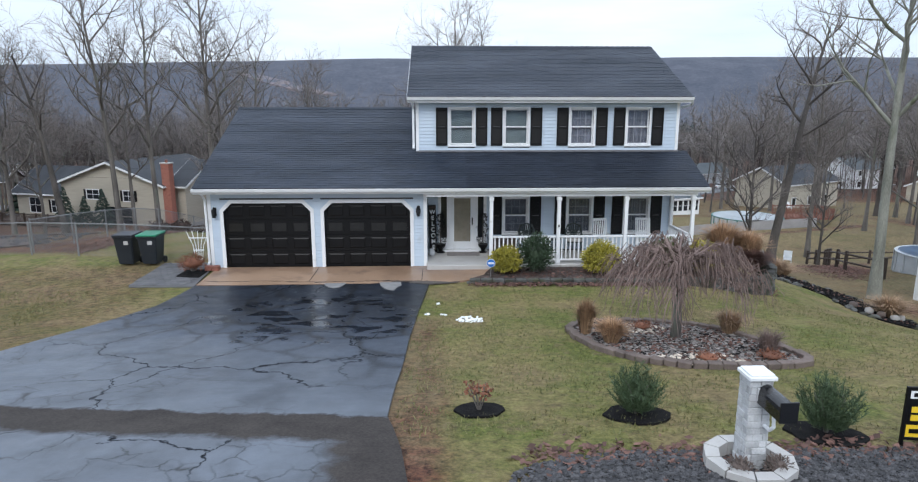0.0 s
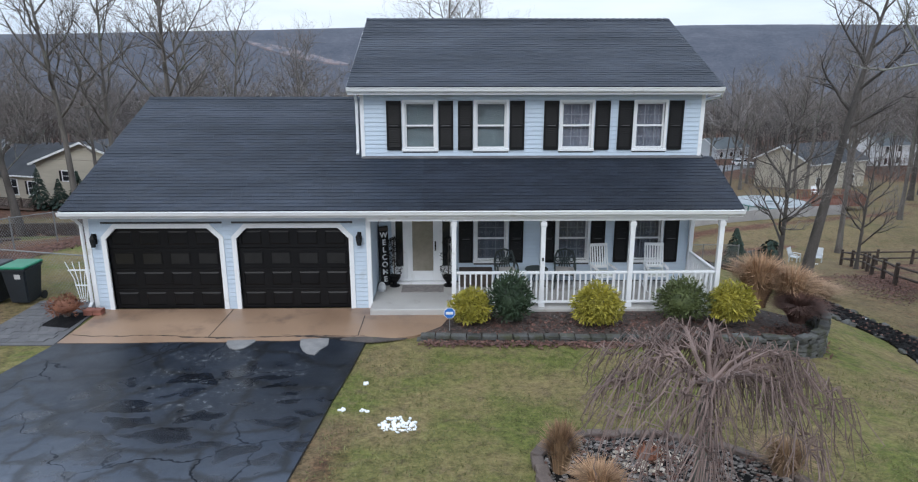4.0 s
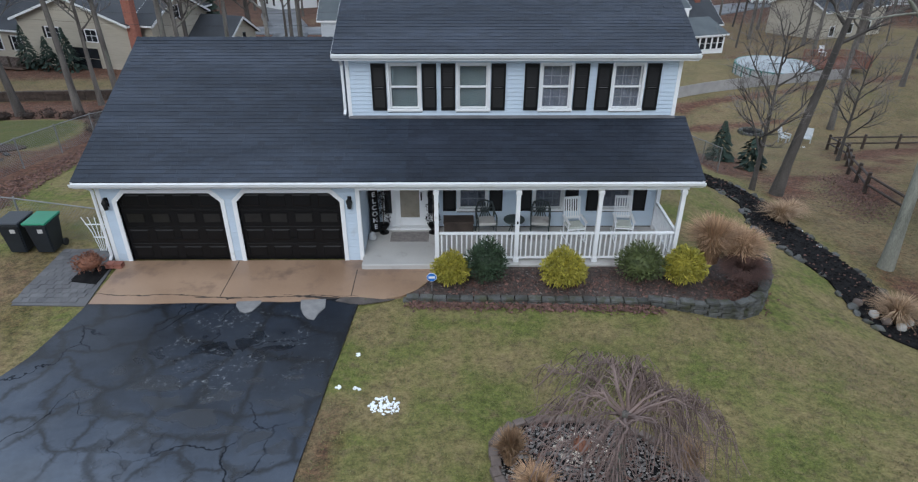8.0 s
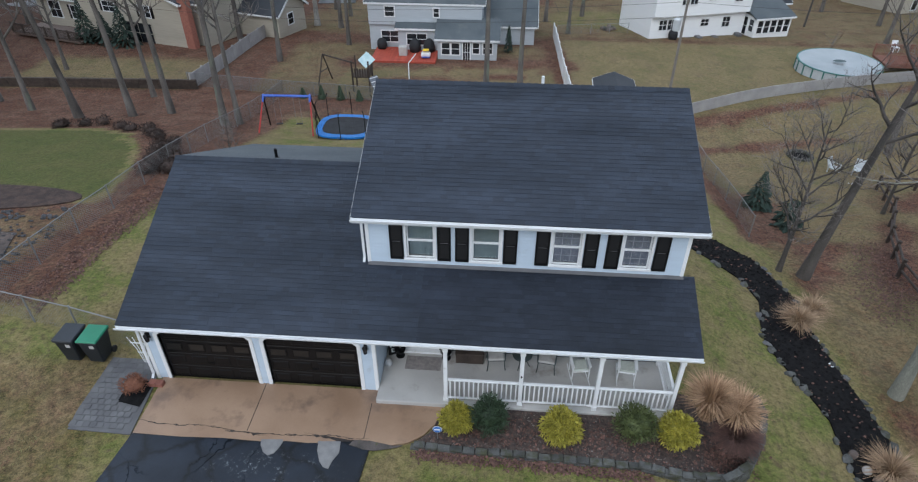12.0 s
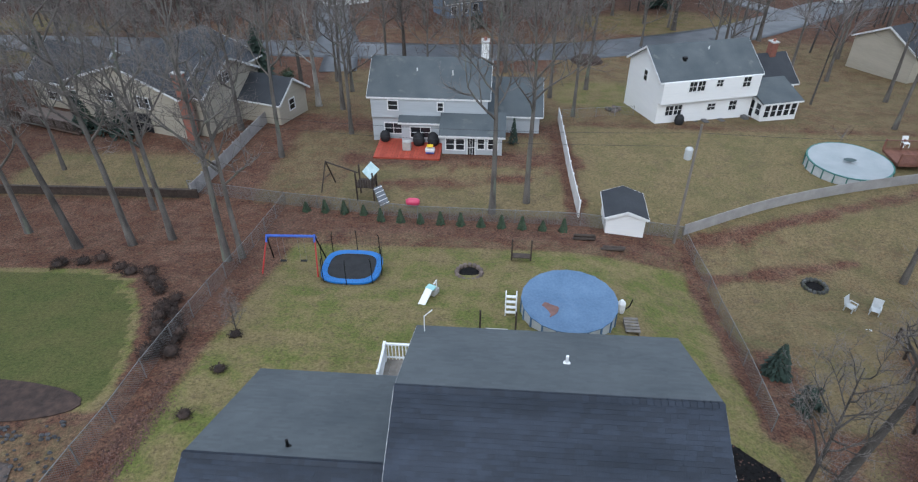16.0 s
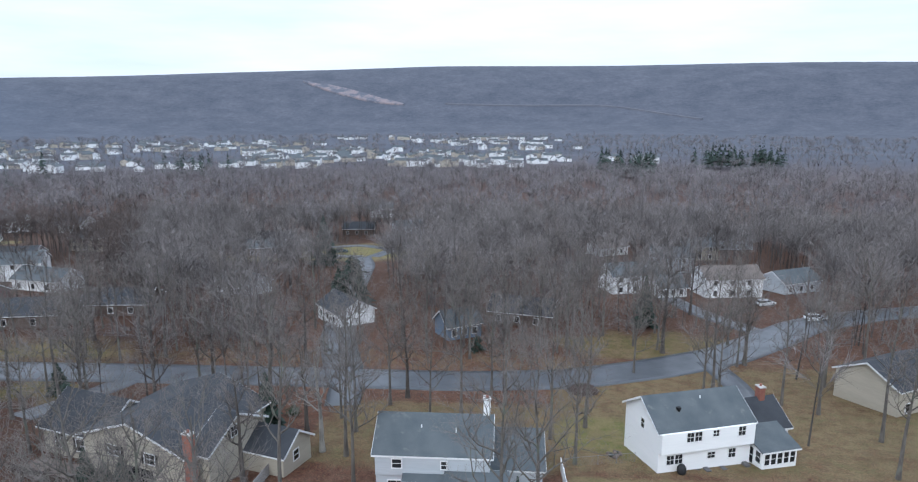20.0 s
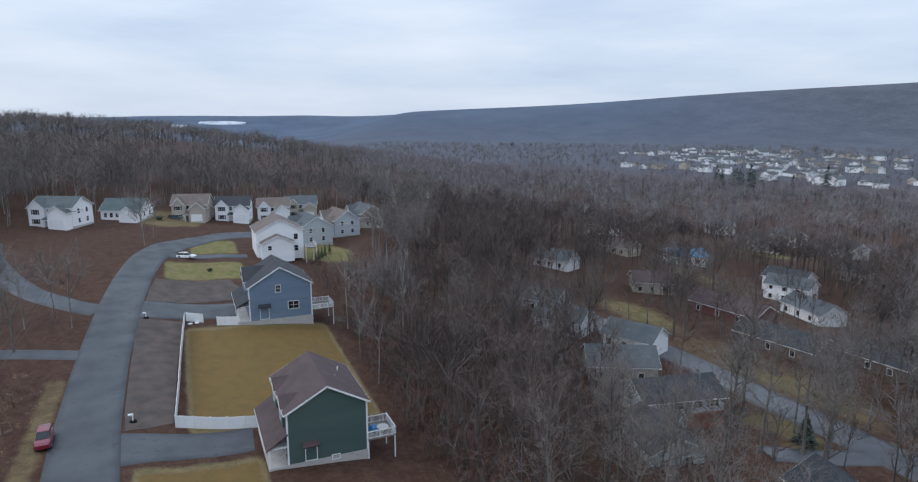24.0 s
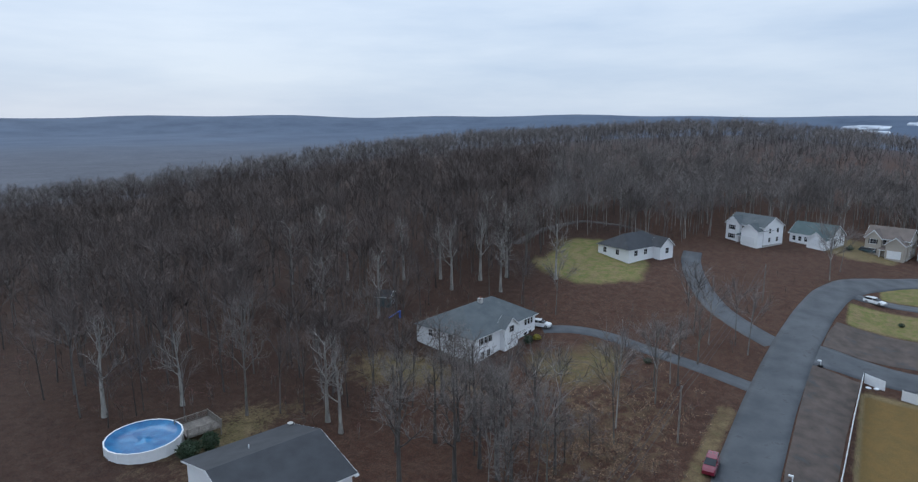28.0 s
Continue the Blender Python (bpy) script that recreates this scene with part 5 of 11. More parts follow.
hpart("handle", boxes((1.15, y - 0.05, 1.0, 1.19, y - 0.03, 1.26), (1.15, y - 0.03, 1.02, 1.19, y, 1.06), (1.15, y - 0.03, 1.2, 1.19, y, 1.24), bevel=0.004), BLACK, entry)
hpart("threshold", boxes((0.0, y - 0.22, 0.10, 1.66, y, 0.17), bevel=0.01), WHITE, frame_part)

# roofs: decks, fascia, gutters, shingles
E1, R1, XL, XR = (19.45, 2.56), (24.75, 4.93), -7.44, 8.43
E2, R2, UL, UR = (21.19, 5.31), (25.8, 7.26), -0.98, 8.40
K1, K2 = (R1[1] - E1[1]) / (R1[0] - E1[0]), (R2[1] - E2[1]) / (R2[0] - E2[0])


def low(yy):
    return E1[1] + K1 * (yy - E1[0])


roof = hpart("roof", slab(slab(bmesh.new(), (XL, *E1), (-0.70, *E1), (-0.70, *R1), (XL, *R1), 0.12),
                          (-0.70, *E1), (XR, *E1), (XR, FRONT2, low(FRONT2)), (-0.70, FRONT2, low(FRONT2)), 0.12), SHINGLE, home, "dark slate asphalt-shingle roof, darker over the porch")
upper_roof = hpart("upper_roof", slab(bmesh.new(), (UL, *E2), (UR, *E2), (UR, *R2), (UL, *R2), 0.12), SHINGLE, home, "dark slate asphalt-shingle roof")
hpart("rear_slope", slab(bmesh.new(), (XL, *R1), (-0.70, *R1), (-0.70, 30.62, 2.31), (XL, 30.62, 2.31), 0.12), REARSHINGLE, roof, "paler grey-green rear slope")
hpart("rear_slope", slab(bmesh.new(), (UL, *R2), (UR, *R2), (UR, 2 * R2[0] - E2[0], E2[1]), (UL, 2 * R2[0] - E2[0], E2[1]), 0.12), REARSHINGLE, upper_roof, "paler grey-green rear slope")


def gutter(x0, x1, y, z):
    bm = bmesh.new()
    shape = ((0.0, -0.16), (-0.05, -0.155), (-0.085, -0.12), (-0.10, -0.06), (-0.115, -0.05), (-0.115, -0.035), (-0.10, -0.035), (-0.09, -0.05), (-0.075, -0.11), (-0.045, -0.14), (-0.01, -0.145), (0.0, -0.04))
    ends = [[bm.verts.new((x, y + a, z + b)) for a, b in shape] for x in (x0, x1)]
    n = len(shape)
    for i in range(n):
        j = (i + 1) % n
        bm.faces.new((ends[0][j], ends[0][i], ends[1][i], ends[1][j]))
    bm.faces.new(ends[0])
    bm.faces.new(ends[1][::-1])
    return bm


hpart("gutter", gutter(XL, XR, E1[0] - 0.005, E1[1] + 0.01), WHITE, roof, "white aluminium gutter")
hpart("fascia", boxes((XL + 0.01, E1[0] + 0.0, E1[1] - 0.19, XR - 0.01, E1[0] + 0.03, E1[1] - 0.13)), WHITE, roof)
hpart("soffit", boxes((XL + 0.02, E1[0] + 0.03, E1[1] - 0.185, -0.37, FRONT1, E1[1] - 0.15)), WHITE, roof)
hpart("porch_ceiling", boxes((-0.37, E1[0] + 0.03, E1[1] - 0.16, XR - 0.05, FRONT2 - 0.03, E1[1] - 0.13)), WHITE, roof)
hpart("beam", boxes((-0.37, 19.56, E1[1] - 0.30, 8.12, 19.70, E1[1] - 0.165)), WHITE, roof)
hpart("gutter", gutter(UL, UR, E2[0] - 0.005, E2[1] + 0.01), WHITE, upper_roof, "white aluminium gutter")
hpart("soffit", boxes((UL + 0.02, E2[0] + 0.0, E2[1] - 0.2, UR - 0.02, FRONT2, E2[1] - 0.14)), WHITE, upper_roof)
for x in (XL, XR - 0.05):
    hpart("bargeboard", slab(bmesh.new(), (x - 0.012, E1[0], E1[1] - 0.02), (x + 0.045, E1[0], E1[1] - 0.02), (x + 0.045, (R1[0] if x < 0 else FRONT2), (R1[1] if x < 0 else low(FRONT2)) - 0.02), (x - 0.012, (R1[0] if x < 0 else FRONT2), (R1[1] if x < 0 else low(FRONT2)) - 0.02), 0.16), WHITE, roof)
for x in (UL, UR - 0.05):
    for s in (-1, 1):
        a, b = (R2[0] + s * (E2[0] - R2[0]), E2[1] - 0.02), (R2[0], R2[1] - 0.02)
        p, q = (a, b) if s > 0 else (b, a)
        hpart("bargeboard", slab(bmesh.new(), (x - 0.012, *p), (x + 0.06, *p), (x + 0.06, *q), (x - 0.012, *q), 0.16), WHITE, upper_roof)
for x, y0, z1, z0 in ((-0.80, FRONT2 - 0.05, 5.16, 3.62), (-7.22, FRONT1 - 0.08, 2.38, 0.1)):
    bm = tube(bmesh.new(), ((x, y0 - 0.32, z1), (x, y0 - 0.2, z1 - 0.08), (x, y0, z1 - 0.25), (x, y0, z0 + 0.1), (x, y0 - 0.12, z0)), 0.04, 6)
    hpart("downspout", bm, WHITE, home, "white downspout")
hpart("gutter_elbow", tube(bmesh.new(), ((8.43, 21.3, 5.2), (8.52, 21.6, 5.05), (8.2, 22.3, 4.9)), 0.04, 6), WHITE, home)
for x, yy, z in ((4.2, 27.9, 6.38),):
    hpart("vent_pipe", lathe(bmesh.new(), ((0.12, -0.05), (0.12, 0.02), (0.05, 0.05), (0.05, 0.32)), 10, (x, yy, z)), WHITE, upper_roof)
hpart("vent_pipe", lathe(bmesh.new(), ((0.12, -0.05), (0.12, 0.02), (0.05, 0.05), (0.05, 0.35)), 10, (-4.4, 25.4, 4.62)), BLACK, roof)


def shingle_rows(x0, x1, e, r, back, parent, seed, keep=None, material=SHINGLE):
    """Courses of shingle tabs up a slope from eave e to ridge r (y, z); those in keep = (x0, x1, first, last course) as pieces of their own."""
    rng = random.Random(seed)
    run, rise = r[0] - e[0], r[1] - e[1]
    length = math.hypot(run, rise)
    dy, dz = run / length, rise / length
    ny, nz = -dz, dy
    if back:
        ny, nz = (-dz, dy) if dy > 0 else (dz, -dy)
    verts, faces, meshes = [], [], {}
    course, k = 0.142, 0
    while k * course < length - 0.02:
        s0, s1 = k * course - 0.015, min((k + 1) * course + 0.02, length)
        x = x0 - rng.random() * 0.3
        while x < x1:
            w = rng.choice((0.2, 0.3, 0.4))
            a, b = max(x, x0) + 0.001, min(x + w, x1) - 0.001
            x += w
            if b - a < 0.03:
                continue
            t = rng.choice((0.010, 0.0125, 0.015))
            pts = [(xx, e[0] + dy * s + ny * h, e[1] + dz * s + nz * h) for s, h in ((s0, 0.0), (s0, t), (s1, 0.005)) for xx in (a, b)]
            if keep and keep[0] < a and b < keep[1] and keep[2] <= k <= keep[3]:
                key = (round(b - a, 3), t)
                if key not in meshes:
                    me = bpy.data.meshes.new("shingle")
                    o = pts[0]
                    me.from_pydata([(p[0] - o[0], p[1] - o[1], p[2] - o[2]) for p in pts], [], [(0, 1, 3, 2), (2, 3, 5, 4), (0, 2, 4), (1, 5, 3)])
                    me.materials.append(SHINGLE)
                    meshes[key] = me
                part_of("shingle", meshes[key], parent, Matrix.Translation(Vector(pts[0]) - HOME))
                continue
            n = len(verts)
            verts += [tuple(Vector(p) - HOME) for p in pts]
            if (dy > 0):
                faces += [(n, n + 1, n + 3, n + 2), (n + 2, n + 3, n + 5, n + 4), (n, n + 2, n + 4), (n + 1, n + 5, n + 3)]
            else:
                faces += [(n + 2, n + 3, n + 1, n), (n + 4, n + 5, n + 3, n + 2), (n + 4, n + 2, n), (n + 3, n + 5, n + 1)]
        k += 1
    spread("shingles", verts, faces, material, "rows of dark shingle tabs", "", "stuff", parent)


shingle_rows(XL, -0.70, E1, R1, False, roof, 1)
shingle_rows(-0.70, 0.9, E1, (FRONT2 - 0.03, low(FRONT2 - 0.03)), False, roof, 2)
# darker shingle over the porch
shingle_rows(0.9, XR, E1, (FRONT2 - 0.03, low(FRONT2 - 0.03)), False, roof, 6, material=PORCHSHINGLE)
shingle_rows(UL, UR, E2, R2, False, upper_roof, 3, keep=(1.0, 7.0, 2, 15))
# paler grey-green shingle on the rear slopes
shingle_rows(XL, -0.70, (30.62, 2.31), R1, True, roof, 4, material=REARSHINGLE)
shingle_rows(UL, UR, (2 * R2[0] - E2[0], E2[1]), R2, True, upper_roof, 5, material=REARSHINGLE)
for x0, x1, r, k, par in ((XL, -0.72, R1, K1, roof), (UL, UR, R2, K2, upper_roof)):
    bm = bmesh.new()
    x = x0
    while x < x1 - 0.05:
        e = min(x + 0.2, x1)
        v = [bm.verts.new(p) for p in ((x, r[0] - 0.14, r[1] - 0.14 * k + 0.03), (x, r[0], r[1] + 0.045), (x, r[0] + 0.14, r[1] - 0.14 * k + 0.03),
                                       (e, r[0] - 0.14, r[1] - 0.14 * k + 0.012), (e, r[0], r[1] + 0.025), (e, r[0] + 0.14, r[1] - 0.14 * k + 0.012))]
        for q in ((0, 3, 4, 1), (1, 4, 5, 2), (0, 1, 2), (3, 5, 4)):
            bm.faces.new([v[i] for i in q])
        x += 0.2
    tagged(hpart("ridge_cap", bm, SHINGLE, par), kind="stuff")
hpart("flashing", slab(bmesh.new(), (-0.7, FRONT2 - 0.12, low(FRONT2 - 0.12) + 0.03), (8.12, FRONT2 - 0.12, low(FRONT2 - 0.12) + 0.03), (8.12, FRONT2 - 0.02, low(FRONT2) + 0.03), (-0.7, FRONT2 - 0.02, low(FRONT2) + 0.03), 0.01), PAVER, roof)

# porch
hpart("porch_slab", boxes((-0.37, 19.45, -0.15, 8.15, FRONT2, 0.11), bevel=0.02), CONCRETE, home, "pale grey concrete porch floor")
hpart("porch_foundation", boxes((1.6, 19.47, -0.3, 8.12, 19.6, -0.14)), CONCRETE, home)
for x in (1.66, 3.78, 5.90, 8.02):
    p = hpart("porch_post", boxes((x - 0.055, 19.57, 0.11, x + 0.055, 19.68, 2.25), bevel=0.006), WHITE, home, "square white porch post")
    hpart("base_trim", boxes((x - 0.075, 19.55, 0.11, x + 0.075, 19.70, 0.24), bevel=0.008), WHITE, p)
    hpart("cap_trim", boxes((x - 0.075, 19.55, 2.12, x + 0.075, 19.70, 2.22), bevel=0.008), WHITE, p)
hpart("porch_post", boxes((7.965, 21.42, 0.11, 8.075, 21.53, 2.39), bevel=0.006), WHITE, home, "square white porch post")
for a, b in ((1.72, 3.72), (3.84, 5.84), (5.96, 7.96)):
    rail = hpart("railing", boxes((a, 19.585, 0.94, b, 19.665, 1.0), (a, 19.60, 0.2, b, 19.65, 0.26), bevel=0.008), WHITE, home, "white baluster porch railing")
    n = 15
    for k in range(n):
        x = a + (b - a) * (k + 0.5) / n
        hpart("baluster", boxes((x - 0.019, 19.606, 0.26, x + 0.019, 19.644, 0.94)), WHITE, rail)
rail = hpart("railing", boxes((7.98, 19.68, 0.94, 8.06, 21.42, 1.0), (7.99, 19.68, 0.2, 8.05, 21.42, 0.26), bevel=0.008), WHITE, home, "white baluster porch railing")
for k in range(13):
    yy = 19.74 + 1.66 * k / 12
    hpart("baluster", boxes((8.001, yy - 0.019, 0.26, 8.039, yy + 0.019, 0.94)), WHITE, rail)
hpart("mailbox_letter", boxes((3.76, 19.545, 1.28, 3.80, 19.55, 1.36)), BLACK, home)


def lantern(x, y, z):
    t = thing("wall_lantern", (x, y, z), "black iron wall lantern beside the garage door", "lamp", "garage lanterns")
    part("bracket", boxes((-0.05, 0.0, -0.10, 0.05, 0.02, 0.16), (-0.012, -0.1, 0.14, 0.012, 0.0, 0.165)), BLACK, t)
    part("base_ring", lathe(bmesh.new(), ((0.045, -0.15), (0.055, -0.14), (0.055, -0.12)), 8, (0, -0.1, 0)), BLACK, t)
    part("cap", lathe(bmesh.new(), ((0.085, 0.06), (0.06, 0.10), (0.02, 0.15), (0.01, 0.19)), 8, (0, -0.1, 0)), BLACK, t)
    for k in range(6):
        a = math.tau * k / 6
        part("bar", tube(bmesh.new(), ((0.05 * math.cos(a), -0.1 + 0.05 * math.sin(a), -0.12), (0.078 * math.cos(a), -0.1 + 0.078 * math.sin(a), 0.06)), 0.006, 4), BLACK, t)
    part("glass", lathe(bmesh.new(), ((0.044, -0.12), (0.07, 0.055)), 6, (0, -0.1, 0)), DARKGLASS, t)


lantern(-6.96, FRONT1 - 0.026, 1.74)
lantern(-0.62, FRONT1 - 0.026, 1.76)



# ---- neighbouring houses ----
def gable(parent, x0, x1, y0, y1, z0, z1, rise, along, wall, roofing, over=0.35, trim=WHITE, hip=0.0):
    """A walled block with a pitched roof; along: the ridge's axis. hip: how far the ridge ends are pulled in."""
    bm = bmesh.new()
    mx, my = (x0 + x1) / 2, (y0 + y1) / 2
    if hip:
        box(bm, x0, y0, z0, x1, y1, z1)
    else:
        if along == "x":
            rings = [[bm.verts.new((x, y, z)) for y, z in ((y0, z0), (y1, z0), (y1, z1), (my, z1 + rise), (y0, z1))] for x in (x0, x1)]
        else:
            rings = [[bm.verts.new((x, y, z)) for x, z in ((x0, z0), (x1, z0), (x1, z1), (mx, z1 + rise), (x0, z1))] for y in (y0, y1)]
        for k in range(5):
            bm.faces.new((rings[0][k], rings[0][(k + 1) % 5], rings[1][(k + 1) % 5], rings[1][k]))
        bm.faces.new(rings[0])
        bm.faces.new(rings[1])
        bmesh.ops.recalc_face_normals(bm, faces=bm.faces[:])
    w = part("wall", bm, wall, parent)
    half = (my - y0) if along == "x" else (mx - x0)
    k = rise / half
    lo = z1 - over * k + 0.1
    bm = bmesh.new()
    if along == "x":
        a, b = x0 - over, x1 + over
        slab(bm, (a, y0 - over, lo), (b, y0 - over, lo), (b - hip, my, z1 + rise + 0.1), (a + hip, my, z1 + rise + 0.1), 0.16)
        slab(bm, (a + hip, my, z1 + rise + 0.1), (b - hip, my, z1 + rise + 0.1), (b, y1 + over, lo), (a, y1 + over, lo), 0.16)
        tips = ((a, y0 - over), (a, y1 + over), (a + hip, my)), ((b, y1 + over), (b, y0 - over), (b - hip, my))
    else:
        a, b = y0 - over, y1 + over
        slab(bm, (x1 + over, a, lo), (x1 + over, b, lo), (mx, b - hip, z1 + rise + 0.1), (mx, a + hip, z1 + rise + 0.1), 0.16)
        slab(bm, (mx, a + hip, z1 + rise + 0.1), (mx, b - hip, z1 + rise + 0.1), (x0 - over, b, lo), (x0 - over, a, lo), 0.16)
        tips = ((x1 + over, a), (x0 - over, a), (mx, a + hip)), ((x0 - over, b), (x1 + over, b), (mx, b - hip))
    if hip:
        for p, q, r in tips:
            bm.faces.new([bm.verts.new((*p, lo)), bm.verts.new((*q, lo)), bm.verts.new((*r, z1 + rise + 0.1))][::-1])
        bmesh.ops.recalc_face_normals(bm, faces=bm.faces[:])
    r = part("roof", bm, roofing, parent)
    top = z1 + rise + 0.09
    rows = []
    if along == "x":
        for y in (y0 - over - 0.03, y1 + over):
            part("fascia", boxes((x0 - over, y, lo - 0.19, x1 + over, y + 0.03, lo - 0.02)), trim, r)
        if not hip:
            for x in (x0 - over - 0.03, x1 + over):
                rows += [((x, y0 - over, lo), (x + 0.03, y0 - over, lo), (x + 0.03, my, top), (x, my, top)), ((x, my, top), (x + 0.03, my, top), (x + 0.03, y1 + over, lo), (x, y1 + over, lo))]
    else:
        for x in (x0 - over - 0.03, x1 + over):
            part("fascia", boxes((x, y0 - over, lo - 0.19, x + 0.03, y1 + over, lo - 0.02)), trim, r)
        if not hip:
            for y in (y0 - over - 0.03, y1 + over):
                rows += [((x1 + over, y, lo), (x1 + over, y + 0.03, lo), (mx, y + 0.03, top), (mx, y, top)), ((mx, y, top), (mx, y + 0.03, top), (x0 - over, y + 0.03, lo), (x0 - over, y, lo))]
    for q in rows:
        part("bargeboard", slab(bmesh.new(), *q, 0.22), trim, r)
    return w


def lean_to(parent, x0, x1, y0, y1, z0, zlow, zhigh, wall, roofing, over=0.3):
    """A low block against a wall at y1, its roof falling towards y0."""
    s = 1 if y1 > y0 else -1
    part("wall", boxes((x0, min(y0, y1), z0, x1, max(y0, y1), zlow)), wall, parent)
    a, b, c, d = (x0 - over, y0 - s * over, zlow), (x1 + over, y0 - s * over, zlow), (x1 + over, y1, zhigh), (x0 - over, y1, zhigh)
    r = part("roof", slab(bmesh.new(), *((a, b, c, d) if s > 0 else (b, a, d, c)), 0.14), roofing, parent)
    part("fascia", boxes((x0 - over, min(y0 - s * over, y0 - s * (over + 0.03)), zlow - 0.2, x1 + over, max(y0 - s * over, y0 - s * (over + 0.03)), zlow - 0.02)), WHITE, r)


def opening(parent, face, at, u, z, w, h, name="window", trim=WHITE, fill=DARKGLASS, bars=1, shutters=None):
    """A framed window or door on the wall plane `at` that faces -y, +y, -x or +x; u, z: its lower left corner along the wall."""
    s = -1 if face[0] == "-" else 1

    def lay(u0, d0, z0, u1, d1, z1):
        d0, d1 = sorted((at + s * d0, at + s * d1))
        return (u0, d0, z0, u1, d1, z1) if face[1] == "y" else (d0, u0, z0, d1, u1, z1)

    f = part(name, boxes(lay(u - 0.1, 0, z - 0.1, u, 0.07, z + h + 0.1), lay(u + w, 0, z - 0.1, u + w + 0.1, 0.07, z + h + 0.1), lay(u, 0, z + h, u + w, 0.07, z + h + 0.1), lay(u, 0, z - 0.1, u + w, 0.07, z)), trim, parent)
    part("pane" if fill is DARKGLASS else "leaf", boxes(lay(u, 0.005, z, u + w, 0.03, z + h)), fill, f)
    if bars and fill is DARKGLASS:
        part("glazing_bar", boxes(*([lay(u, 0.03, z + h / 2 - 0.025, u + w, 0.05, z + h / 2 + 0.025)] + [lay(u + w * k / bars - 0.02, 0.03, z, u + w * k / bars + 0.02, 0.045, z + h) for k in range(1, bars)])), trim, f)
    if shutters:
        part("shutter", boxes(lay(u - 0.42, 0, z - 0.05, u - 0.11, 0.05, z + h + 0.05)), shutters, f)
        part("shutter", boxes(lay(u + w + 0.11, 0, z - 0.05, u + w + 0.42, 0.05, z + h + 0.05)), shutters, f)
    return f


def deck(parent, x0, x1, y0, y1, z, ground, boards, rail=WHITE, sides="", posts=True):
    """A raised deck of separate boards with rails on the named sides (w, e, s, n)."""
    d = part("deck", boxes((x0, y0, z - 0.2, x1, y0 + 0.06, z - 0.03), (x0, y1 - 0.06, z - 0.2, x1, y1, z - 0.03), (x0, y0, z - 0.2, x0 + 0.06, y1, z - 0.03), (x1 - 0.06, y0, z - 0.2, x1, y1, z - 0.03)), boards, parent)
    n = round((x1 - x0) / 0.28)
    me = mesh_of(boxes((-0.13, y0, z - 0.03, 0.13, y1, z)), "deck_board", boards)
    for k in range(n):
        part_of("deck_board", me, d, Matrix.Translation((x0 + (x1 - x0) * (k + 0.5) / n, 0, 0)))
    bm = bmesh.new()
    for side in sides:
        (a, b), (c, e) = {"w": ((x0, y0), (x0, y1)), "e": ((x1, y0), (x1, y1)), "s": ((x0, y0), (x1, y0)), "n": ((x0, y1), (x1, y1))}[side]
        box(bm, min(a, c) - 0.05, min(b, e) - 0.05, z + 0.92, max(a, c) + 0.05, max(b, e) + 0.05, z + 1.0)
        box(bm, min(a, c) - 0.03, min(b, e) - 0.03, z + 0.1, max(a, c) + 0.03, max(b, e) + 0.03, z + 0.17)
        m = round(math.dist((a, b), (c, e)) / 0.16)
        for k in range(m + 1):
            px, py = a + (c - a) * k / m, b + (e - b) * k / m
            w = 0.06 if k % 10 == 0 else 0.022
            box(bm, px - w, py - w, z, px + w, py + w, z + (1.08 if w > 0.05 else 0.92))
    if sides:
        part("deck_rail", bm, rail, d)
    if posts and z - ground > 0.8:
        for px in (x0 + 0.1, x1 - 0.1):
            for py in (y0 + 0.1, y1 - 0.1):
                part("deck_post", boxes((px - 0.07, py - 0.07, ground - 0.3, px + 0.07, py + 0.07, z - 0.2)), rail, d)
    return d


def chimney(parent, x, y, z0, z1, material, w=0.8, d=0.6):
    c = part("chimney", boxes((x - w / 2, y - d / 2, z0, x + w / 2, y + d / 2, z1), bevel=0.02), material, parent)
    part("cap", boxes((x - w / 2 - 0.06, y - d / 2 - 0.06, z1, x + w / 2 + 0.06, y + d / 2 + 0.06, z1 + 0.12)), CONCRETE, c)
    part("flue", lathe(bmesh.new(), ((0.14, 0), (0.14, 0.3)), 8, (x, y, z1 + 0.12)), BRICK, c)


# grey-blue house behind with a red deck
h = thing("house", (-5.3, 74.5, -7.9), "pale blue-grey two-storey house with grey shingle roof and red deck", "house")
gable(h, -5.6, 5.6, -3.9, 3.9, -0.3, 5.0, 2.3, "x", GREYWALL, GREYROOF)
part("overhang", boxes((-5.6, -4.15, 2.75, 5.6, -3.9, 4.9)), GREYWALL, h)
lean_to(h, 1.5, 7.2, -6.6, -3.9, -0.2, 2.35, 3.5, GREYWALL, GREYROOF)
lean_to(h, -2.6, 1.5, -4.9, -3.9, -0.2, 2.75, 3.1, GREYWALL, GREYROOF)
gable(h, 5.6, 10.9, -0.9, 7.5, -0.5, 2.0, 2.2, "x", GREYWALL, GREYROOF)
chimney(h, 5.2, 0.4, 4.5, 8.9, WHITEWALL, 0.7, 1.1)
for u, z, w, hh in ((-3.9, 3.6, 0.9, 0.9), (0.9, 3.6, 0.5, 0.8), (-4.4, 1.0, 1.7, 1.05)):
    opening(h, "-y", -4.16 if z > 3 else -3.9, u, z, w, hh, bars=2 if w > 1 else 1)
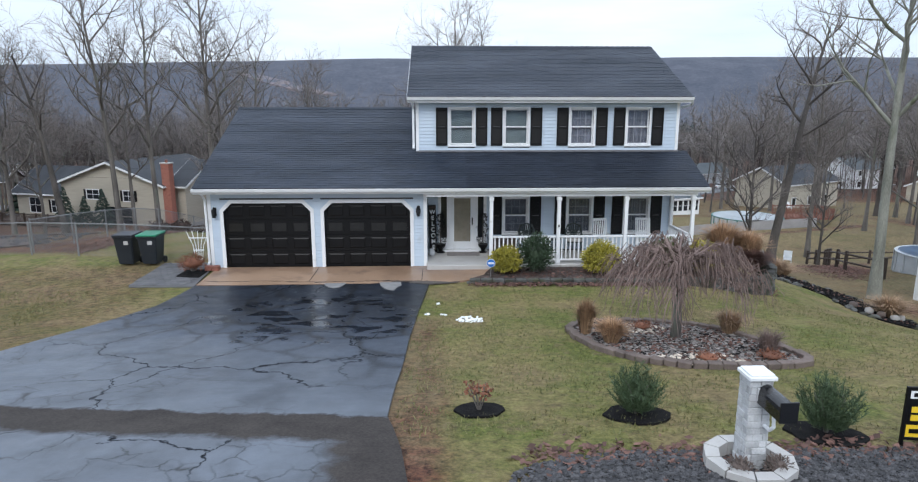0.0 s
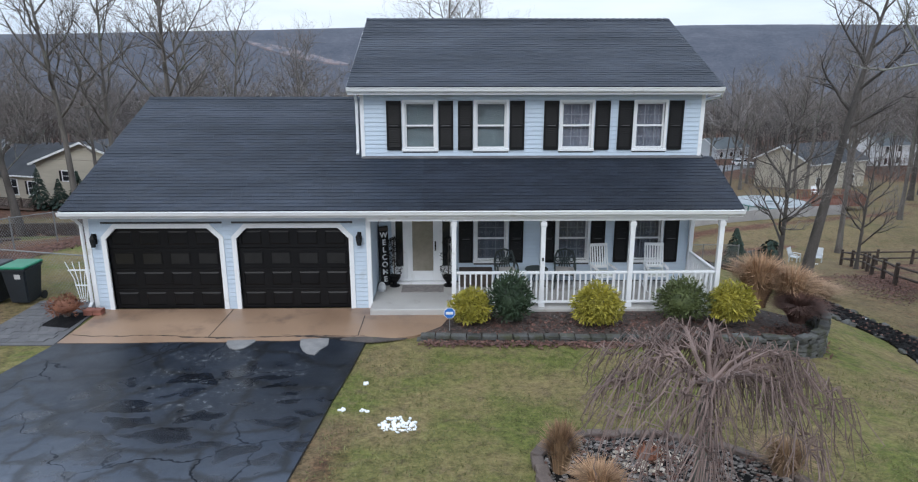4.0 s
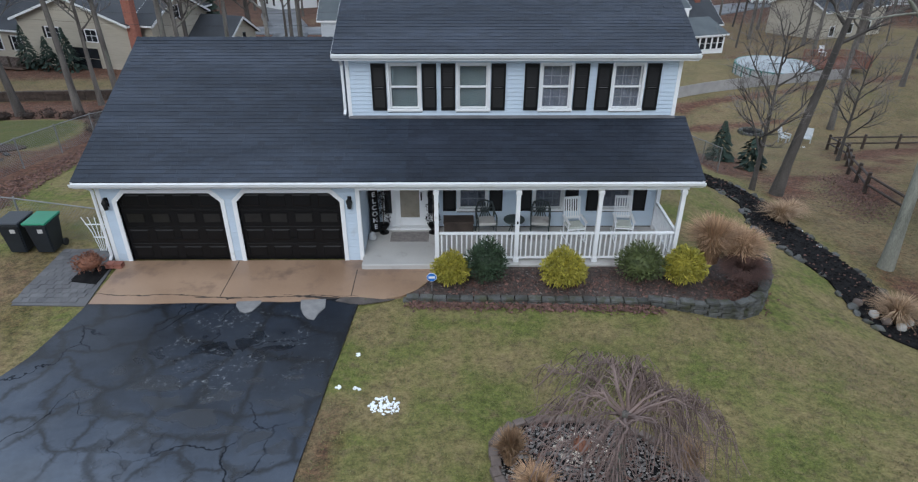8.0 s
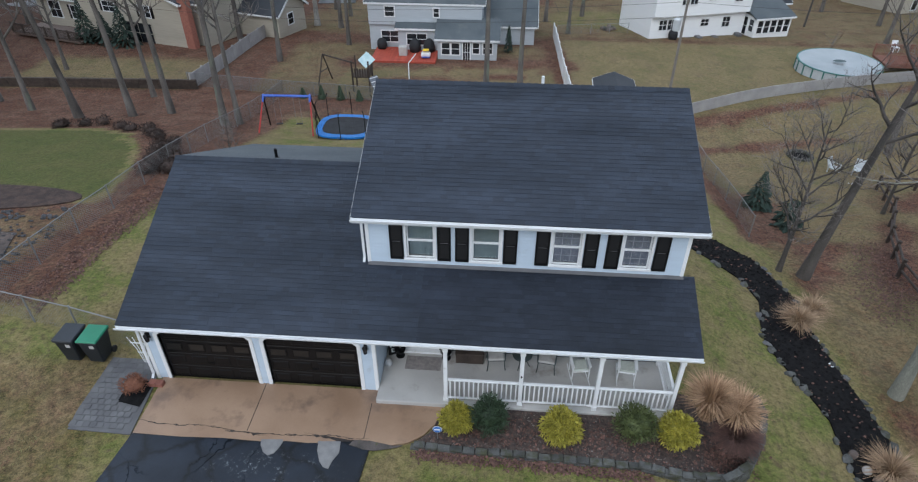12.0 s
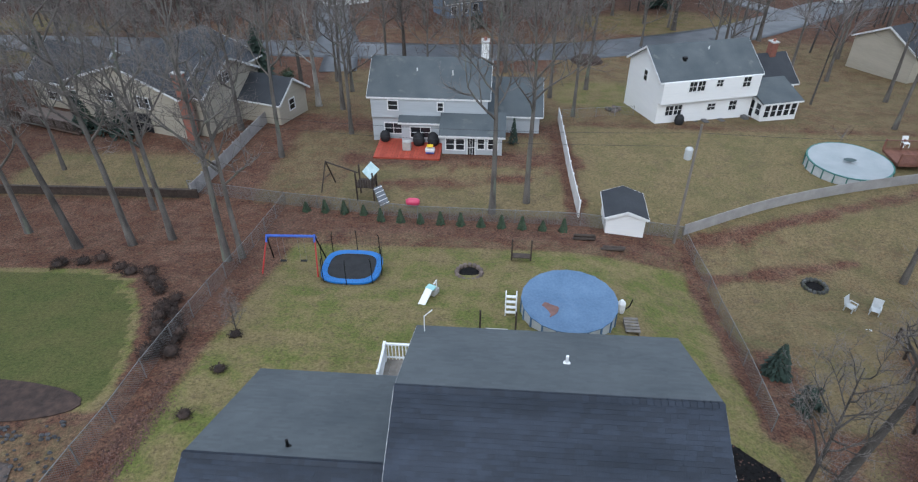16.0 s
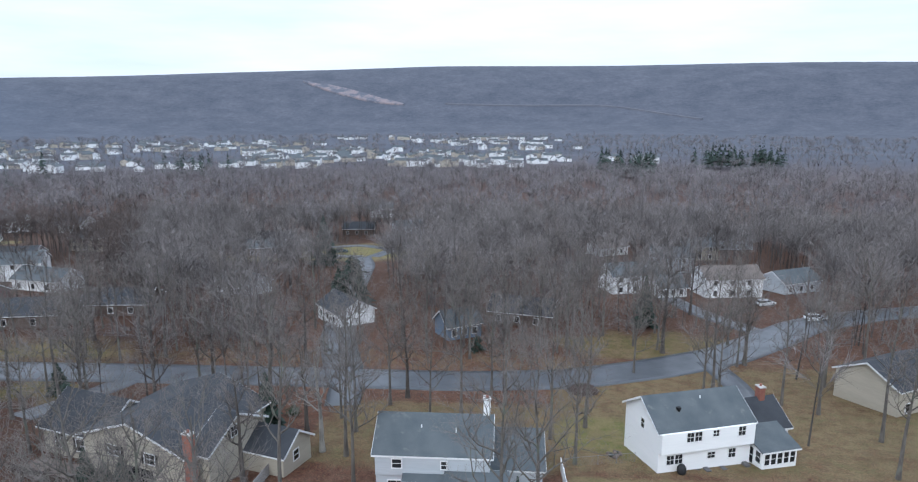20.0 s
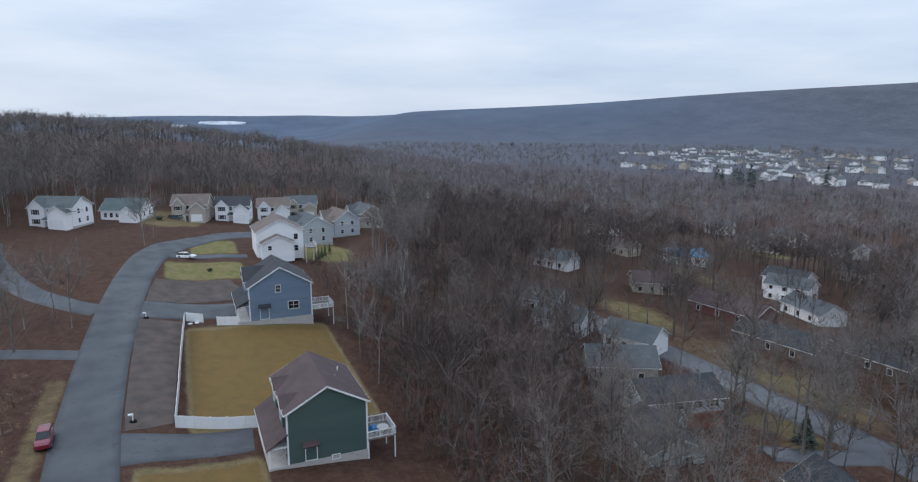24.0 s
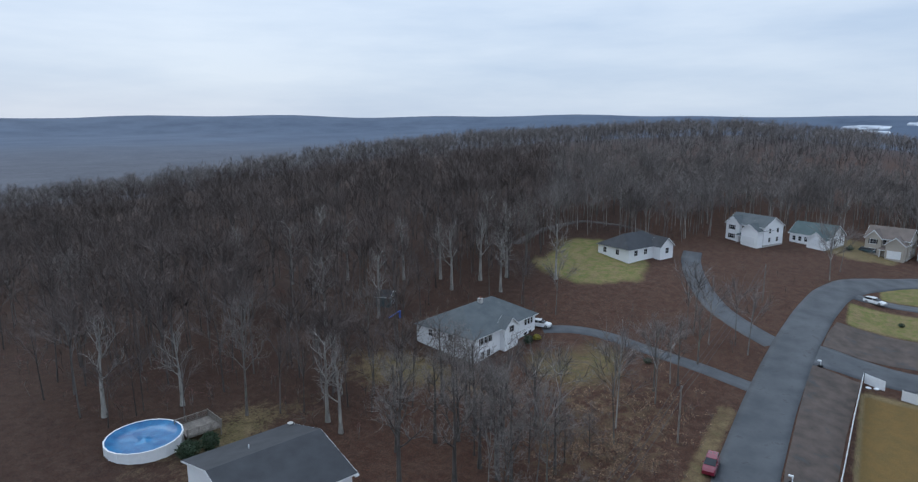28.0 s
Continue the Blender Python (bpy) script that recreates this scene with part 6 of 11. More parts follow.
opening(h, "-y", -4.9, -1.7, 1.1, 1.9, 1.05, bars=2)
for u, z, w, hh in ((1.9, 0.8, 0.75, 1.1), (2.85, 0.8, 0.75, 1.1), (4.9, 0.95, 0.6, 1.0), (5.9, 0.95, 0.85, 1.0)):
    opening(h, "-y", -6.6, u, z, w, hh)
opening(h, "-y", -6.6, 3.95, 0.1, 0.65, 1.9, "door", bars=3)
deck(h, -4.9, 1.4, -8.2, -4.2, 0.55, -0.1, REDDECK, posts=False)
part("foundation_skirt", boxes((-4.9, -8.2, -0.4, 1.4, -8.1, 0.35), (-4.9, -8.1, -0.4, -4.8, -4.2, 0.35), (1.3, -8.1, -0.4, 1.4, -4.2, 0.35)), REDDECK, h)
for x, y in ((-1.3, 0.0), (2.2, -0.4)):
    part("vent_pipe", lathe(bmesh.new(), ((0.06, 0), (0.06, 0.5)), 8, (x, y - 1.5, 6.3)), WHITE, h)
grill = whole("covered_grill", lathe(bmesh.new(), ((0.4, 0), (0.5, 0.3), (0.48, 0.7), (0.3, 0.95), (0.05, 1.0)), 12), MESHBLACK, "black-covered grill on the red deck", "grill", (-9.6, 69.8, -7.35), soft=True)
for k, (x, y) in enumerate(((-6.2, 69.2), (-4.8, 69.3))):
    whole("covered_chair", lathe(bmesh.new(), ((0.5, 0), (0.6, 0.4), (0.5, 0.9), (0.25, 1.2), (0.05, 1.25)), 10), MESHBLACK, "black-covered patio chair on the red deck", "chair", (x, y, -7.35), "covered chairs", soft=True)
whole("storage_box", boxes((-0.4, -0.3, 0, 0.4, 0.3, 0.9), bevel=0.05), CONCRETE, "grey box on the red deck", "box", (-7.2, 68.0, -7.35))
t = thing("toy_car", (-4.9, 67.4, -7.35), "white and yellow ride-on toy car with blue base", "toy")
part("body", boxes((-0.45, -0.3, 0.2, 0.45, 0.3, 0.55), bevel=0.08), WHITE, t)
part("roof", boxes((-0.3, -0.28, 0.75, 0.3, 0.28, 0.82), bevel=0.03), YELLOW, t)
part("base", boxes((-0.4, -0.28, 0.08, 0.4, 0.28, 0.2), bevel=0.03), BLUEPAINT, t)

# white colonial
h = thing("house", (22.3, 82.6, -8.7), "white two-storey colonial house with dark grey roof and sunroom", "house", turn=17)
gable(h, -5.6, 5.6, -3.7, 3.7, -0.4, 5.3, 2.3, "x", WHITEWALL, GREYROOF)
part("overhang", boxes((-5.6, -4.25, 2.8, 5.6, -3.7, 5.15)), WHITEWALL, h)
gable(h, 5.6, 12.2, -1.6, 5.0, -0.4, 2.8, 2.2, "x", WHITEWALL, DARKROOF)
lean_to(h, 5.9, 10.2, -5.4, -1.6, -0.3, 2.4, 3.6, WHITEWALL, GREYROOF)
for u, z, w in ((-2.7, 4.0, 0.8), (-1.75, 4.0, 0.8), (0.4, 4.3, 0.7), (3.5, 4.0, 0.85)):
    opening(h, "-y", -4.25, u, z, w, 1.05 if w > 0.75 else 0.7, bars=2)
for u, z, w in ((-4.6, 1.3, 0.85), (-3.6, 1.3, 0.85), (0.3, 1.45, 0.9), (2.9, 1.2, 0.85)):
    opening(h, "-y", -3.7, u, z, w, 1.05 if w < 0.88 else 0.7, bars=2)
for k in range(5):
    opening(h, "-y", -5.4, 6.15 + k * 0.8, 0.75, 0.6, 1.3)
for k in range(3):
    opening(h, "-x", 5.9, -5.1 + k * 1.15, 0.2 if k == 1 else 0.8, 0.75, 1.85 if k == 1 else 1.25, "door" if k == 1 else "window")
opening(h, "-x", -5.6, -0.6, 4.0, 0.7, 1.1)
part("vent", lathe(bmesh.new(), ((0.18, 0), (0.22, 0.25), (0.3, 0.3), (0.25, 0.45)), 10, (-2.4, -1.9, 6.4)), BLACK, h)
part("vent_pipe", lathe(bmesh.new(), ((0.07, 0), (0.07, 0.5)), 8, (0.8, -0.9, 6.9)), WHITE, h)
chimney(h, 10.6, 1.6, 3.6, 6.3, BRICK, 0.7, 0.9)
for k, x in enumerate((-1.2, -0.2, 1.8, 4.6)):
    part("window_well", boxes((x, -4.6, -0.5, x + 0.6, -3.75, 0.35 + 0.15 * (k % 2)), bevel=0.05), PAVER if k else DARKGLASS, h)
whole("covered_grill", lathe(bmesh.new(), ((0.4, 0), (0.5, 0.3), (0.48, 0.7), (0.3, 1.0), (0.05, 1.05)), 12), MESHBLACK, "black-covered grill behind the white house", "grill", (20.6, 77.6, height(20.6, 77.6)), soft=True)

# cream house among the trees
h = thing("house", (-36.0, 71.3, -7.9), "cream-sided house with dark roofs and brick chimney among trees", "house", turn=-17)
gable(h, -6.8, 6.8, 0, 12.5, -0.6, 4.7, 2.3, "y", CREAMWALL, DARKROOF, 0.5)
gable(h, -15.5, -6.8, 1.8, 9.5, -0.6, 3.2, 2.6, "x", CREAMWALL, DARKROOF, 0.5)
gable(h, 6.8, 8.6, 1.2, 9.6, -0.6, 4.7, 2.3, "x", CREAMWALL, DARKROOF, 0.5)
gable(h, 8.6, 13.4, 6.5, 11.5, -0.6, 2.5, 1.7, "x", CREAMWALL, DARKROOF, 0.4)
chimney(h, 7.35, 0.2, -0.6, 7.0, BRICK, 1.0, 0.7)
opening(h, "-y", 0, -3.3, 2.9, 1.6, 1.0, bars=2, shutters=BLACK)
opening(h, "-y", 0, 1.6, 2.8, 1.3, 1.1, bars=2, shutters=BLACK)
opening(h, "-y", 0, -1.0, 0.0, 3.6, 2.1, "door", fill=DARKGLASS, trim=CREAMWALL, bars=2)
opening(h, "+x", 8.6, 4.6, 4.6, 0.9, 1.1, bars=2, shutters=BLACK)
opening(h, "+x", 13.4, 8.3, 0.9, 0.9, 1.1)
opening(h, "-y", 1.8, -13.6, 0.7, 1.6, 1.7, bars=2)
opening(h, "-y", 1.8, -10.4, 0.8, 1.2, 1.4, bars=2, shutters=BLACK)
deck(h, -13.5, -4.0, -3.4, 0.0, 0.5, -0.3, BROWNWALL, DARKWOOD, "s", posts=False)

# white garden shed
s = thing("garden_shed", (11.5, 56.0, -6.9), "small white garden shed with a dark shingle roof", "shed", turn=-2)
gable(s, -1.45, 1.45, -1.9, 1.5, -0.3, 1.8, 0.55, "y", WHITEWALL, DARKROOF, 0.2)

# sage-green house on the street
h = thing("house", (-80.5, 27.6, -3.7), "dark sage-green house with plum-brown roof and white trim", "house")
gable(h, -5.9, 6.0, -4.9, 4.9, -1.2, 7.0, 2.7, "x", GREENWALL, BROWNROOF, 0.4)
part("foundation", boxes((-5.95, -4.95, -2.2, 6.06, 4.95, 0.3)), CONCRETE, h)
part("corner_trim", boxes((5.98, -4.98, 0.3, 6.08, -4.78, 6.9)), WHITE, h)
part("corner_trim", boxes((5.98, 4.78, 0.3, 6.08, 4.98, 6.9)), WHITE, h)
lean_to(h, -5.9, 6.0, -7.2, -4.9, 2.6, 2.7, 4.4, WHITE, BROWNROOF)
part("porch_floor", boxes((-5.9, -7.2, -1.0, 6.0, -4.9, 0.2)), CONCRETE, h)
for x in (-5.8, -2.0, 2.0, 5.85):
    part("porch_post", boxes((x - 0.1, -7.15, 0.2, x + 0.1, -6.95, 2.6)), WHITE, h)
for x in (-4.2, 1.6):
    gable(h, x, x + 3.0, -5.2, -1.0, 4.6, 7.1, 1.0, "y", GREENWALL, BROWNROOF, 0.25)
    opening(h, "-y", -5.2, x + 0.9, 5.2, 1.1, 1.2, bars=2)
opening(h, "+x", 6.0, -2.8, 0.4, 1.3, 2.2, "door", fill=GREENWALL)
lean = part("door_canopy", slab(bmesh.new(), (6.0, -3.2, 2.9), (6.9, -3.2, 2.6), (6.9, -1.2, 2.6), (6.0, -1.2, 2.9), 0.2), BROWNROOF, h)
opening(h, "+x", 6.0, 0.4, -0.1, 0.9, 0.5, "air_unit", fill=GALV)
opening(h, "-y", -4.9, -4.0, 0.9, 1.2, 1.4, bars=2)
opening(h, "-y", -4.9, 3.0, 0.9, 1.2, 1.4, bars=2)
deck(h, 2.0, 6.1, 4.9, 8.6, 1.6, -2.5, WEATHERWOOD, WHITE, "enw")
for x, y in ((0.5, 2.2), (-2.0, 3.1)):
    part("vent_pipe", lathe(bmesh.new(), ((0.08, 0), (0.08, 0.6)), 8, (x, y, 8.0)), WHITE, h)
whole("tarp_heap", lathe(bmesh.new(), ((0.9, 0), (0.8, 0.35), (0.5, 0.6), (0.1, 0.7)), 9), POOLBLUE, "blue tarp bundled on a deck", "tarp", (-76.6, 33.8, -2.1), soft=True)
whole("deck_table", lathe(bmesh.new(), ((0.1, 0), (0.1, 0.7), (0.8, 0.72), (0.8, 0.78)), 12), CONCRETE, "round grey table on a deck", "table", (-75.6, 34.8, -2.1))

# slate-blue house
h = thing("house", (-133.4, 29.6, -1.7), "slate-blue two-storey house with dark roof and white deck", "house")
gable(h, -5.6, 6.0, -6.0, 6.0, -0.6, 7.0, 3.6, "x", SLATEWALL, DARKROOF, 0.4)
part("foundation", boxes((-5.65, -6.05, -3.5, 6.06, 6.05, 0.2)), CONCRETE, h)
part("corner_trim", boxes((5.98, -6.08, 0.2, 6.08, -5.85, 6.9)), WHITE, h)
part("corner_trim", boxes((5.98, 5.85, 0.2, 6.08, 6.08, 6.9)), WHITE, h)
lean_to(h, -5.6, 6.0, -8.2, -6.0, 3.2, 3.3, 4.6, WHITE, DARKROOF)
part("porch_floor", boxes((-5.6, -8.2, -1.0, 6.0, -6.0, 0.3)), CONCRETE, h)
for x in (-5.5, -1.8, 2.0, 5.85):
    part("porch_post", boxes((x - 0.1, -8.15, 0.3, x + 0.1, -7.95, 3.2)), WHITE, h)
gable(h, -4.0, 1.6, -6.3, -1.0, 4.6, 7.3, 2.2, "y", SLATEWALL, DARKROOF, 0.3)
opening(h, "+x", 6.0, -0.9, 5.6, 0.9, 1.3, bars=2)
opening(h, "+x", 6.0, 1.4, 1.9, 2.0, 1.5, bars=2)
opening(h, "+x", 6.0, -4.0, 0.4, 1.6, 2.4, "door", fill=SLATEWALL)
part("door_canopy", slab(bmesh.new(), (6.0, -4.4, 3.4), (6.9, -4.4, 3.0), (6.9, -2.0, 3.0), (6.0, -2.0, 3.4), 0.2), DARKROOF, h)
deck(h, 1.0, 6.0, 6.0, 10.4, 1.2, -3.0, WEATHERWOOD, WHITE, "enw")

# white split-level on the hill
h = thing("house", (-110.5, -54.6, 0.9), "white bi-level house with pale grey hip roof on the slope", "house", turn=-6.5)
gable(h, -10.0, 10.5, -7.2, 7.2, -1.5, 4.0, 3.4, "x", WHITEWALL, GREYROOF, 0.5, hip=6.0)
gable(h, -2.0, 2.4, 6.4, 8.4, -1.5, 4.0, 1.7, "y", WHITEWALL, GREYROOF, 0.3)
for u in (-9.0, -7.9, -6.8, 5.4, 6.6, 7.8):
    opening(h, "+y", 7.2, u, 2.2, 0.75, 1.5, shutters=BLACK if u in (5.4, 7.8) else None)
for u in (-8.6, -6.9, 5.6, 7.4):
    opening(h, "+y", 7.2, u, -0.6, 1.0, 1.3, bars=2)
opening(h, "+y", 8.4, -0.3, 0.0, 1.0, 2.2, "door", fill=WHITE)
opening(h, "+y", 8.4, -0.5, 2.9, 1.4, 1.2, bars=2)
for u in (-4.0, 1.0):
    opening(h, "+x", 10.5, u, 2.2, 1.0, 1.3, bars=2)
chimney(h, 0, 0.5, 6.8, 8.0, CONCRETE, 0.8, 0.8)

# grey ranch further up
h = thing("house", (-179.5, -45.5, 6.6), "pale ranch house with a dark hip roof on a mown knoll", "house", turn=-22)
gable(h, -8.0, 8.0, -5.5, 5.5, -1.0, 3.0, 3.0, "x", WHITEWALL, DARKROOF, 0.5, hip=4.5)
gable(h, -7.5, -2.0, 4.5, 8.0, -1.0, 3.0, 2.2, "y", WHITEWALL, DARKROOF, 0.4)
for u in (-5.5, 0.5, 4.5):
    opening(h, "+y", 5.5 if u > -2 else 8.0, u, 0.9, 1.3, 1.4, bars=2)
for u in (-3.5, 1.0):
    opening(h, "+x", 8.0, u, 0.9, 1.1, 1.4, bars=2)

# white house by the bend and the close beyond it
h = thing("house", (-182.5, 36.6, 0.4), "white two-storey house with tan roof and a lower gabled wing", "house")
gable(h, -6.0, 5.5, -6.2, 6.2, -1.0, 7.0, 3.2, "x", WHITEWALL, TANROOF, 0.4)
gable(h, 5.5, 8.5, -5.2, 3.2, -1.0, 4.3, 1.9, "x", WHITEWALL, TANROOF, 0.4)
opening(h, "+x", 8.5, -3.6, 2.4, 0.9, 1.1)
deck(h, 4.0, 8.5, 6.2, 9.2, 2.4, -2.0, WEATHERWOOD, WHITE, "en")
for u, z in ((4.3, 4.4), (4.3, 1.2)):
    opening(h, "+x", 5.5, u - 0.6, z, 1.0, 1.5)


def plain_house(x, y, z, turn, w, d, eave, rise, wall, roofing, label, wing=True, group=""):
    t = thing("house", (x, y, z), label, "house", group, turn=turn)
    gable(t, -w / 2, w / 2, -d / 2, d / 2, -1.5, eave, rise, "x", wall, roofing, 0.4)
    if wing:
        gable(t, w * 0.05, w * 0.48, -d / 2 - 2.5, 0, -1.5, eave * 0.8, rise * 0.7, "y", wall, roofing, 0.35)
        opening(t, "-y", -d / 2 - 2.5, w * 0.1, 0.2, w * 0.3, 2.1, "garage_door", fill=WHITE)
    if wing and eave > 4.5:
        gable(t, -w * 0.47, -w * 0.1, -d / 2 - 0.9, 0, -1.5, eave, rise * 0.8, "y", wall, roofing, 0.35)
        for zz in (0.9, 3.6):
            opening(t, "-y", -d / 2 - 0.9, -w * 0.36, zz, 1.5, 1.3, bars=2, shutters=BLACK)
        lean_to(t, -w * 0.1, w * 0.05, -d / 2 - 2.0, -d / 2, 2.2, 2.3, 3.0, WHITE, roofing)
        for px in (-w * 0.09, w * 0.04):
            part("porch_post", boxes((px - 0.08, -d / 2 - 1.95, -0.5, px + 0.08, -d / 2 - 1.8, 2.2)), WHITE, t)
    part("foundation", boxes((-w / 2 - 0.03, -d / 2 - 0.03, -1.5, w / 2 + 0.03, d / 2 + 0.03, 0.1)), CONCRETE, t)
    for k in range(3):
        for zz in ((0.9, 3.6) if eave > 4.5 else (0.9,)):
            if wing and eave > 4.5:
                opening(t, "-y", -d / 2, -w * 0.08 + k * w * 0.15, 3.6, 0.9, 1.3)
                break
            opening(t, "-y", -d / 2, -w * 0.42 + k * w * 0.15, zz, 0.9, 1.3)
    for k in (-0.25, 0.15):
        for zz in ((0.9, 3.6) if eave > 4.5 else (0.9,)):
            opening(t, "+x", w / 2, k * d, zz, 0.9, 1.3)
            opening(t, "-x", -w / 2, k * d, zz, 0.9, 1.3)
    return t


CLOSE = ((-217, -19.5, 6.6, 62, 13, 9, 5.6, 2.6, WHITEWALL, GREYROOF, "white two-storey house with garage wing"), (-225, -3.0, 6.5, 68, 12, 9, 3.2, 3.0, WHITEWALL, TEALROOF, "white house with green-grey roof"),
         (-230, 16, 5.4, 75, 11, 9, 5.4, 2.8, TANWALL, TANROOF, "tan two-storey house with brown roof"), (-231, 29, 4.0, 78, 11, 9, 5.2, 2.6, WHITEWALL, DARKROOF, "white house with dark roof"),
         (-238, 43, 2.2, 82, 11, 9, 5.2, 2.6, WHITEWALL, TANROOF, "white house with tan roof"), (-205, 50, 0.0, 8, 12, 10, 5.6, 3.0, GREYWALL, GREYROOF, "pale grey gabled house"),
         (-216, 62, -2.0, 10, 12, 9, 5.4, 3.0, GREYWALL, TANROOF, "pale grey gabled house with taupe roof"), (-250, 55, 1.0, 80, 11, 9, 5.2, 2.6, CREAMWALL, GREYROOF, "cream house at the close's end"),
         (-228, 74, -4.0, 12, 11, 9, 5.2, 2.8, TANWALL, GREYROOF, "tan house at the wood's edge"))
for x, y, z, turn, w, d, e, r, wall, rf, lab in CLOSE:
    plain_house(x, y, height(x, y), turn, w, d, e, r, wall, rf, lab, group="houses of the close")


# ---- houses among the valley woods and the far town ----
def cot(x, y, turn, w, d, e, wall, roofing, label, group="valley houses"):
    t = thing("house", (x, y, height(x, y)), label, "house", group, turn=turn)
    gable(t, -w / 2, w / 2, -d / 2, d / 2, -2.0, e, 2.3, "x", wall, roofing, 0.4)
    for k in range(3):
        for zz in ((0.9, 3.5) if e > 4.5 else (0.9,)):
            opening(t, "-y", -d / 2, -w * 0.38 + k * w * 0.3, zz, 0.95, 1.25, bars=0)
    return t


VALLEY = ((-81, 143, 6, 14, 9, 3.0, BROWNWALL, DARKROOF), (-95, 131, 10, 18, 9, 3.0, BROWNWALL, DARKROOF), (-31, 140, -50, 10, 8, 3.2, WHITEWALL, DARKROOF), (-7, 131, 30, 7, 6, 3.0, SLATEWALL, GREYROOF), (6, 142, -15, 13, 8, 3.0, BROWNWALL, DARKROOF),
          (34, 175, 15, 13, 9, 5.0, WHITEWALL, GREYROOF), (42, 170, 15, 7, 7, 2.8, WHITEWALL, GREYROOF), (-63, 165, -30, 11, 8, 3.2, WHITEWALL, GREYROOF), (-84, 247, 10, 13, 8, 3.2, BROWNWALL, DARKROOF), (-62, 344, 10, 12, 8, 5.0, WHITEWALL, GREYROOF), (86, 254, 10, 14, 8, 5.0, GREYWALL, GREYROOF), (57, 172, 8, 14, 9, 5.0, WHITEWALL, TANROOF), (75, 178, 25, 12, 8, 3.2, GREYWALL, GREYROOF), (52, 205, -8, 12, 9, 5.0, GREYWALL, GREYROOF), (66, 228, 12, 12, 8, 5.0, TANWALL, GREYROOF), (38, 236, 30, 12, 8, 3.2, WHITEWALL, TANROOF),
          (-127, 172, 20, 12, 8, 5.0, WHITEWALL, GREYROOF), (-112, 162, -10, 14, 8, 3.2, WHITEWALL, GREYROOF), (-209, 271, 12, 13, 8, 5.0, WHITEWALL, GREYROOF), (-180, 272, -14, 13, 8, 5.0, WHITEWALL, DARKROOF), (-60, 282, 5, 13, 9, 3.2, BROWNWALL, DARKROOF), (-38, 275, 25, 12, 8, 5.0, GREYWALL, GREYROOF),
          (-80, 225, 14, 12, 8, 3.2, BROWNWALL, GREYROOF), (-20, 305, 0, 12, 8, 5.0, TANWALL, GREYROOF), (92, 112, 40, 14, 9, 3.0, CREAMWALL, TANROOF), (58, 104, 28, 14, 9, 4.4, CREAMWALL, DARKROOF), (100, 150, 20, 13, 9, 5.0, WHITEWALL, GREYROOF),
          (-91, 84, 62, 12, 9, 3.4, TANWALL, GREYROOF), (-142, 134, 60, 11, 9, 3.4, TANWALL, BROWNROOF), (-174, 176, 62, 13, 9, 3.2, WHITEWALL, surface("blue_roof_tarp", (0.05, 0.20, 0.36), (0.10, 0.28, 0.44), 0.3, 0.6)), (-104, 98, 25, 11, 8, 3.2, WHITEWALL, GREYROOF), (-116, 88, 35, 11, 8, 3.2, GREYWALL, GREYROOF), (-130, 91, 30, 11, 8, 3.4, GREYWALL, GREYROOF),
          (-117, 139, 8, 19, 9, 3.0, surface("brick_red_siding", (0.12, 0.045, 0.045), (0.17, 0.07, 0.065), 0.6, 0.6), BROWNROOF), (-135, 181, 15, 12, 9, 5.0, WHITEWALL, DARKROOF), (-196, 240, 35, 12, 9, 5.0, WHITEWALL, GREYROOF), (-142, 225, 0, 12, 8, 5.0, TANWALL, GREYROOF),
          (-190, 160, 20, 12, 8, 3.2, CREAMWALL, TANROOF), (-240, 260, 10, 12, 9, 5.0, WHITEWALL, GREYROOF), (-170, 120, 30, 12, 8, 3.4, WHITEWALL, GREYROOF), (-231, 183, 30, 12, 9, 5.0, WHITEWALL, GREYROOF), (-285, 205, 20, 12, 8, 5.0, GREYWALL, GREYROOF), (-330, 130, 10, 13, 9, 5.0, WHITEWALL, TEALROOF), (-300, 110, 30, 12, 8, 5.0, CREAMWALL, TANROOF))
for x, y, turn, w, d, e, wall, rf in VALLEY:
    tone_word = {WHITEWALL: "white", GREYWALL: "pale grey", TANWALL: "tan", CREAMWALL: "cream", BROWNWALL: "brown", SLATEWALL: "blue"}.get(wall, "brick-red")
    cot(x, y, turn, w, d, e, wall, rf, tone_word + (" two-storey" if e > 4.5 else " single-storey") + " house among bare trees")

h = thing("house", (-70.5, 80.5, height(-70.5, 80.5)), "pale blue-grey two-storey corner house with a lower garage wing", "house", turn=-12)
gable(h, -8, 0, -6.5, 6.5, -2.0, 4.6, 2.0, "y", GREYWALL, DARKROOF, 0.5)
gable(h, 0, 10.5, -11, -3.2, -2.0, 2.6, 2.0, "x", GREYWALL, DARKROOF, 0.5)
for u in (-1.6, 1.4, 4.2):
    opening(h, "+x", 0, u, 3.0, 1.4, 1.3, bars=2)
for u in (-9.5, -6.0):
    opening(h, "+x", 10.5, u, 0.4, 1.2, 1.2, bars=2)
opening(h, "+y", -3.2, 4.0, 0.2, 4.6, 2.1, "garage_door", fill=WHITE)
opening(h, "-y", -6.5, -5.5, 3.0, 1.2, 1.2, bars=2)
part("porch_wall", boxes((0, 0.5, -2.0, 0.25, 6.5, 2.2)), BRICK, h, "red brick lower storey")
rng = random.Random(21)
groups = {}
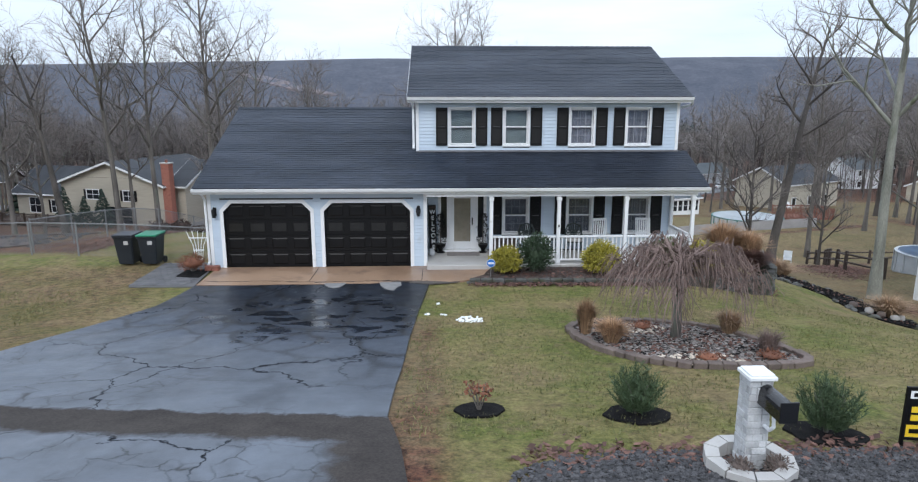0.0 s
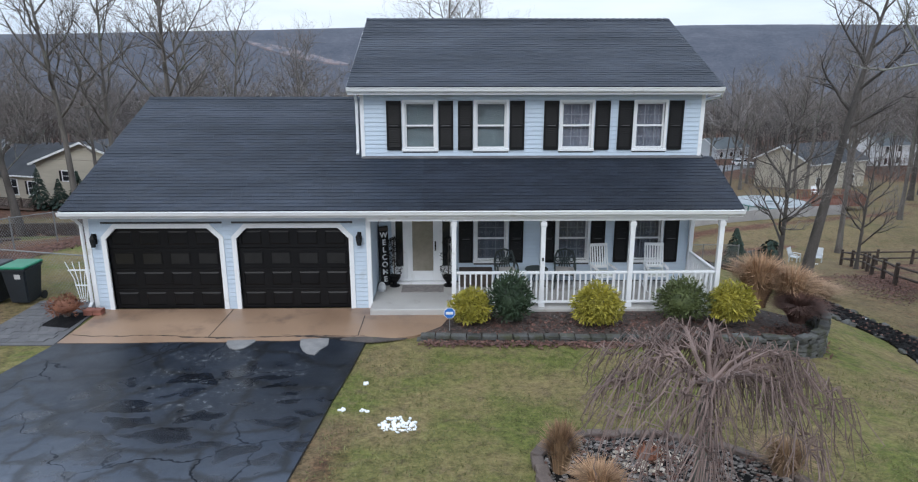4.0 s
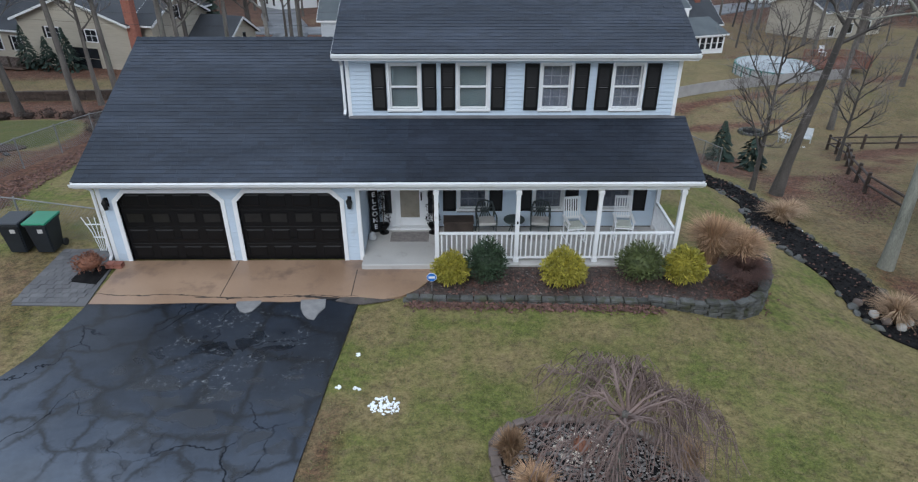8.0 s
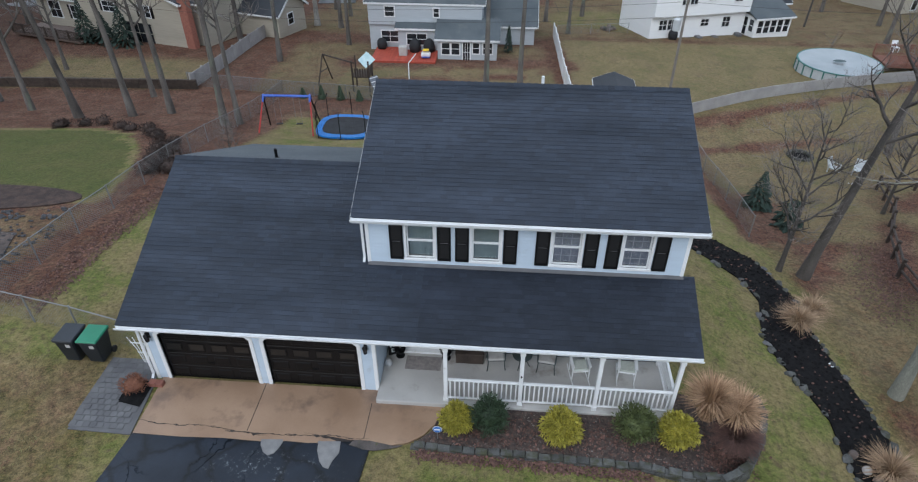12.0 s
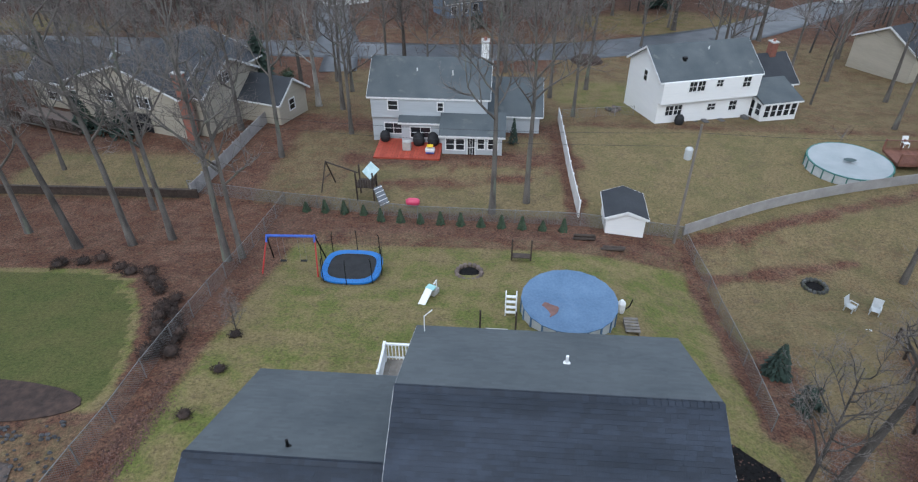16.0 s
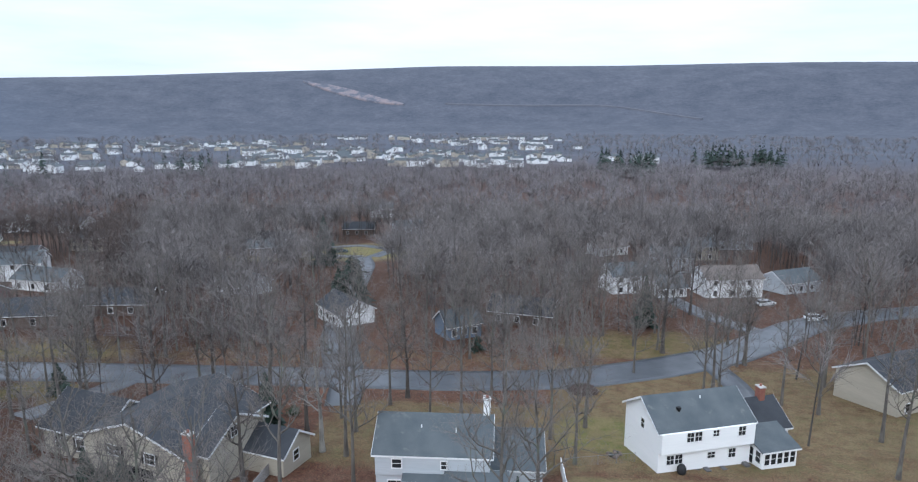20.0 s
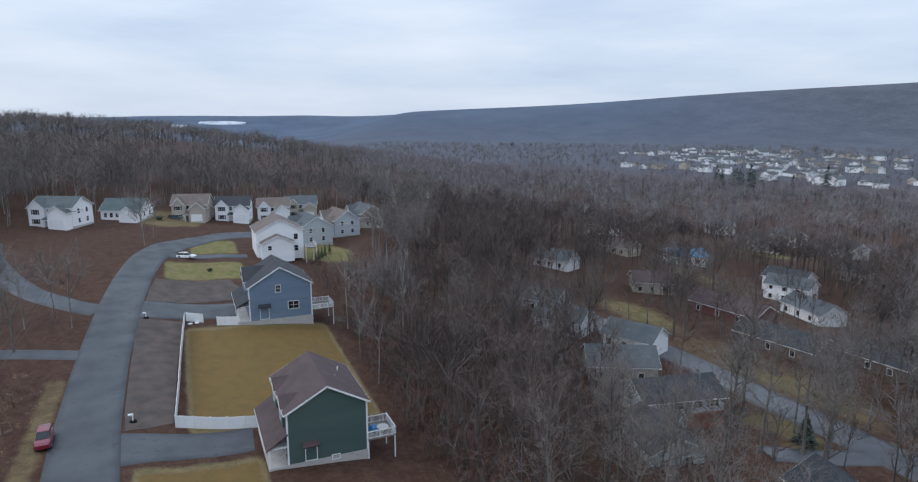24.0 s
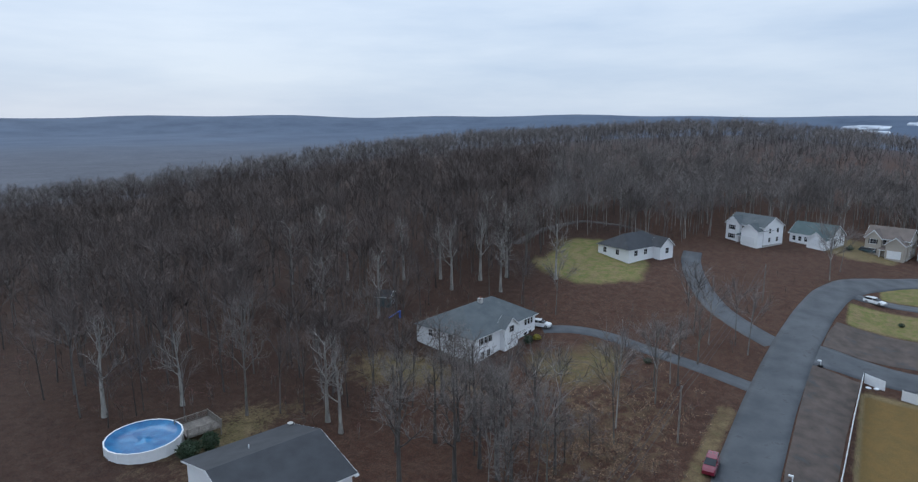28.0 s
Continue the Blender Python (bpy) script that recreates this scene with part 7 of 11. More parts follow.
STREETS = [(rng.uniform(-8, 42) if k < 35 else rng.uniform(42, 48), rng.uniform(0, 1), rng.uniform(-35, 35)) for k in range(40)]
for k in range(430):
    mid, deep, bend = STREETS[k % len(STREETS)]
    along, side = rng.uniform(-95, 95), rng.choice((-17, 17)) + rng.gauss(0, 3)
    r = (760 + 700 * deep) if mid < 42 else (900 + 500 * deep)
    az, turn = radians(mid), mid + bend
    x, y = -r * math.sin(az) + along * math.cos(radians(turn)) - side * math.sin(radians(turn)), r * math.cos(az) + along * math.sin(radians(turn)) + side * math.cos(radians(turn))
    wall = rng.choice((WHITE, WHITE, WHITE, WHITEWALL, WHITEWALL, CREAMWALL, TANWALL))
    groups.setdefault(wall, []).append((x, y, height(x, y) - 1, turn + rng.choice((0, 0, 90)) + rng.gauss(0, 8), rng.uniform(12, 19), rng.uniform(9, 13), rng.choice((5.0, 6.5, 8.0))))
roofs = ([], [])
for wall, rows in groups.items():
    verts, faces = [], []
    for x, y, z, turn, w, d, e in rows:
        m = pose(x, y, z, 0, 0, turn)
        n = len(verts)
        local = [(sx * w / 2, sy * d / 2, zz) for zz in (0, e) for sx, sy in ((-1, -1), (1, -1), (1, 1), (-1, 1))] + [(-w / 2, 0, e + 2.6), (w / 2, 0, e + 2.6)]
        verts += [tuple(m @ Vector(p)) for p in local]
        faces += [tuple(n + i for i in q) for q in ((0, 1, 5, 4), (1, 2, 6, 5), (2, 3, 7, 6), (3, 0, 4, 7), (4, 8, 7), (5, 6, 9))]
        rv, rf = roofs
        n = len(rv)
        rv += [tuple(m @ Vector(p)) for p in ((-w / 2 - 0.4, -d / 2 - 0.4, e - 0.1), (w / 2 + 0.4, -d / 2 - 0.4, e - 0.1), (w / 2 + 0.4, 0, e + 2.75), (-w / 2 - 0.4, 0, e + 2.75), (w / 2 + 0.4, d / 2 + 0.4, e - 0.1), (-w / 2 - 0.4, d / 2 + 0.4, e - 0.1))]
        rf += [(n, n + 1, n + 2, n + 3), (n + 3, n + 2, n + 4, n + 5)]
    spread("far_town_houses", verts, faces, wall, "distant houses of a valley town", "houses", "stuff")
spread("far_town_roofs", *roofs, GREYROOF, "grey roofs of a distant valley town", "roofs", "stuff")


# ---- trees ----
def grow(rng, tall, wide, detail, lean=0.0, low=0.3, stout=1.0, first=13):
    """Branches of a bare tree as (points, radii) lists: limbs (thick) and twigs (thin). detail: 0 to 3."""
    limbs, twigs = [], []
    base = (tall * 0.0102 + 0.02) * stout
    ph, top = rng.random() * 6, tall * rng.uniform(0.72, 0.85)
    trunk = [Vector((lean * (z / tall) ** 1.3 * tall + math.sin(z * 0.45 + ph) * 0.012 * z, math.cos(z * 0.38 + ph) * 0.012 * z, z)) for z in (top * i / 8 for i in range(9))]
    limbs.append((trunk, [base * (1.35 if i == 0 else 1) * (1 - 0.82 * i / 8) for i in range(9)]))

    def bough(start, way, length, radius, level):
        n = (5, 4, 2, 1)[level]
        pts, d = [start.copy()], way.copy()
        for i in range(n):
            d = (d + Vector((rng.gauss(0, 0.17), rng.gauss(0, 0.17), rng.gauss(0.10 if level < 2 else 0.03, 0.12)))).normalized()
            pts.append(pts[-1] + d * length / n)
        (limbs if level < 2 else twigs).append((pts, [radius * (1 - 0.8 * i / n) for i in range(n + 1)]))
        if level >= detail:
            return
        count = (7, 6, 3)[level]
        for k in range(count):
            f = 0.25 + 0.75 * (k + rng.random()) / count
            at = min(n - 1, int(f * n))
            p = pts[at].lerp(pts[at + 1], f * n - at)
            side = Vector((rng.gauss(0, 1), rng.gauss(0, 1), rng.gauss(0.35, 0.5))).normalized()
            ax = (pts[at + 1] - pts[at]).normalized()
            w = (ax * 0.75 + (side - ax * side.dot(ax)).normalized() * 0.8).normalized()
            bough(p, w, length * rng.uniform(0.38, 0.6), radius * (1 - 0.75 * f) * 0.62 + 0.003, level + 1)

    count = first
    for k in range(count):
        f = low + (0.98 - low) * (k + rng.random() * 0.7) / count
        i = min(7, int(f * 8))
        p = trunk[i].lerp(trunk[i + 1], f * 8 - i)
        a = k * 2.4 + rng.uniform(-0.5, 0.5)
        up = rng.uniform(0.35, 0.9) + 0.55 * f
        w = Vector((math.cos(a), math.sin(a), up)).normalized()
        bough(p, w, wide * rng.uniform(0.7, 1.1) * (1.05 - 0.5 * f), base * (1 - 0.75 * f) * 0.55 + 0.012, 0)
    return limbs, twigs


def skin(branches, sides, verts, faces, thicken=1.0):
    for pts, radii in branches:
        first = len(verts)
        for i, p in enumerate(pts):
            d = (pts[min(i + 1, len(pts) - 1)] - pts[max(0, i - 1)]).normalized()
            u = Vector((0, 0, 1)).cross(d)
            u = u.normalized() if u.length > 0.05 else Vector((1, 0, 0))
            w = d.cross(u)
            r = radii[i] * thicken
            verts += [tuple(p + (u * math.cos(a) + w * math.sin(a)) * r) for a in (math.tau * k / sides for k in range(sides))]
        for i in range(len(pts) - 1):
            if sides == 3 and i == len(pts) - 2:
                del verts[-3:]
                verts.append(tuple(pts[-1]))
                faces += [(first + i * 3 + k, first + i * 3 + (k + 1) % 3, len(verts) - 1) for k in range(3)]
                break
            for k in range(sides):
                a, b = first + i * sides + k, first + i * sides + (k + 1) % sides
                faces.append((a, b, b + sides, a + sides))


def tree_meshes(seed, tall, wide, detail, lean=0.0, low=0.3, thicken=1.0, bark=BARK, stout=1.0, first=13):
    rng = random.Random(seed)
    limbs, twigs = grow(rng, tall, wide, detail, lean, low, stout, first)
    out = []
    for name, rows, sides, material in (("trunk", limbs[:1], 9, bark), ("branchwork", limbs[1:], 4 if seed < 6 else 3, bark), ("crown", twigs, 3, TWIG)):
        verts, faces = [], []
        skin(rows, sides, verts, faces, thicken if name == "crown" else 1)
        me = bpy.data.meshes.new(name)
        me.from_pydata(verts, [], faces)
        me.materials.append(material)
        me.polygons.foreach_set("use_smooth", [True] * len(me.polygons))
        out.append((name, me))
    return out


KINDS = {"pale": tree_meshes(11, 15, 5.2, 2, 0.03, 0.36, 2.0, PALEBARK, 1.8, 8), "dark": tree_meshes(12, 16, 5.6, 3, 0.02, 0.34, 1.7, DARKBARK, 1.6, 10), "tall": tree_meshes(1, 17, 6.0, 3, 0.02, 0.42), "tall_b": tree_meshes(2, 16, 5.4, 3, -0.05, 0.45), "broad": tree_meshes(3, 14, 6.4, 3, 0.04, 0.28), "lean": tree_meshes(4, 15, 3.8, 3, 0.2, 0.55, bark=DARKBARK, stout=1.3, first=8),
         "small": tree_meshes(5, 7, 2.6, 3, 0.03, 0.2, bark=DARKBARK), "thin": tree_meshes(6, 13, 3.6, 2, -0.03, 0.4, 1.5), "mid_a": tree_meshes(7, 15, 6.0, 2, 0.02, 0.36, 1.8), "mid_b": tree_meshes(8, 16, 5.4, 2, -0.04, 0.42, 1.8), "mid_c": tree_meshes(9, 13, 6.0, 2, 0.05, 0.3, 1.8)}


def tree(kind, x, y, scale=1.0, turn=0, label="tall bare deciduous tree with grey bark", group="bare trees"):
    t = new("tree")
    t.empty_display_size = 0.3
    t.matrix_world = Matrix.Translation((x, y, height(x, y) - 0.1)) @ Matrix.Rotation(radians(turn), 4, "Z") @ Matrix.Scale(scale, 4)
    tagged(t, label, "tree", group)
    for name, me in KINDS[kind]:
        part_of(name, me, t)
    return t


TALL = "tall bare deciduous tree with grey bark"


def open_lawn(x, y):
    """The mown verges behind the white colonial hold few trees."""
    return 6 < x < 56 and 80 < y < 116 and int(x * 7 + y * 3) % 5 < 3


# trees that stand by themselves near the home
tree("lean", 16.2, 30.0, 1.05, 10, "leaning bare tree with dark furrowed bark beside the mulch path")
tree("small", 15.2, 30.2, 1.25, 70, "small bare multi-stemmed tree beside the mulch path")
KINDS["mossy"] = tree_meshes(1, 17, 6.0, 3, 0.02, 0.42, bark=surface("lichen_green_bark", (0.14, 0.143, 0.12), (0.33, 0.33, 0.285), 2.5, 0.9, 0.9, 40, stretch=(1, 1, 0.25), wear=((0.09, 0.10, 0.06), 1.2, 0.3)))
tree("mossy", 16.6, 22.9, 1.05, 200, "stout bare tree with lichen-green bark on the side lawn")
tree("tall_b", 30.3, 50.2, 1.1, 40, TALL)
tree("tall", 4.1, 58.7, 1.25, 120, TALL)
tree("tall_b", 1.3, 56.5, 1.35, 250, TALL)
for kind, x, y, s, a in (("lean", -27.5, 47.5, 1.25, 170), ("tall_b", -23.9, 48.2, 1.35, 30), ("tall", -21.6, 49.4, 1.2, 300), ("tall", -16.2, 46.3, 1.25, 80), ("thin", -15.4, 46.9, 1.3, 10), ("tall_b", -18.9, 66.0, 1.3, 200),
                         ("mid_a", -33, 50, 1.3, 20), ("thin", -26, 55, 1.3, 5), ("mid_c", -38, 62, 1.15, 115), ("mid_b", -38, 53, 1.35, 140), ("tall", -43, 49, 1.3, 260), ("mid_b", -48, 57, 1.4, 310), ("mid_c", -53, 46, 1.3, 200),
                         ("mid_a", -13.5, 72, 1.25, 120), ("mid_b", -16, 79, 1.3, 230), ("mid_a", 7.3, 85.7, 1.3, 40), ("mid_b", 12.0, 89.8, 1.3, 130), ("mid_c", 22.5, 112, 1.2, 310), ("mid_a", 9.5, 79, 1.2, 10),
                         ("mid_b", 38, 92, 1.3, 90), ("mid_a", 44, 97, 1.3, 190), ("mid_b", 47, 88, 1.25, 250), ("mid_c", 40, 104, 1.3, 20), ("thin", 52, 82, 1.3, 340), ("mid_a", 50, 108, 1.3, 60), ("mid_b", 33, 106, 1.3, 280), ("mid_a", 57, 92, 1.3, 150),
                         ("mid_c", -8, 92, 1.2, 30), ("mid_a", -14, 96, 1.25, 130), ("mid_b", -28, 88, 1.3, 220), ("mid_c", -34, 94, 1.3, 320), ("mid_a", -50, 84, 1.3, 60), ("mid_b", -55, 72, 1.35, 170), ("mid_a", -62, 62, 1.3, 280), ("mid_c", 2, 97, 1.2, 85), ("mid_b", 17, 99, 1.25, 175),
                         ("mid_a", 43, 62, 1.2, 50), ("broad", 40, 51, 1.2, 140), ("mid_c", 46, 55, 1.2, 230), ("mid_b", 36, 42, 1.15, 320), ("thin", 44, 46, 1.2, 75), ("mid_a", 52, 68, 1.2, 15),
                         ("mid_c", 29, 124, 1.3, 33), ("mid_a", -4, 117, 1.3, 133), ("mid_b", -12, 122, 1.3, 233), ("mid_a", 8, 122, 1.3, 333), ("mid_b", 16, 126, 1.35, 12), ("mid_c", 0, 128, 1.3, 211), ("mid_a", -44, 118, 1.3, 44), ("mid_b", -56, 114, 1.3, 144)):
    if not open_lawn(x, y):
        tree(kind, x, y, s, a, TALL)
for kind, x, y, s, a in (("mid_a", -19.5, 90.5, 1.1, 10), ("mid_b", -16.5, 86, 1.15, 100), ("dark", -22.5, 85.5, 0.95, 190), ("mid_c", -29, 117, 1.2, 280), ("mid_a", -24.5, 124, 1.2, 30), ("mid_b", -35.5, 133, 1.25, 120), ("mid_c", -30.5, 146, 1.2, 210), ("dark", -31, 112.5, 1.0, 300), ("dark", -40, 98, 1.05, 45), ("dark", -52, 70, 1.1, 215), ("dark", -43, 88, 1.05, 65), ("pale", -19, 80, 1.0, 165), ("dark", -25, 72, 0.95, 265), ("dark", -12, 99, 1.05, 145)):
    if not open_lawn(x, y):
        tree(kind, x, y, s, a, TALL)
for kind, x, y, s, a in (("dark", 33, 90, 1.1, 20), ("dark", 40, 85, 1.05, 110), ("mid_b", 43, 78, 1.2, 200), ("dark", 47, 92, 1.1, 290), ("dark", 36.5, 99, 1.1, 60), ("mid_a", 30, 101, 1.2, 150), ("dark", 54, 76, 1.05, 240), ("dark", 26, 96.5, 1.0, 330), ("tall", 29, 33, 1.1, 75), ("dark", 33, 39, 0.95, 165), ("small", 24, 38.5, 1.1, 255)):
    if not open_lawn(x, y):
        tree(kind, x, y, s, a, TALL)
rng = random.Random(808)
for k in range(34):
    x, y = rng.uniform(-66, 62), rng.choice((rng.uniform(92, 102.5), rng.uniform(112.5, 126), rng.uniform(56, 66) if k % 2 else rng.uniform(84, 96)))
    if y < 70 and -44 < x < 44:
        continue
    y += 0.35 * max(0, x - 12)
    if -29 < x < -12 and y > 80 or open_lawn(x, y):
        continue
    tree(rng.choice(("mid_a", "mid_b", "mid_c", "thin")), x, y, rng.uniform(1.15, 1.4), rng.uniform(0, 360), TALL)
rng = random.Random(515)
k = 0
while k < 64:
    x, y = (rng.uniform(-125, -50), rng.uniform(58, 138)) if k < 40 else (rng.uniform(-50, 70), rng.uniform(116, 165))
    if any(math.hypot(x - a, y - b) < 9.5 for a, b in [(v[0], v[1]) for v in VALLEY] + [(-70, 80), (-63, 74), (-28, 122), (-31, 140)]) or abs(y - 104.5) < 7 or x < -45 and abs(y - 98 - 0.11 * (x + 125)) < 6 or abs(x - 55) + abs(y - 135) < 16:
        continue
    tree(rng.choice(("mid_a", "mid_b", "mid_c", "thin", "dark")), x, y, rng.uniform(0.95, 1.3), rng.uniform(0, 360), TALL)
    k += 1
# by the street
for kind, x, y, s, a in (("pale", -68.3, -55.4, 1.1, 30), ("pale", -49.0, -81.5, 1.2, 130), ("dark", -76, -37, 1.0, 230), ("dark", -80, -32, 0.9, 330), ("thin", -84, -40, 1.1, 70), ("mid_b", -73, -29, 1.0, 170), ("mid_c", -88, -46, 0.9, 20), ("thin", -70, -20, 1.0, 111),
                         ("small", -84, -20, 1.1, 270), ("small", -66, -14, 1.2, 15), ("mid_a", -108, -18, 1.0, 60), ("thin", -112, -15, 1.1, 160), ("mid_a", -122, -14, 0.95, 260), ("small", -129, -20, 1.3, 350), ("mid_b", -150, -26, 1.0, 80), ("tall", -62, -66, 1.15, 180), ("pale", -58, -76, 1.0, 280), ("mid_a", -90, -66, 1.1, 10),
                         ("tall_b", -130, -50, 1.2, 100), ("broad", -140, -56, 1.2, 200), ("tall", -146, -62, 1.2, 300), ("tall_b", -152, -40, 1.0, 45), ("thin", -136, -44, 1.1, 145), ("mid_a", -158, -68, 1.2, 245),
                         ("pale", -109.6, -107.5, 1.2, 33), ("pale", -136.1, -69.6, 1.3, 133), ("pale", -141.8, -65.3, 1.25, 233), ("pale", -125.4, -85.2, 1.2, 333), ("dark", -71.7, -30.7, 1.0, 64), ("pale", -125, -113, 1.2, 164), ("dark", -84.1, -45.4, 1.05, 264), ("pale", -148, -54.6, 1.2, 14), ("pale", -152, -72, 1.2, 114), ("pale", -118, -97, 1.15, 214), ("pale", -131, -78, 1.1, 314), ("pale", -160, -82, 1.2, 55), ("pale", -100, -116, 1.2, 155), ("dark", -68, -42, 1.0, 255), ("broad", -68, -128, 1.3, 4), ("dark", -73.5, -39.3, 1.0, 12), ("dark", -70.7, -27.4, 1.05, 112), ("dark", -76.5, -21.9, 0.85, 212), ("pale", -67.0, -51.5, 1.0, 312), ("dark", -82, -52, 0.9, 72), ("pale", -104.8, -76, 1.15, 172), ("pale", -127, -72, 1.2, 272), ("pale", -133, -62, 1.1, 22), ("dark", -63, -22, 0.8, 122), ("dark", -66, -31, 1.15, 10), ("dark", -61, -36, 1.2, 100), ("dark", -68, -24, 1.1, 190), ("dark", -79, -36, 1.1, 280), ("pale", -95, -82, 1.15, 222)):
    if kind != "pale" and (-160 < x < -127 and -58 < y < -8 or -205 < x < -140 and -36 < y < 3):
        continue
    tree(kind, x, y, s, a, TALL)

for kind, x, y, s, a in (("dark", -82, -35, 0.85, 40), ("small", -77, -26, 1.3, 140), ("dark", -86, -42, 0.8, 240), ("small", -80, -22, 1.2, 340), ("dark", -90, -47, 0.8, 80), ("small", -74, -33, 1.4, 180), ("dark", -87, -30, 0.75, 280)):
    tree(kind, x, y, s, a, "bare tree with dark twiggy crown on the rough field")

HOUSE_SPOTS = [(v[0], v[1], 8.5) for v in VALLEY] + [(-190, 231, 12), (-80, 213, 10), (-48, 226, 16), (-34, 158, 11.5), (-31, 138, 11.5), (34, 173, 12), (57, 170, 12), (-117, 139, 12), (-135, 181, 12), (-174, 176, 12), (-95, 131, 12), (-209, 271, 12), (-180, 272, 12), (-126, 171, 11.5), (-28, 120, 4), (-31, 135, 3.5), (-36, 165, 3), (-40, 195, 3), (-45, 215, 4)] + [(c[0], c[1], 12) for c in CLOSE] + [(-80, 27, 13), (-133, 29, 14), (-110, -54, 15), (-180, -46, 13), (-182, 36, 13), (-5, 74, 13), (-70, 83, 14), (23, 82, 14), (-36, 77, 17), (-50, -46, 15), (-47, -68, 8), (-200, -18, 11), (-207, -3, 11), (-212, 16, 10)]
LANES = [((-140, 96), (-60, 106)), ((-60, 106), (-5, 106)), ((-5, 106), (26, 114)), ((26, 114), (52, 132)), ((52, 132), (80, 152)), ((80, 152), (120, 165)), ((-56, 103), (-61, 87)), ((53, 133), (41, 168)),
         ((60, 2), (-92, 0)), ((-92, 0), (-174, 4)), ((-174, 4), (-203, 24)), ((-203, 24), (-212, 55)), ((-117, -4), (-124, -40)), ((-138, -3), (-162, -22)), ((-162, -22), (-193, -32)), ((-22, 104), (-20.5, 95)), ((36, 118), (36, 95)), ((-24, 110), (-34, 150)), ((-34, 150), (-41, 205)), ((-41, 205), (-46, 222)), ((-12, 62), (-34, 170)), ((-34, 170), (-46, 222))]


def off(x, y, a, b):
    dx, dy = b[0] - a[0], b[1] - a[1]
    f = max(0, min(1, ((x - a[0]) * dx + (y - a[1]) * dy) / (dx * dx + dy * dy)))
    return math.hypot(x - a[0] - f * dx, y - a[1] - f * dy)


def wooded(x, y, rng):
    if -17 < x < 48 and -30 < y < 66 or (x > -46 and y < 44 and x < 60):
        return False
    if -186 < x < -130 and -64 < y < -24 and rng.random() > 0.03 or -130 < x < -104 and -44 < y < -8 and rng.random() > 0.15:
        return False
    if -205 < x < -138 and -34 < y < 3 and rng.random() > 0.05:
        return False
    if -96 < x < -40 and -14 < y < 37:
        return False
    if -135 < x < -56 and 3 < y < 40 or -215 < x < -135 and 5 < y < 62:
        return False
    if x > -60 and -50 < y < 44 and x < 200:
        return False
    for a, b, r in HOUSE_SPOTS:
        d = math.hypot(x - a, y - b)
        if d < r or r > 11 and d < r * 1.9 and (a - x) * a + (b - y) * b > 0.5 * d * math.hypot(a, b):
            return False
    if any(off(x, y, a, b) < 6.5 for a, b in LANES):
        return False
    g, t = cover_at(x, y)
    if max(g, t) > 0.3 and rng.random() > 0.06:
        return False
    if -100 < x < -60 and -48 < y < -8 and rng.random() > 0.1:
        return False
    return True


def far_tree(rng, tall, wide, boughs, shoots, width):
    """A bare tree as slim triangles: a three-sided trunk, boughs and a rounded crown of fine shoots. Returns (trunk, crown) triangle corners."""
    trunk, crown = [], []
    r = tall * 0.008 + 0.03
    ring = [Vector((r * math.cos(a), r * math.sin(a), -1)) for a in (0, 2.1, 4.2)]
    tip = Vector((rng.gauss(0, 0.6), rng.gauss(0, 0.6), tall * 0.78))
    for i in range(3):
        trunk.append((ring[i], ring[(i + 1) % 3], tip))
    for k in range(boughs):
        p = tip * rng.uniform(0.42, 0.8)
        a, up = rng.random() * math.tau, math.asin(rng.uniform(-0.12, 0.98))
        way = Vector((math.cos(a) * math.cos(up) * wide, math.sin(a) * math.cos(up) * wide, math.sin(up) * tall * 0.34))
        q = Vector((0, 0, tall * 0.66)) + way * rng.uniform(0.85, 1.05)
        s = Vector((-math.sin(a), math.cos(a), 0)) * width * 0.9
        trunk.append((p - s, p + s, q))
        for _ in range(shoots):
            b = p.lerp(q, rng.uniform(0.35, 0.95))
            e = q + Vector((rng.gauss(0, 0.3), rng.gauss(0, 0.3), rng.gauss(0, 0.2))) * wide
            e = b + (e - b) * min(1, wide * 0.75 / max(0.1, (e - b).length))
            w = Vector((rng.gauss(0, 1), rng.gauss(0, 1), rng.gauss(0, 0.4))).normalized() * width * 0.62
            crown.append((b - w, b + w, e))
    return [np.array([[tuple(c) for c in t] for t in rows], dtype=np.float32).reshape(-1, 3) for rows in (trunk, crown)]


def soup(name, parts, material, label, category):
    co = np.concatenate(parts).astype(np.float32)
    n = len(co)
    me = bpy.data.meshes.new(name)
    me.vertices.add(n)
    me.vertices.foreach_set("co", co.ravel())
    me.loops.add(n)
    me.loops.foreach_set("vertex_index", np.arange(n, dtype=np.int32))
    me.polygons.add(n // 3)
    me.polygons.foreach_set("loop_start", np.arange(0, n, 3, dtype=np.int32))
    me.update(calc_edges=True)
    me.materials.append(material)
    return tagged(new(name, me), label, category, "", "stuff")


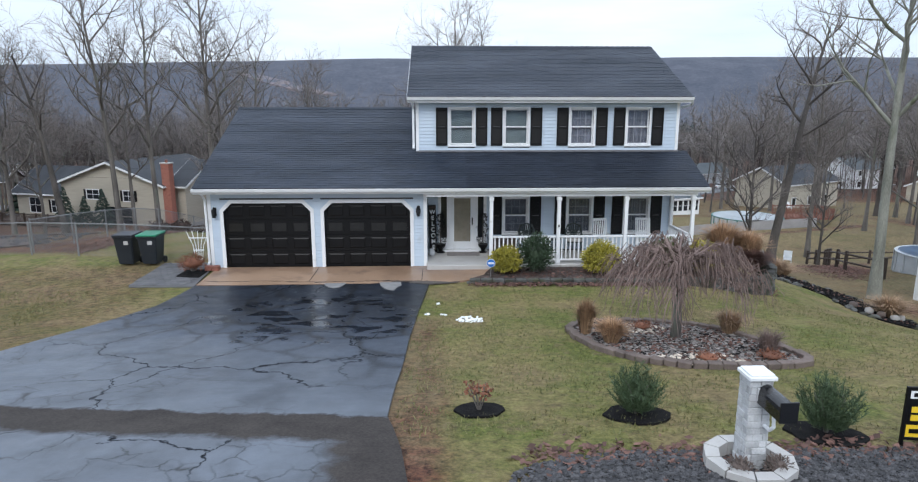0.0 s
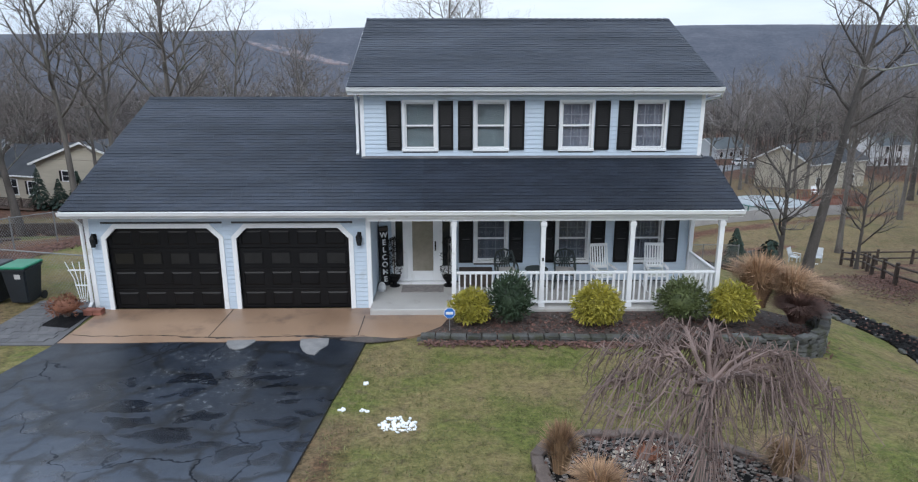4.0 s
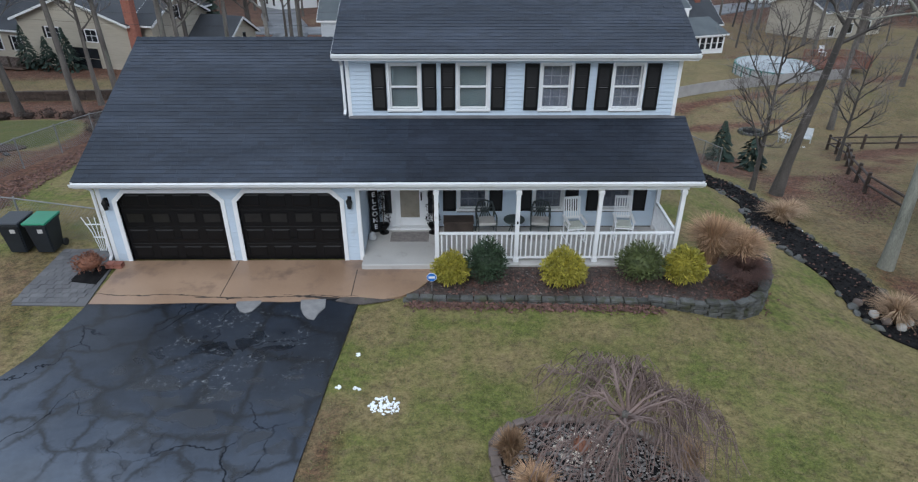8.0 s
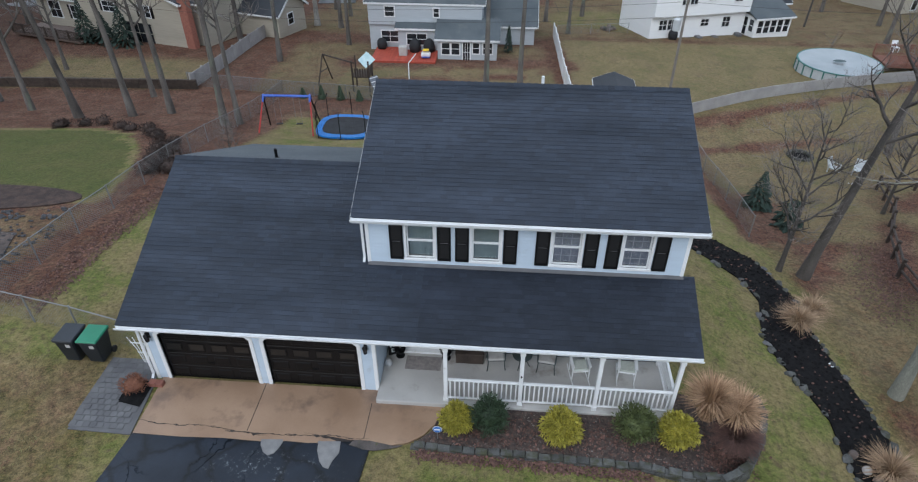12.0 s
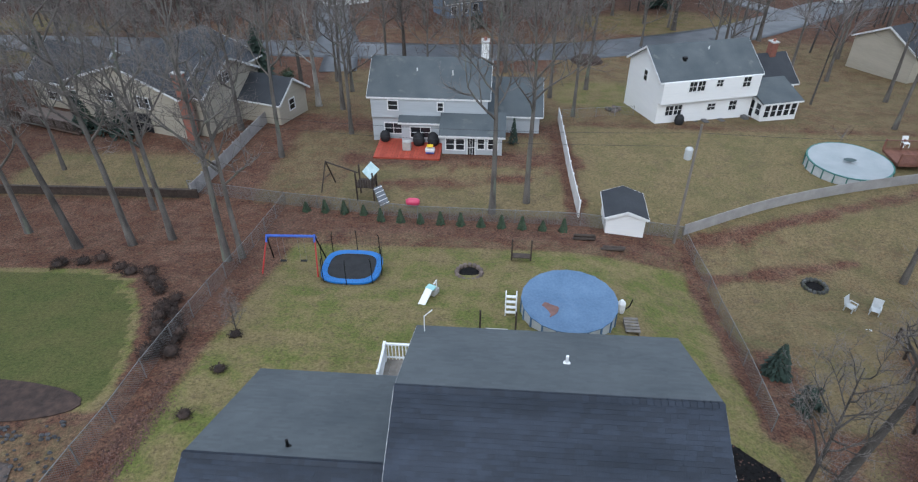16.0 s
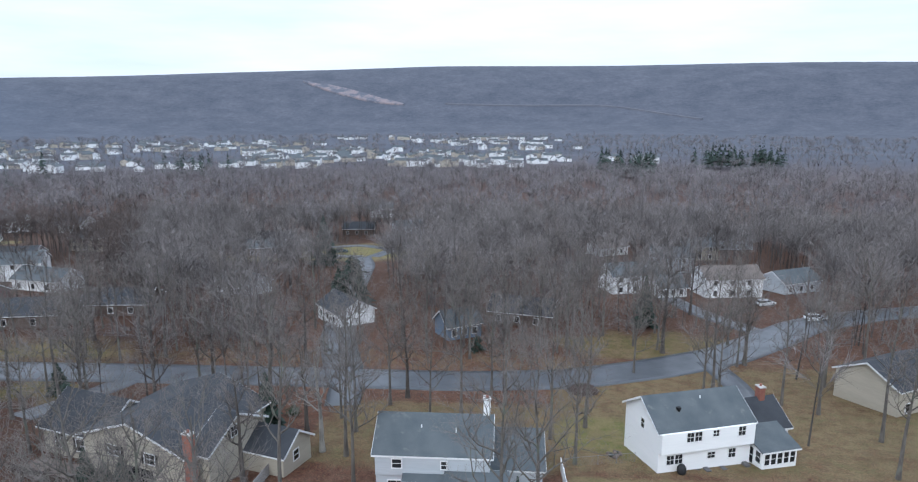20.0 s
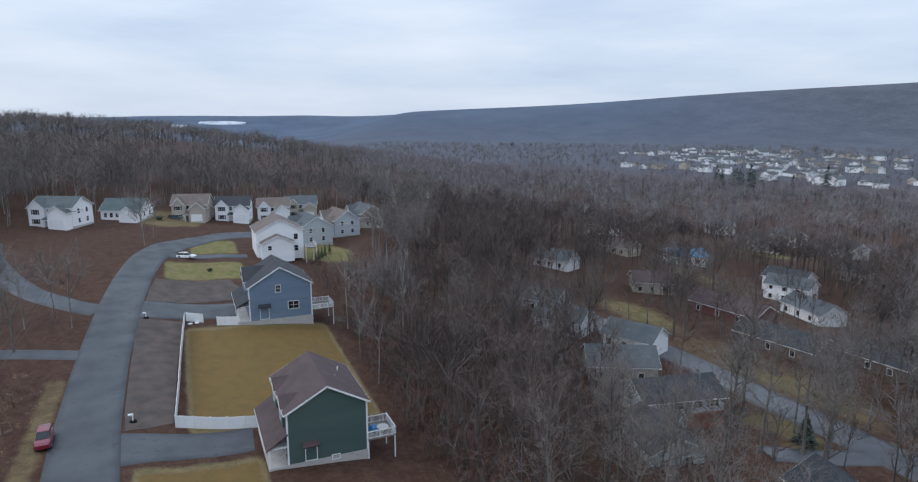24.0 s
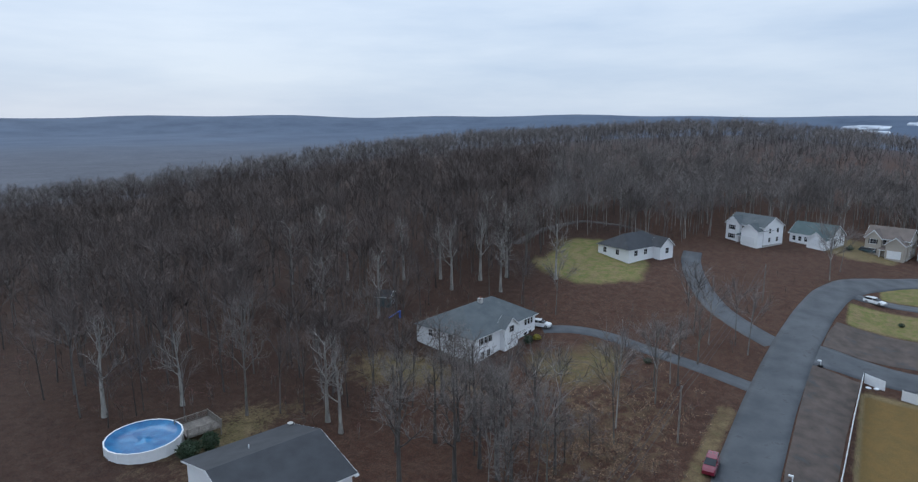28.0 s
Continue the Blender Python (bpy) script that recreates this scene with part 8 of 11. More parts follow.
def plant(name, kinds, spots, rng, label, low=0.75, high=1.15, twigs=FARTWIG, bark=DIMTRUNK):
    trunks, crowns = [], []
    for x, y in spots:
        tr, cr = rng.choice(kinds)
        a, s = rng.random() * math.tau, rng.uniform(low, high)
        m = np.array([[math.cos(a), math.sin(a), 0], [-math.sin(a), math.cos(a), 0], [0, 0, 1]], dtype=np.float32) * s
        at = np.array([x, y, height(x, y)], dtype=np.float32)
        trunks.append(tr @ m + at)
        crowns.append(cr @ m + at)
    soup(name + "_trunks", trunks, bark, label + ", trunks and boughs", "woods")
    soup(name + "_crowns", crowns, twigs, label + ", fine twigs", "woods")


rng = random.Random(77)
NEAR_KINDS = [far_tree(rng, rng.uniform(14, 19), 5.0, 13, 17, 0.07) for _ in range(7)]
MID_KINDS = [far_tree(rng, rng.uniform(14, 18), 5.6, 8, 10, 0.15) for _ in range(7)]
FAR_KINDS = [far_tree(rng, rng.uniform(13, 16), 6.8, 6, 9, 0.26) for _ in range(7)]


def sow(count, az0, az1, r0, r1, test=True):
    """Places spread evenly over a sector round the home (azimuth to the left of +y)."""
    out = []
    while count > 0:
        count -= 1
        az, r = radians(rng.uniform(az0, az1)), math.sqrt(rng.uniform(r0 * r0, r1 * r1))
        x, y = -r * math.sin(az), r * math.cos(az)
        if not test or wooded(x, y, rng):
            out.append((x, y))
    return out


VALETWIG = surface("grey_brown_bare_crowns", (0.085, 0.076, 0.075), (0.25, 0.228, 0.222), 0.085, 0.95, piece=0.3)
BROWNTWIG = surface("brown_bare_crowns", (0.05, 0.038, 0.034), (0.145, 0.115, 0.104), 0.085, 0.95, piece=0.25)
plant("valley_woods", NEAR_KINDS, sow(2050, -42, 29, 80, 290), rng, "bare winter woods in the valley", twigs=VALETWIG)
plant("slope_woods", NEAR_KINDS, sow(900, 29, 66, 66, 280), rng, "brown bare winter woods below the street", twigs=BROWNTWIG)
plant("hill_woods", NEAR_KINDS, sow(1500, 66, 112, 60, 300), rng, "bare winter woods on the hillside", bark=FARTRUNK)
plant("dark_woods", NEAR_KINDS, sow(1450, 112, 176, 60, 300), rng, "dark bare winter woods behind the street", twigs=BROWNTWIG)
plant("mid_woods", MID_KINDS, sow(3900, -46, 74, 250, 620), rng, "bare winter woods further down the valley", twigs=HAZETWIG)
# upper woods use the paler valley crowns, lightened for haze
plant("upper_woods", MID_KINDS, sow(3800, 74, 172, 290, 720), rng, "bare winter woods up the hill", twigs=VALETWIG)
plant("far_woods", FAR_KINDS, sow(5000, -48, 116, 620, 1500, False), rng, "distant bare winter woods", twigs=HAZETWIG)
# understorey
BRUSH = [far_tree(rng, 3.0, 1.5, 5, 5, 0.045) for _ in range(6)]
plant("underbrush", BRUSH, sow(2200, -42, 66, 60, 180) + sow(2600, 66, 172, 60, 220) + sow(2200, 40, 72, 66, 140), rng, "brown winter underbrush", 0.6, 1.3, REDTWIG)

spots = []
for k in range(900):
    x, y = rng.uniform(-195, -52), 42 + 34 * rng.random() ** 1.4
    if not any(math.hypot(x - a, y - b) < r + 2 for a, b, r in HOUSE_SPOTS) and not (x < -165 and y < 66):
        spots.append((x, y))
plant("russet_thicket", BRUSH, spots, rng, "russet-brown thicket behind the street's houses", 1.0, 2.0, REDTWIG)


spots = []
while len(spots) < 420:
    x, y = rng.gauss(-90, 11), rng.gauss(-19, 7)
    if y < -6.5 and height(x, y) < 1:
        spots.append((x, y))
plant("straw_brush", [far_tree(rng, 1.5, 0.9, 5, 6, 0.03) for _ in range(5)], spots, rng, "pale straw-coloured weeds on the bank above the street", 0.5, 1.2, DRYGRASS, DIMTRUNK)


def conifer(x, y, tall, wide, label, material=FARPINE, seed=0, full=260):
    g = random.Random(seed)
    t = thing("evergreen_tree", (x, y, height(x, y) - 0.1), label, "tree", "evergreens")
    part("trunk", tube(bmesh.new(), ((0, 0, 0), (0, 0, tall * 0.95)), [tall * 0.018, 0.02], 6), BARK, t)
    verts, faces = [], []
    fine = 3 if tall < 5 else 1
    for k in range(full * fine):
        f = g.random() ** 0.8
        a, z = g.random() * math.tau, tall * (0.06 + 0.94 * f)
        reach = wide * ((1.02 - f) if wide < tall * 0.45 else math.sqrt(max(0, 1.0 - f * f)) * (0.55 + 0.45 * math.sin(a * 3 + f * 9))) * g.uniform(0.55, 1.1) + 0.08
        tip = Vector((math.cos(a) * reach, math.sin(a) * reach, z - reach * 0.2))
        root = Vector((math.cos(a) * reach * (0.5 if fine > 1 else 0.15), math.sin(a) * reach * (0.5 if fine > 1 else 0.15), z + 0.05))
        s = Vector((-math.sin(a), math.cos(a), g.uniform(-0.5, 0.5))) * (0.14 + reach * 0.22) / fine
        mid = root.lerp(tip, 0.6)
        n = len(verts)
        verts += [tuple(root), tuple(mid - s), tuple(tip), tuple(mid + s + Vector((0, 0, 0.1 / fine)))]
        faces += [(n, n + 1, n + 2), (n, n + 2, n + 3)]
    spread("crown", verts, faces, material, parent=t)
    return t


for k, (x, y, h, w) in enumerate(((-53.4, 204, 16, 6.0), (-32.0, 151, 12, 5.5), (-36, 154, 9, 4.0), (29.9, 138.7, 11, 3.0), (-36.2, 69.6, 4.2, 1.6), (-38.4, 70.0, 3.4, 1.3), (-40.8, 70.6, 4.4, 1.5), (17.2, 38.6, 2.4, 0.95), (17.6, 35.6, 1.8, 0.85), (-26, 82, 9, 2.8), (-46, 79, 4, 1.5), (-62, 96, 5, 2.2), (-3, 121, 3, 1.8), (3, 70.8, 2.8, 0.5))):
    conifer(x, y, h, w, "dark green evergreen tree standing among bare woods" if h > 6 else "small dark green evergreen by the house plots", FARPINE, seed=k, full=420 if h > 6 else 220)
PINES = [(np.concatenate([np.array([[0.2, 0, 0], [-0.1, 0.2, 0], [0, 0, 12]], dtype=np.float32)]), np.array([c for k in range(40) for a in (rng.random() * math.tau,) for z in (rng.uniform(2, 15),) for q in ((15.5 - z) * 0.3,)
          for c in ((0, 0, z + 0.8), (math.cos(a - 0.35) * q, math.sin(a - 0.35) * q, z - 0.4), (math.cos(a + 0.35) * q, math.sin(a + 0.35) * q, z - 0.4))], dtype=np.float32)) for _ in range(3)]
spots = []
for cx, cy, n, s in ((25, 730, 24, 14), (72, 733, 24, 14), (-60, 675, 12, 12), (-90, 612, 12, 10), (-104, 673, 6, 6), (-300, 620, 10, 15), (-420, 480, 14, 20)):
    spots += [(rng.gauss(cx + 210, s), rng.gauss(cy, s)) if cx > -200 else (rng.gauss(cx, s), rng.gauss(cy, s)) for _ in range(n)]
crowns = []
for x, y in spots:
    s = rng.uniform(1.2, 2.0)
    crowns.append(rng.choice(PINES)[1] * s + np.array([x, y, height(x, y)], dtype=np.float32))
soup("far_pines", crowns, FARPINE, "distant stands of dark green pines", "woods")


# ---- plants, beds and walls round the home ----
def leaves_on(rng, n, radii, size, droop=0.0, shell=0.62, flat_base=True):
    """Small pointed leaves through the outer part of an egg-shaped bush that stands on z = 0."""
    verts, faces = [], []
    for _ in range(n):
        d = Vector((rng.gauss(0, 1), rng.gauss(0, 1), rng.gauss(0.15, 1))).normalized()
        f = rng.uniform(shell, 1.0) * (1 + 0.12 * math.sin(d.x * 5 + d.y * 4) + 0.06 * math.sin(d.z * 9))
        p = Vector((d.x * radii[0] * f, d.y * radii[1] * f, radii[2] * (0.92 + d.z * f * (1.0 if d.z > 0 else 0.9))))
        w = (d + Vector((rng.gauss(0, 0.5), rng.gauss(0, 0.5), rng.gauss(0.25 - droop, 0.4)))).normalized()
        s = w.cross(Vector((rng.gauss(0, 1), rng.gauss(0, 1), rng.gauss(0, 1)))).normalized()
        l = size * rng.uniform(0.7, 1.4)
        k = len(verts)
        verts += [tuple(p), tuple(p + w * l * 0.5 + s * l * 0.16), tuple(p + w * l), tuple(p + w * l * 0.5 - s * l * 0.16)]
        faces.append((k, k + 1, k + 2, k + 3))
    return verts, faces


def shrub(name, x, y, radii, material, label, n=1500, size=0.12, droop=0.0, z=None, seed=0, group=""):
    t = thing(name, (x, y, height(x, y) if z is None else z), label, "shrub", group)
    rng = random.Random(seed + 100)
    verts, faces = leaves_on(rng, n, radii, size, droop)
    spread("foliage", verts, faces, material, parent=t)
    bm = bmesh.new()
    for k in range(9):
        a = math.tau * k / 9
        tube(bm, ((0.05 * math.cos(a), 0.05 * math.sin(a), -0.03), (radii[0] * 0.35 * math.cos(a), radii[1] * 0.35 * math.sin(a), radii[2] * 0.9), (radii[0] * 0.6 * math.cos(a), radii[1] * 0.6 * math.sin(a), radii[2] * 1.4)), [0.02, 0.013, 0.006], 4)
    part("stem_cluster", bm, BARK, t)
    part("inner_growth", lathe(bmesh.new(), [(math.sin(math.pi * q / 8) * radii[0] * 0.66 + 0.01, radii[2] * (0.92 - math.cos(math.pi * q / 8) * 0.66)) for q in range(9)], 12), material, t, soft=True)
    return t


def tussock(name, x, y, n, tall, wide, material, label, z=None, seed=0, category="ornamental grass", arch=1.0, width=0.012):
    """A clump of arching blades."""
    t = thing(name, (x, y, height(x, y) if z is None else z), label, category)
    rng = random.Random(seed + 300)
    verts, faces = [], []
    for _ in range(n):
        a, f = rng.random() * math.tau, rng.random() ** 0.7
        o = Vector((math.cos(a), math.sin(a), 0))
        root = o * rng.random() * wide * 0.22
        h = tall * rng.uniform(0.6, 1.05)
        out = wide * f * arch
        mid, tip = root + o * out * 0.4 + Vector((0, 0, h * 0.65)), root + o * out * rng.uniform(0.9, 1.2) + Vector((0, 0, h * (1 - 0.35 * f * arch)))
        s = Vector((-o.y, o.x, 0)) * width
        k = len(verts)
        verts += [tuple(p) for p in (root - s, root + s, mid + s * 0.8, mid - s * 0.8, tip)]
        faces += [(k, k + 1, k + 2, k + 3), (k + 3, k + 2, k + 4)]
    spread("tuft", verts, faces, material, parent=t)
    bm = lathe(bmesh.new(), ((wide * 0.24, -0.02), (wide * 0.2, 0.06), (wide * 0.08, 0.12)), 8)
    part("crown_base", bm, material, t)
    return t


BED = [(1.35, 18.55), (1.0, 18.2), (2.6, 18.12), (4.2, 18.08), (5.75, 18.04), (6.97, 18.0), (7.75, 17.84), (8.45, 17.74), (9.15, 17.8), (9.75, 18.2), (10.3, 18.98), (10.7, 19.9), (10.6, 20.6), (8.25, 20.6), (8.25, 19.46), (1.66, 19.46)]
patch("planting_bed", BED, surface("bark_and_gravel_mulch", (0.022, 0.016, 0.014), (0.10, 0.072, 0.062), 8, 0.9, 0.9, 50, wear=((0.3, 0.27, 0.25), 14, 0.1)), "bark-mulched planting bed with scattered gravel", "bed", 0.12, step=0.5)


def block_wall(path, courses, course_h, block, depth, parent, material, top_cap=0.0, seed=0, lift=0.0):
    """Courses of separate blocks along a path of (x, y), each course staggered."""
    rng = random.Random(seed)
    pts = [Vector((*p, 0)) for p in path]
    lens = [0.0]
    for a, b in zip(pts, pts[1:]):
        lens.append(lens[-1] + (b - a).length)

    def at(s):
        s = max(0.0, min(s, lens[-1] - 1e-4))
        i = next(k for k in range(len(lens) - 1) if lens[k + 1] > s)
        f = (s - lens[i]) / (lens[i + 1] - lens[i])
        return pts[i].lerp(pts[i + 1], f), (pts[i + 1] - pts[i]).normalized()

    meshes = [mesh_of(boxes((-block / 2 + 0.006, -depth / 2, 0, block / 2 - 0.006, depth / 2, course_h - 0.006), bevel=0.012), "block", material) for _ in range(1)]
    o = parent.matrix_world.translation
    for c in range(courses):
        s = block * (0.5 if c % 2 else 0.25)
        while s < lens[-1]:
            p, d = at(s)
            n = Vector((d.y, -d.x, 0))
            z = height(p.x, p.y) + lift + c * course_h
            if callable(top_cap) and z + course_h > top_cap(p.x, p.y) + 0.02:
                s += block
                continue
            part_of("block", meshes[0], parent, Matrix.Translation(Vector((p.x, p.y, z)) + n * rng.uniform(-0.02, 0.02) - o) @ Matrix.Rotation(math.atan2(d.y, d.x) + rng.gauss(0, 0.03), 4, "Z") @ Matrix.Diagonal((rng.uniform(0.93, 1.02), rng.uniform(0.9, 1.12), rng.uniform(0.9, 1.0), 1)))
            s += block


WALLPATH = [(0.9, 18.1), (2.6, 18.02), (4.2, 17.98), (5.75, 17.94), (6.97, 17.9), (7.7, 17.74), (8.45, 17.64), (9.2, 17.7), (9.85, 18.12), (10.4, 18.93), (10.8, 19.9), (10.72, 20.7)]
w = thing("retaining_wall", (6, 17.5, -0.1), "low grey block retaining wall round the planting bed", "wall", kind="structure")
block_wall(WALLPATH, 9, 0.095, 0.34, 0.2, w, WALLSTONE, top_cap=lambda x, y: 0.10 + 0.05 * smooth(6.5, 8.5, x), seed=2, lift=-0.05)

for k, (x, y, r, m, n, size, lab) in enumerate(((2.05, 18.75, (0.46, 0.46, 0.36), GOLDLEAF, 3200, 0.09, "round golden thread-leaf cypress shrub"), (2.95, 18.75, (0.50, 0.50, 0.56), DARKLEAF, 2200, 0.10, "dense dark green evergreen shrub"), (4.92, 18.62, (0.54, 0.54, 0.44), GOLDLEAF, 3600, 0.095, "large golden thread-leaf cypress shrub"),
                                               (6.95, 18.86, (0.60, 0.54, 0.46), OLIVELEAF, 2600, 0.09, "wide dark green evergreen shrub"), (8.05, 18.75, (0.52, 0.5, 0.42), GOLDLEAF, 3400, 0.095, "round golden thread-leaf cypress shrub"))):
    shrub("shrub", x, y, r, m, lab, n, size, 0.5 if m is GOLDLEAF else 0, 0.1, k)
tussock("ornamental_grass", 9.05, 19.62, 1500, 1.45, 1.0, REDGRASS, "tall tan ornamental grass gone dry", 0.12, 1, arch=0.88, width=0.012)
tussock("ornamental_grass", 9.75, 19.4, 1200, 1.2, 0.9, REDGRASS, "tall tan ornamental grass gone dry", 0.12, 7, arch=0.88, width=0.012)
tussock("barberry_shrub", 9.6, 18.72, 2600, 0.72, 0.78, surface("reddish_bare_stems", (0.06, 0.032, 0.027), (0.15, 0.08, 0.062), 3, 0.85, piece=0.3), "reddish-brown bare-stemmed barberry shrub", 0.05, 2, "shrub", 0.9)
tussock("ornamental_grass", 14.3, 25.9, 600, 0.85, 0.95, DRYGRASS, "tan ornamental grass clump beside the mulch path", None, 3)
tussock("ornamental_grass", 14.57, 19.3, 650, 0.9, 0.95, DRYGRASS, "tan ornamental grass clump beside the mulch path", None, 4)
tussock("ornamental_grass", 15.4, 27.2, 350, 0.6, 0.9, DRYGRASS, "tan ornamental grass clump beside the mulch path", None, 5)
shrub("shrub", -7.55, 19.35, (0.42, 0.34, 0.24), RUSTLEAF, "low rust-brown shrub beside the garage", 800, 0.07, z=0.06, seed=30)
patch("mulch_square", [(-7.95, 18.95), (-7.2, 18.8), (-7.2, 19.75), (-7.9, 19.75)], MULCH, "small black mulch bed beside the garage", "bed", 0.045, step=0.5)
b = thing("brick_stack", (-7.05, 19.62, height(-7.05, 19.62) + 0.055), "red brick block stack at the garage corner", "bricks")
for k in range(4):
    part("brick", boxes((-0.22 + 0.22 * (k % 2), -0.1, 0.07 * (k // 2), -0.01 + 0.22 * (k % 2), 0.1, 0.065 + 0.07 * (k // 2)), bevel=0.006), BRICK, b)

# island bed with the weeping cherry
ISLE = [(2.8, 13.0), (3.1, 13.45), (3.6, 13.65), (4.67, 13.65), (5.4, 13.3), (5.97, 12.77), (6.32, 11.85), (6.55, 11.06), (6.58, 10.5), (6.35, 10.15), (5.9, 10.0), (5.08, 9.98), (4.33, 10.1), (3.68, 10.55), (3.04, 11.45), (2.8, 12.3)]
isle = patch("island_bed", ISLE, MULCH, "island bed filled with river pebbles", "bed", 0.05, step=0.4)
edge = thing("bed_edging", (4.7, 11.7, 0.3), "brown block edging round the island bed", "edging", kind="structure")
block_wall(ISLE + ISLE[:1], 1, 0.13, 0.24, 0.16, edge, EDGING, seed=5)


def inside(x, y, ring):
    hit, j = False, len(ring) - 1
    for i in range(len(ring)):
        (a, b), (c, d) = ring[i], ring[j]
        if (b > y) != (d > y) and x < (c - a) * (y - b) / (d - b) + a:
            hit = not hit
        j = i
    return hit


def scatter_stones(name, ring, n, size, material, label, seed, lift=0.04, ok=None):
    """Many small rounded stones strewn inside a ring."""
    rng = random.Random(seed)
    xs, ys = [p[0] for p in ring], [p[1] for p in ring]
    verts, faces = [], []
    while n > 0:
        x, y = rng.uniform(min(xs), max(xs)), rng.uniform(min(ys), max(ys))
        if not inside(x, y, ring) or (ok and not ok(x, y, rng)):
            n -= 0.2
            continue
        n -= 1
        s, a = size * rng.uniform(0.5, 1.5), rng.random() * math.tau
        z = height(x, y) + lift
        k = len(verts)
        for q, (r, h) in enumerate(((1.0, 0.0), (0.85, 0.4), (0.3, 0.65))):
            for i in range(5):
                b = a + math.tau * i / 5 + q * 0.4
                verts.append((x + math.cos(b) * s * r * rng.uniform(0.8, 1.2), y + math.sin(b) * s * r * 0.8, z + s * h * rng.uniform(0.8, 1.2)))
        for q in range(2):
            for i in range(5):
                faces.append((k + q * 5 + i, k + q * 5 + (i + 1) % 5, k + q * 5 + 5 + (i + 1) % 5, k + q * 5 + 5 + i))
        faces.append(tuple(k + 10 + i for i in range(5)))
    return spread(name, verts, faces, material, label, "stones", "stuff")


scatter_stones("pebbles", ISLE, 5200, 0.032, PEBBLE, "grey and brown river pebbles in the island bed", 1)
scatter_stones("bed_leaves", ISLE, 700, 0.03, LEAFLITTER, "brown leaf scraps among the pebbles", 22, 0.06)
scatter_stones("white_chips", ISLE, 620, 0.03, WHITEPEBBLE, "white marble chips in the island bed", 2, 0.06, lambda x, y, r: math.hypot((x - 4.6) / 0.8, (y - 10.5) / 0.45) < 1 or math.hypot((x - 4.35) / 0.5, (y - 12.9) / 0.5) < 1)
GRAVEL = [(0.9, 5.75), (1.3, 6.0), (1.9, 6.12), (2.6, 6.02), (3.4, 6.1), (4.3, 5.98), (5.0, 6.05), (12, 6.1), (20, 6.1), (20, 5.2), (0.7, 5.2)]
patch("gravel_strip", GRAVEL, surface("dark_gravel_bed", (0.02, 0.02, 0.022), (0.06, 0.06, 0.065), 7, 0.8, 0.9, 40), "strip of black slag gravel along the street", "gravel", 0.03, step=0.8)
scatter_stones("slag_gravel", [(0.75, 5.8), (1.3, 6.15), (2.0, 6.25), (9, 6.2), (9, 5.2), (0.6, 5.2)], 6500, 0.027, COALROCK, "loose black slag gravel", 3, 0.03)
scatter_stones("bark_scraps", BED, 1500, 0.03, LEAFLITTER, "brown bark and leaf scraps strewn over the planting bed", 4, 0.10)


def weeping(x, y, label):
    t = thing("weeping_cherry", (x, y, height(x, y)), label, "tree")
    rng = random.Random(12)
    part("trunk", tube(bmesh.new(), ((0, 0, -0.1), (0.02, 0, 0.4), (-0.01, 0.02, 0.9), (0.01, 0.01, 1.35), (0, 0, 1.55)), [0.12, 0.095, 0.09, 0.1, 0.07], 10), BARK, t, soft=True)
    boughs, shoots = [], []
    for k in range(18):
        a = math.tau * k / 18 + rng.uniform(-0.25, 0.25)
        r, h = rng.uniform(0.9, 1.7), rng.uniform(0.3, 0.72)
        o = Vector((math.cos(a), math.sin(a), 0))
        pts = [Vector((0, 0, 1.42)) + o * r * f + Vector((rng.gauss(0, 0.04), rng.gauss(0, 0.04), h * math.sin(min(1, f * 1.25) * math.pi * 0.8) - 0.35 * f * f + rng.gauss(0, 0.025))) for f in (0, 0.2, 0.4, 0.6, 0.8, 1.0)]
        boughs.append((pts, [0.035, 0.028, 0.022, 0.017, 0.012, 0.007]))
        for j in range(42):
            f = rng.uniform(0.15, 1.0)
            i = min(4, int(f * 5))
            p = pts[i].lerp(pts[i + 1], f * 5 - i)
            b = a + rng.gauss(0, 0.8)
            q = Vector((math.cos(b), math.sin(b), 0))
            l, drop = rng.uniform(0.2, 0.6), rng.uniform(0.3, 0.85)
            lift = rng.uniform(0.02, 0.16)
            shoots.append(([p, p + q * l * 0.4 + Vector((0, 0, lift)), p + q * l * 0.75 + Vector((0, 0, -drop * 0.3)), p + q * l * 0.95 + Vector((rng.gauss(0, 0.05), rng.gauss(0, 0.05), -drop * 0.7)), p + q * l + Vector((rng.gauss(0, 0.07), rng.gauss(0, 0.07), -drop))], [0.009, 0.008, 0.007, 0.006, 0.003]))
    for k, row in enumerate(boughs):
        verts, faces = [], []
        skin([row], 5, verts, faces)
        limb = spread("bough", verts, faces, CHERRYTWIG, parent=t)
        verts, faces = [], []
        skin(shoots[k * 42:k * 42 + 42], 3, verts, faces)
        tagged(spread("spray", verts, faces, CHERRYTWIG, parent=limb), kind="stuff")


weeping(4.79, 12.15, "bare weeping cherry tree with hanging reddish twigs")
tussock("perennial_shrub", 3.05, 12.55, 700, 0.85, 0.42, surface("brown_seed_stems", (0.16, 0.09, 0.05), (0.32, 0.21, 0.12), 3, 0.85, piece=0.3), "upright brown seed-head shrub gone dry", None, 11, "shrub", 0.7)
